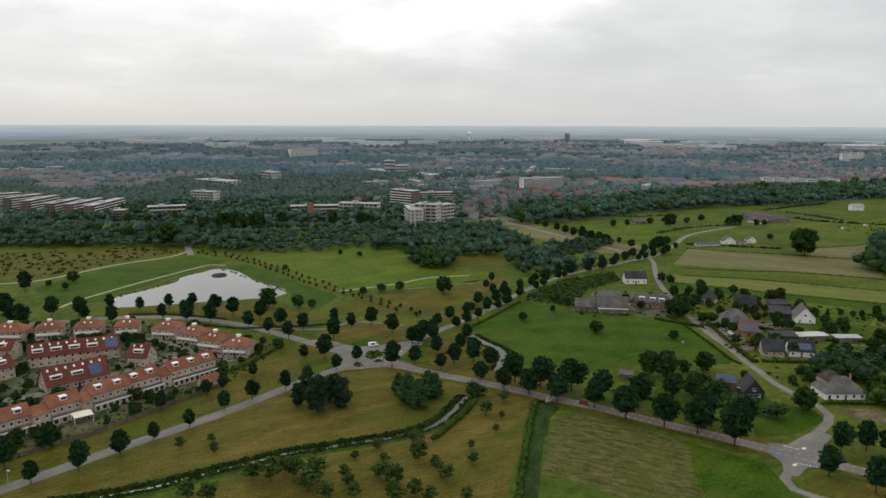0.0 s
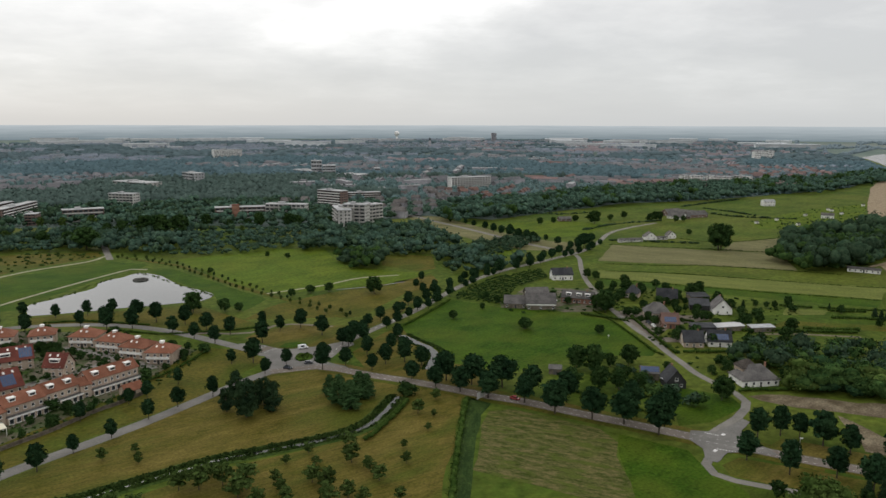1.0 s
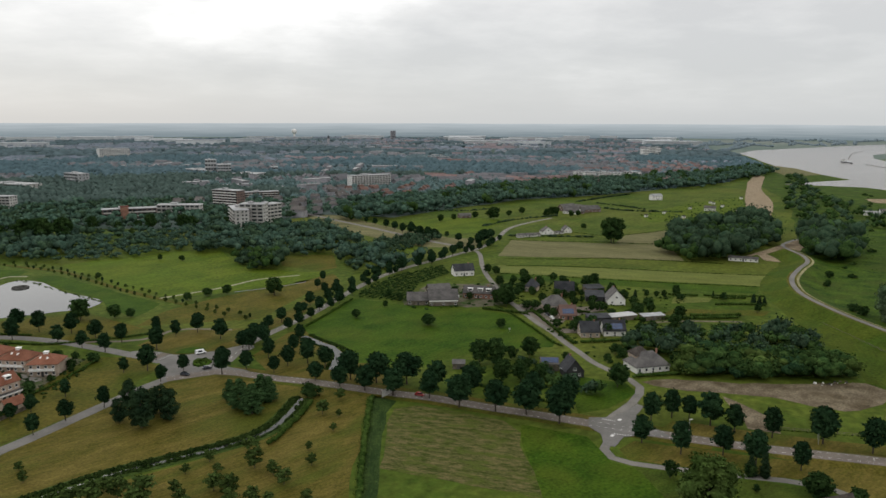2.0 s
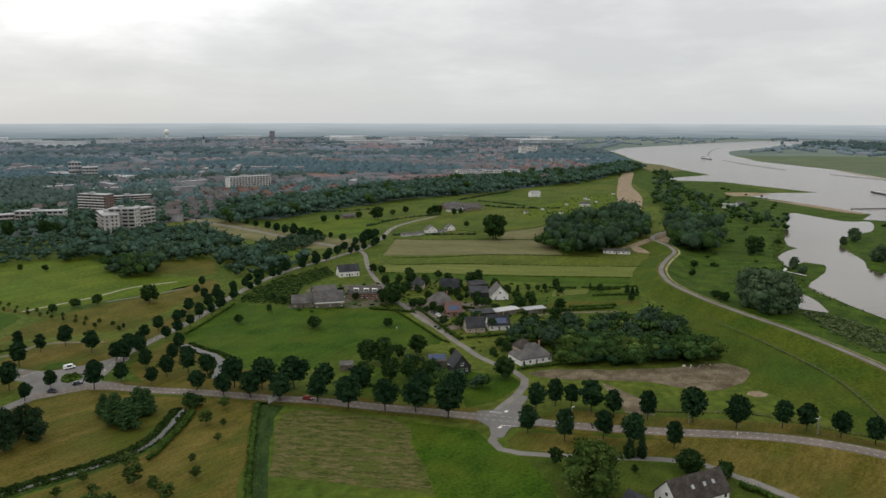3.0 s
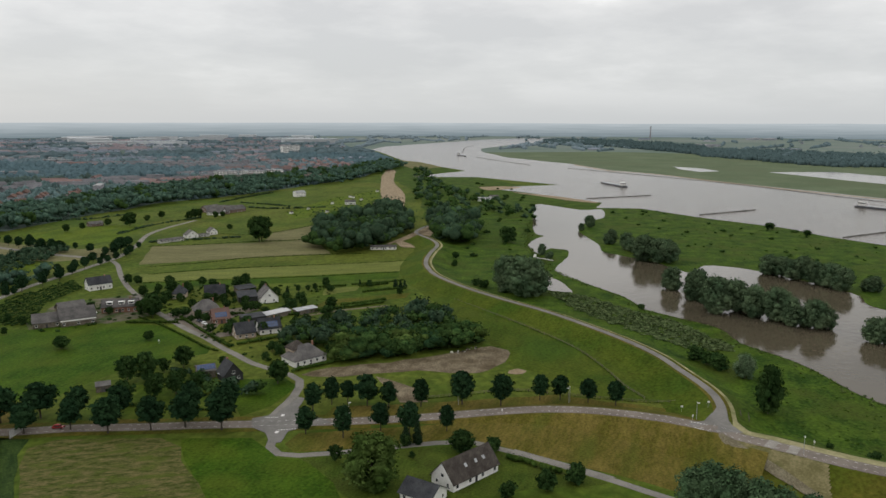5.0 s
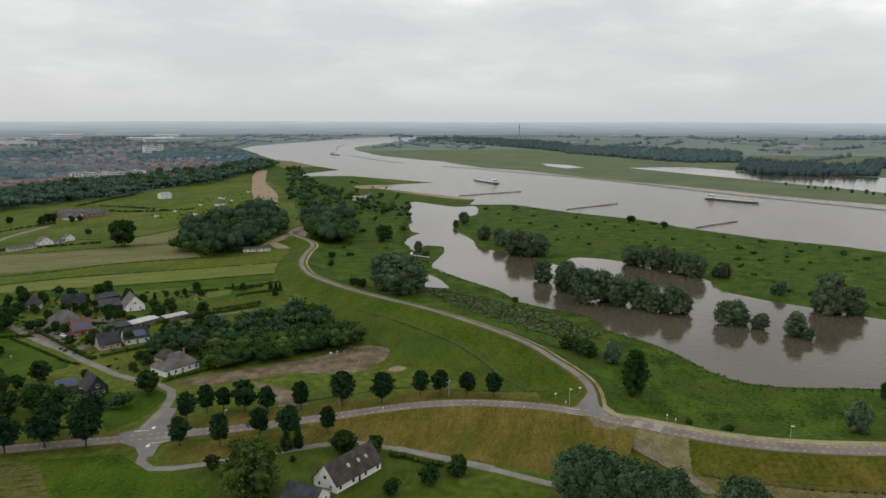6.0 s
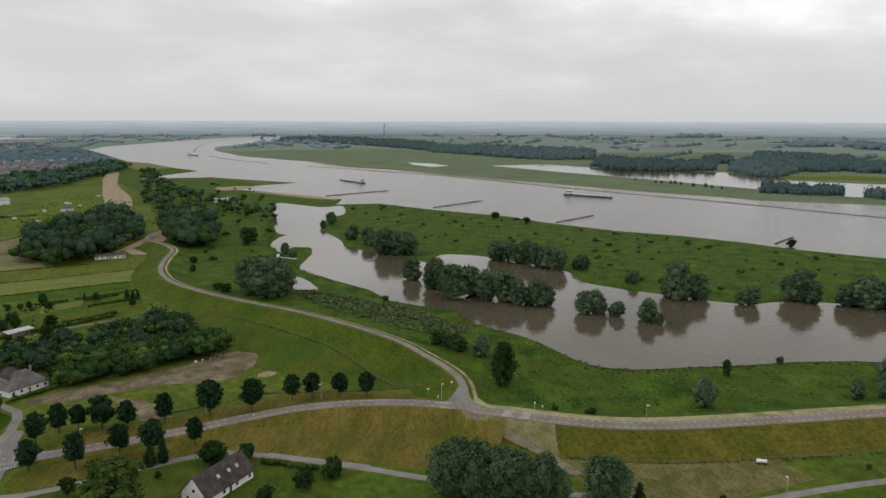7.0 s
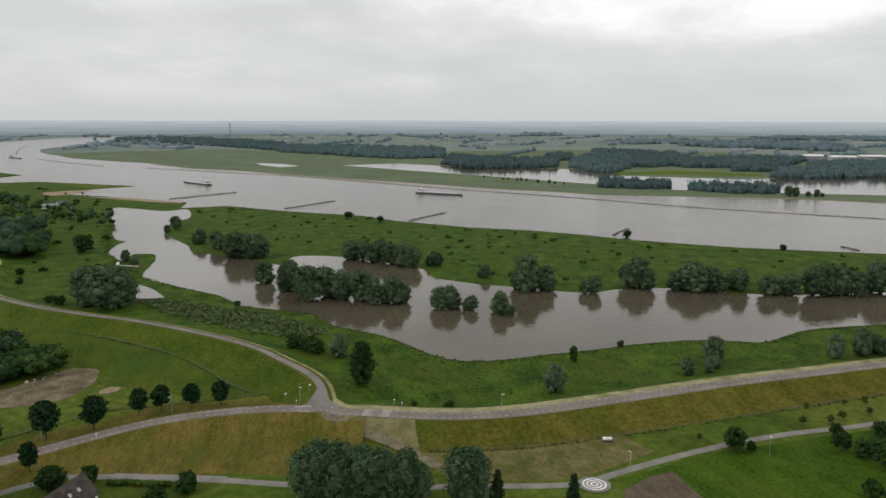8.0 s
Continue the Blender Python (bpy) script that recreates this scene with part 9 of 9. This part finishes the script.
# the white sign boards by the field's entrance
a, m_, b = BILLBOARD
for p, q in ((a, m_), (m_, b)):
    d = math.hypot(q[0] - p[0], q[1] - p[1])
    ob = thing("notice_board", pose(p[0], p[1], 0, 0, 0, math.degrees(math.atan2(q[1] - p[1], q[0] - p[0]))), "weathered white notice board beside the road", "sign", "notice boards")
    part("board", boxes((0, d - 0.2, -0.04, 0.04, 0.7, 3.4)), M["board"], ob)
    for px in (0.2, d - 0.4):
        part("post", boxes((px - 0.07, px + 0.07, 0.04, 0.18, -0.3, 3.4)), M["wood"], ob)
    for k in range(4):
        part("lettering", boxes((0.4, d - 0.8 - 0.3 * (k % 2), -0.05, -0.042, 1.1 + k * 0.5, 1.25 + k * 0.5)), M["steel"], ob)

# the crossing's islands
patch("traffic_island", LAMP_ISLAND, 0.3, M["pasture"], "planted middle of the crossing", 3, 0.1, 99, "traffic island")
tufts("island_shrubs", scatter(LAMP_ISLAND, 1.8, 58), 1.2, M["hedge"], "shrubs on the crossing's island", 337, "shrubs", 14)
patch("traffic_island", SPLITTER, 0.22, M["pasture"], "grassy island before the crossing", 3, 0.1, 100, "traffic island")
patch("crossing", CROSSING, 0.135, M["asphalt"], "worn asphalt of the road crossing", 3, 0.15, 101, "road", True)
for p in PLATEAU:
    ob = part("raised_paving", boxes((-3.3, 3.3, -1.6, 1.6, 0, 0.03)), M["speed_table"], None)
    k = int(np.argmin(np.linalg.norm(main_line[:, :2] - np.array(p[:2]), axis=1)))
    d = main_line[k + 1] - main_line[k]
    ob.matrix_basis = pose(main_line[k][0], main_line[k][1], 4.6 + 0.2, 0, 0, math.degrees(math.atan2(d[1], d[0])) + 90)
    tagged(ob, "pale paved speed table on the dike road", "paving", kind="structure")

ob = part("crossing_paving", boxes((-2.2, 2.2, -4.6, 4.6, 0, 0.02)), M["court"], None)
ob.matrix_basis = pose(-53.2, 358.8, 0.2, 0, 0, -38)
tagged(ob, "worn grey-brown paving of the crossing", "paving", kind="structure")
for d in (-3.6, 3.6):
    ob = part("zebra_crossing", boxes(*[(-1.1, 1.1, -3.9 + k * 1.5, -3.3 + k * 1.5, 0, 0.02) for k in range(6)]), M["worn_paint"], None)
    ob.matrix_basis = pose(-53.2, 358.8, 0.19, 0, 0, -38) @ pose(d, 0, 0)
    tagged(ob, "worn white stripes before the crossing", "road marking", kind="structure")
ob = part("zebra_crossing", boxes(*[(-1.1, 1.1, -2.4 + k * 1.3, -1.8 + k * 1.3, 0, 0.02) for k in range(4)]), M["worn_paint"], None)
ob.matrix_basis = pose(-13.5, 362.5, 0.19, 0, 0, 55)
tagged(ob, "worn white stripes before the crossing", "road marking", kind="structure")

# painted rings where the lane bends
x, y = ROUNDEL[0]
for r in (1.0, 2.2, 3.4):
    bm = bmesh.new()
    a = [bm.verts.new(((r - 0.3) * math.cos(t), (r - 0.3) * math.sin(t), 0)) for t in np.linspace(0, 2 * math.pi, 36, endpoint=False)]
    b = [bm.verts.new(((r + 0.3) * math.cos(t), (r + 0.3) * math.sin(t), 0)) for t in np.linspace(0, 2 * math.pi, 36, endpoint=False)]
    for i in range(36):
        bm.faces.new((a[i], b[i], b[(i + 1) % 36], a[(i + 1) % 36]))
    ob = part("painted_ring", bm, M["paint"], None)
    ob.matrix_basis = pose(x, y, 0.26)
    tagged(ob, "white painted ring on the lane", "road marking", kind="structure")
bm = bmesh.new()
bmesh.ops.create_circle(bm, cap_ends=True, segments=30, radius=5)
ob = part("lane_bend", bm, M["lane"], None)
ob.matrix_basis = pose(x, y, 0.22)
tagged(ob, "paved widening of the narrow lane", "road", kind="structure")

# steel arches by the dike road
for p in ARCHES:
    ob = thing("steel_arch", pose(p[0], p[1], 1.6, 0, 0, 25), "rusty bent steel arch in the grass", "sculpture", "steel arches")
    part("arch", tube([(0, 0, -0.5), (0, 0.2, 2.0), (0.8, 0.5, 3.2), (2.2, 0.8, 3.6)], 0.16, 0.12, 6), M["bark"], ob)

# white feed tank on wheels
(x0, y0), (x1, y1) = TRAILER
ob = thing("water_trailer", pose((x0 + x1) / 2, (y0 + y1) / 2, 0, 0, 0, math.degrees(math.atan2(y1 - y0, x1 - x0))) @ Matrix.Diagonal((0.72, 0.72, 0.72, 1)), "white double tank on a low farm trailer", "trailer")
part("frame", boxes((-2.4, 2.4, -0.9, 0.9, 0.55, 0.75)), M["wood"], ob)
for px in (-1.1, 1.1):
    part("tank", tube([(px - 1.0, 0, 1.5), (px - 0.9, 0, 1.5), (px + 0.9, 0, 1.5), (px + 1.0, 0, 1.5)], 0.8, 0.8, 14), M["white"], ob)
for px in (-1.3, 1.3):
    for s in (-1, 1):
        part("wheel", tube([(px, s * 0.9 - 0.12, 0.4), (px, s * 0.9 + 0.12, 0.4)], 0.4, 0.4, 12), M["rubber"], ob)

# piles beside the paddock
(x0, y0), (x1, y1) = DEBRIS
for i in range(22):
    t = i / 21
    s = rng.uniform(0.25, 0.6)
    bm = bmesh.new()
    if i % 4 == 1:
        bmesh.ops.create_cube(bm, size=s * 1.7)
        bmesh.ops.bevel(bm, geom=bm.edges[:], offset=0.06, segments=1, affect="EDGES")
    else:
        bmesh.ops.create_icosphere(bm, subdivisions=2, radius=s)
    for v in bm.verts:
        v.co *= 1 + 0.35 * noise.noise(v.co * 2 + Vector((i, 0, 0)))
        v.co.z *= 0.75
    kind = ("soil", "white", "wood", "board", "soil", "tile_dark")[i % 6]
    name, label = {"soil": ("soil_heap", "heap of brown soil beside the paddock"), "white": ("feed_bale", "wrapped white feed bale beside the paddock"), "wood": ("wooden_crate", "weathered wooden crate beside the paddock"), "board": ("board_stack", "stack of pale boards beside the paddock"), "tile_dark": ("rubble_heap", "dark rubble heap beside the paddock")}[kind]
    ob = part(name, bm, M[kind], None)
    ob.matrix_basis = pose(x0 + (x1 - x0) * t + rng.uniform(-2, 2), y0 + (y1 - y0) * t + rng.uniform(-1.5, 1.5), s * 0.45, 0, 0, rng.uniform(0, 90))
    tagged(ob, label, name.split("_")[1], "clutter by the paddock")

# ---- the river ----
def stone_bar(name, pts, w, h, label, seed):
    """A low rubble bank, its stones jutting unevenly."""
    rng = random.Random(seed)
    line = glide([(*p[:2], 0.0) for p in pts], 3.0)
    rows_ = [[(w * 0.8 + rng.uniform(-0.6, 0.6), 0.1), (w * 0.3, h * rng.uniform(0.8, 1.2)), (-w * 0.3, h * rng.uniform(0.8, 1.2)), (-w * 0.8 + rng.uniform(-0.6, 0.6), 0.1)] for _ in line]
    ob = loft(line, rows_, name, M["stone"])
    tagged(ob, label, "groyne", "groynes" if name == "groyne" else "", "structure")
    return line


for seed, g in enumerate((GROYNE_A, GROYNE_B, GROYNE_C, GROYNE_D, GROYNE_E)):
    stone_bar("groyne", g, 2.0, 1.1, "dark rubble groyne reaching into the river", 500 + seed)
    if g is not GROYNE_B:
        continue
    x, y = g[1]
    ob = thing("beacon", pose(x, y, 0), "slim river beacon at a groyne's head", "beacon", "river beacons")
    part("mast", tube([(0, 0, 0), (0, 0, 6)], 0.15, 0.1, 6), M["steel"], ob)
    part("topmark", boxes((-0.4, 0.4, -0.4, 0.4, 5.6, 6.5), bevel=0.1), M["stone"], ob)
for seed, g in enumerate((BREAKWATER, BREAKWATER_B, BREAKWATER_C)):
    stone_bar("breakwater", g, 1.5, 0.8, "long low rubble dam in the river", 510 + seed)


def barge(a, b, label):
    L = max(math.hypot(b[0] - a[0], b[1] - a[1]), 70)
    ob = thing("barge", pose((a[0] + b[0]) / 2, (a[1] + b[1]) / 2, 0.2, 0, 0, math.degrees(math.atan2(b[1] - a[1], b[0] - a[0]))), label, "ship", "river barges")
    bm = boxes((-L / 2, L / 2, -4.6, 4.6, 0, 1.8))
    for v in bm.verts:
        if v.co.x > 0:
            v.co.y *= 0.45
            v.co.x += 1.5 if v.co.z > 1 else -1
    part("hull", bm, M["hull"], ob)
    part("hatch_cover", boxes((-L * 0.32, L * 0.38, -3.6, 3.6, 1.8, 2.5), bevel=0.2), M["zinc"], ob)
    part("wheelhouse", boxes((-L * 0.45, -L * 0.36, -3.6, 3.6, 2.4, 6.6), (-L * 0.455, -L * 0.35, -3.9, 3.9, 6.6, 6.9)), M["white"], ob)
    part("window", boxes((-L * 0.452, -L * 0.358, -3.65, 3.65, 5.0, 6.2)), M["glass"], ob)
    part("mast", tube([(L * 0.44, 0, 2.4), (L * 0.44, 0, 9)], 0.2, 0.12, 6), M["steel"], ob)


barge(SHIPS[1], SHIPS[0], "laden dark river barge")
barge(SHIPS[2], SHIPS[3], "long dark river barge with a white wheelhouse")
barge(SHIPS[4], SHIPS[5], "far barge at the river's bend")

(x0, y0), (x1, y1) = JETTY
ob = thing("jetty", pose(x0, y0, 0, 0, 0, math.degrees(math.atan2(y1 - y0, x1 - x0))), "narrow pale timber jetty at the flooded bank", "jetty")
d = math.hypot(x1 - x0, y1 - y0)
part("deck", boxes((0, d, -0.7, 0.7, 0.9, 1.05)), M["board"], ob)
for k in range(5):
    part("pile", boxes((d * k / 4 - 0.12, d * k / 4 + 0.12, -0.8, 0.8, -0.5, 0.9)), M["wood"], ob)
ob = thing("boat", pose(x0 + 5, y0 + 6, 0.25, 0, 0, 30), "small white boat moored at the jetty", "boat")
bm = boxes((-3, 3, -1.1, 1.1, 0, 0.9))
for v in bm.verts:
    if v.co.x > 0:
        v.co.y *= 0.2
part("hull", bm, M["white"], ob)
part("cabin", boxes((-1.6, 0.6, -0.8, 0.8, 0.9, 1.8), bevel=0.1), M["trim"], ob)

# the floating ring in the park pond
x, y = FOUNTAIN[0]
ob = thing("floating_ring", pose(x, y, 0.2), "dark ring-shaped island floating in the pond", "island")
path = [(4.5 * math.cos(t), 4.5 * math.sin(t), 0.1) for t in np.linspace(0, 2 * math.pi, 33)]
part("rim", tube(path, 0.8, 0.8, 8), M["stone"], ob)


# the pattern trees have served
for ob in STOCK:
    for o in (*ob.children_recursive, ob):
        bpy.data.objects.remove(o)
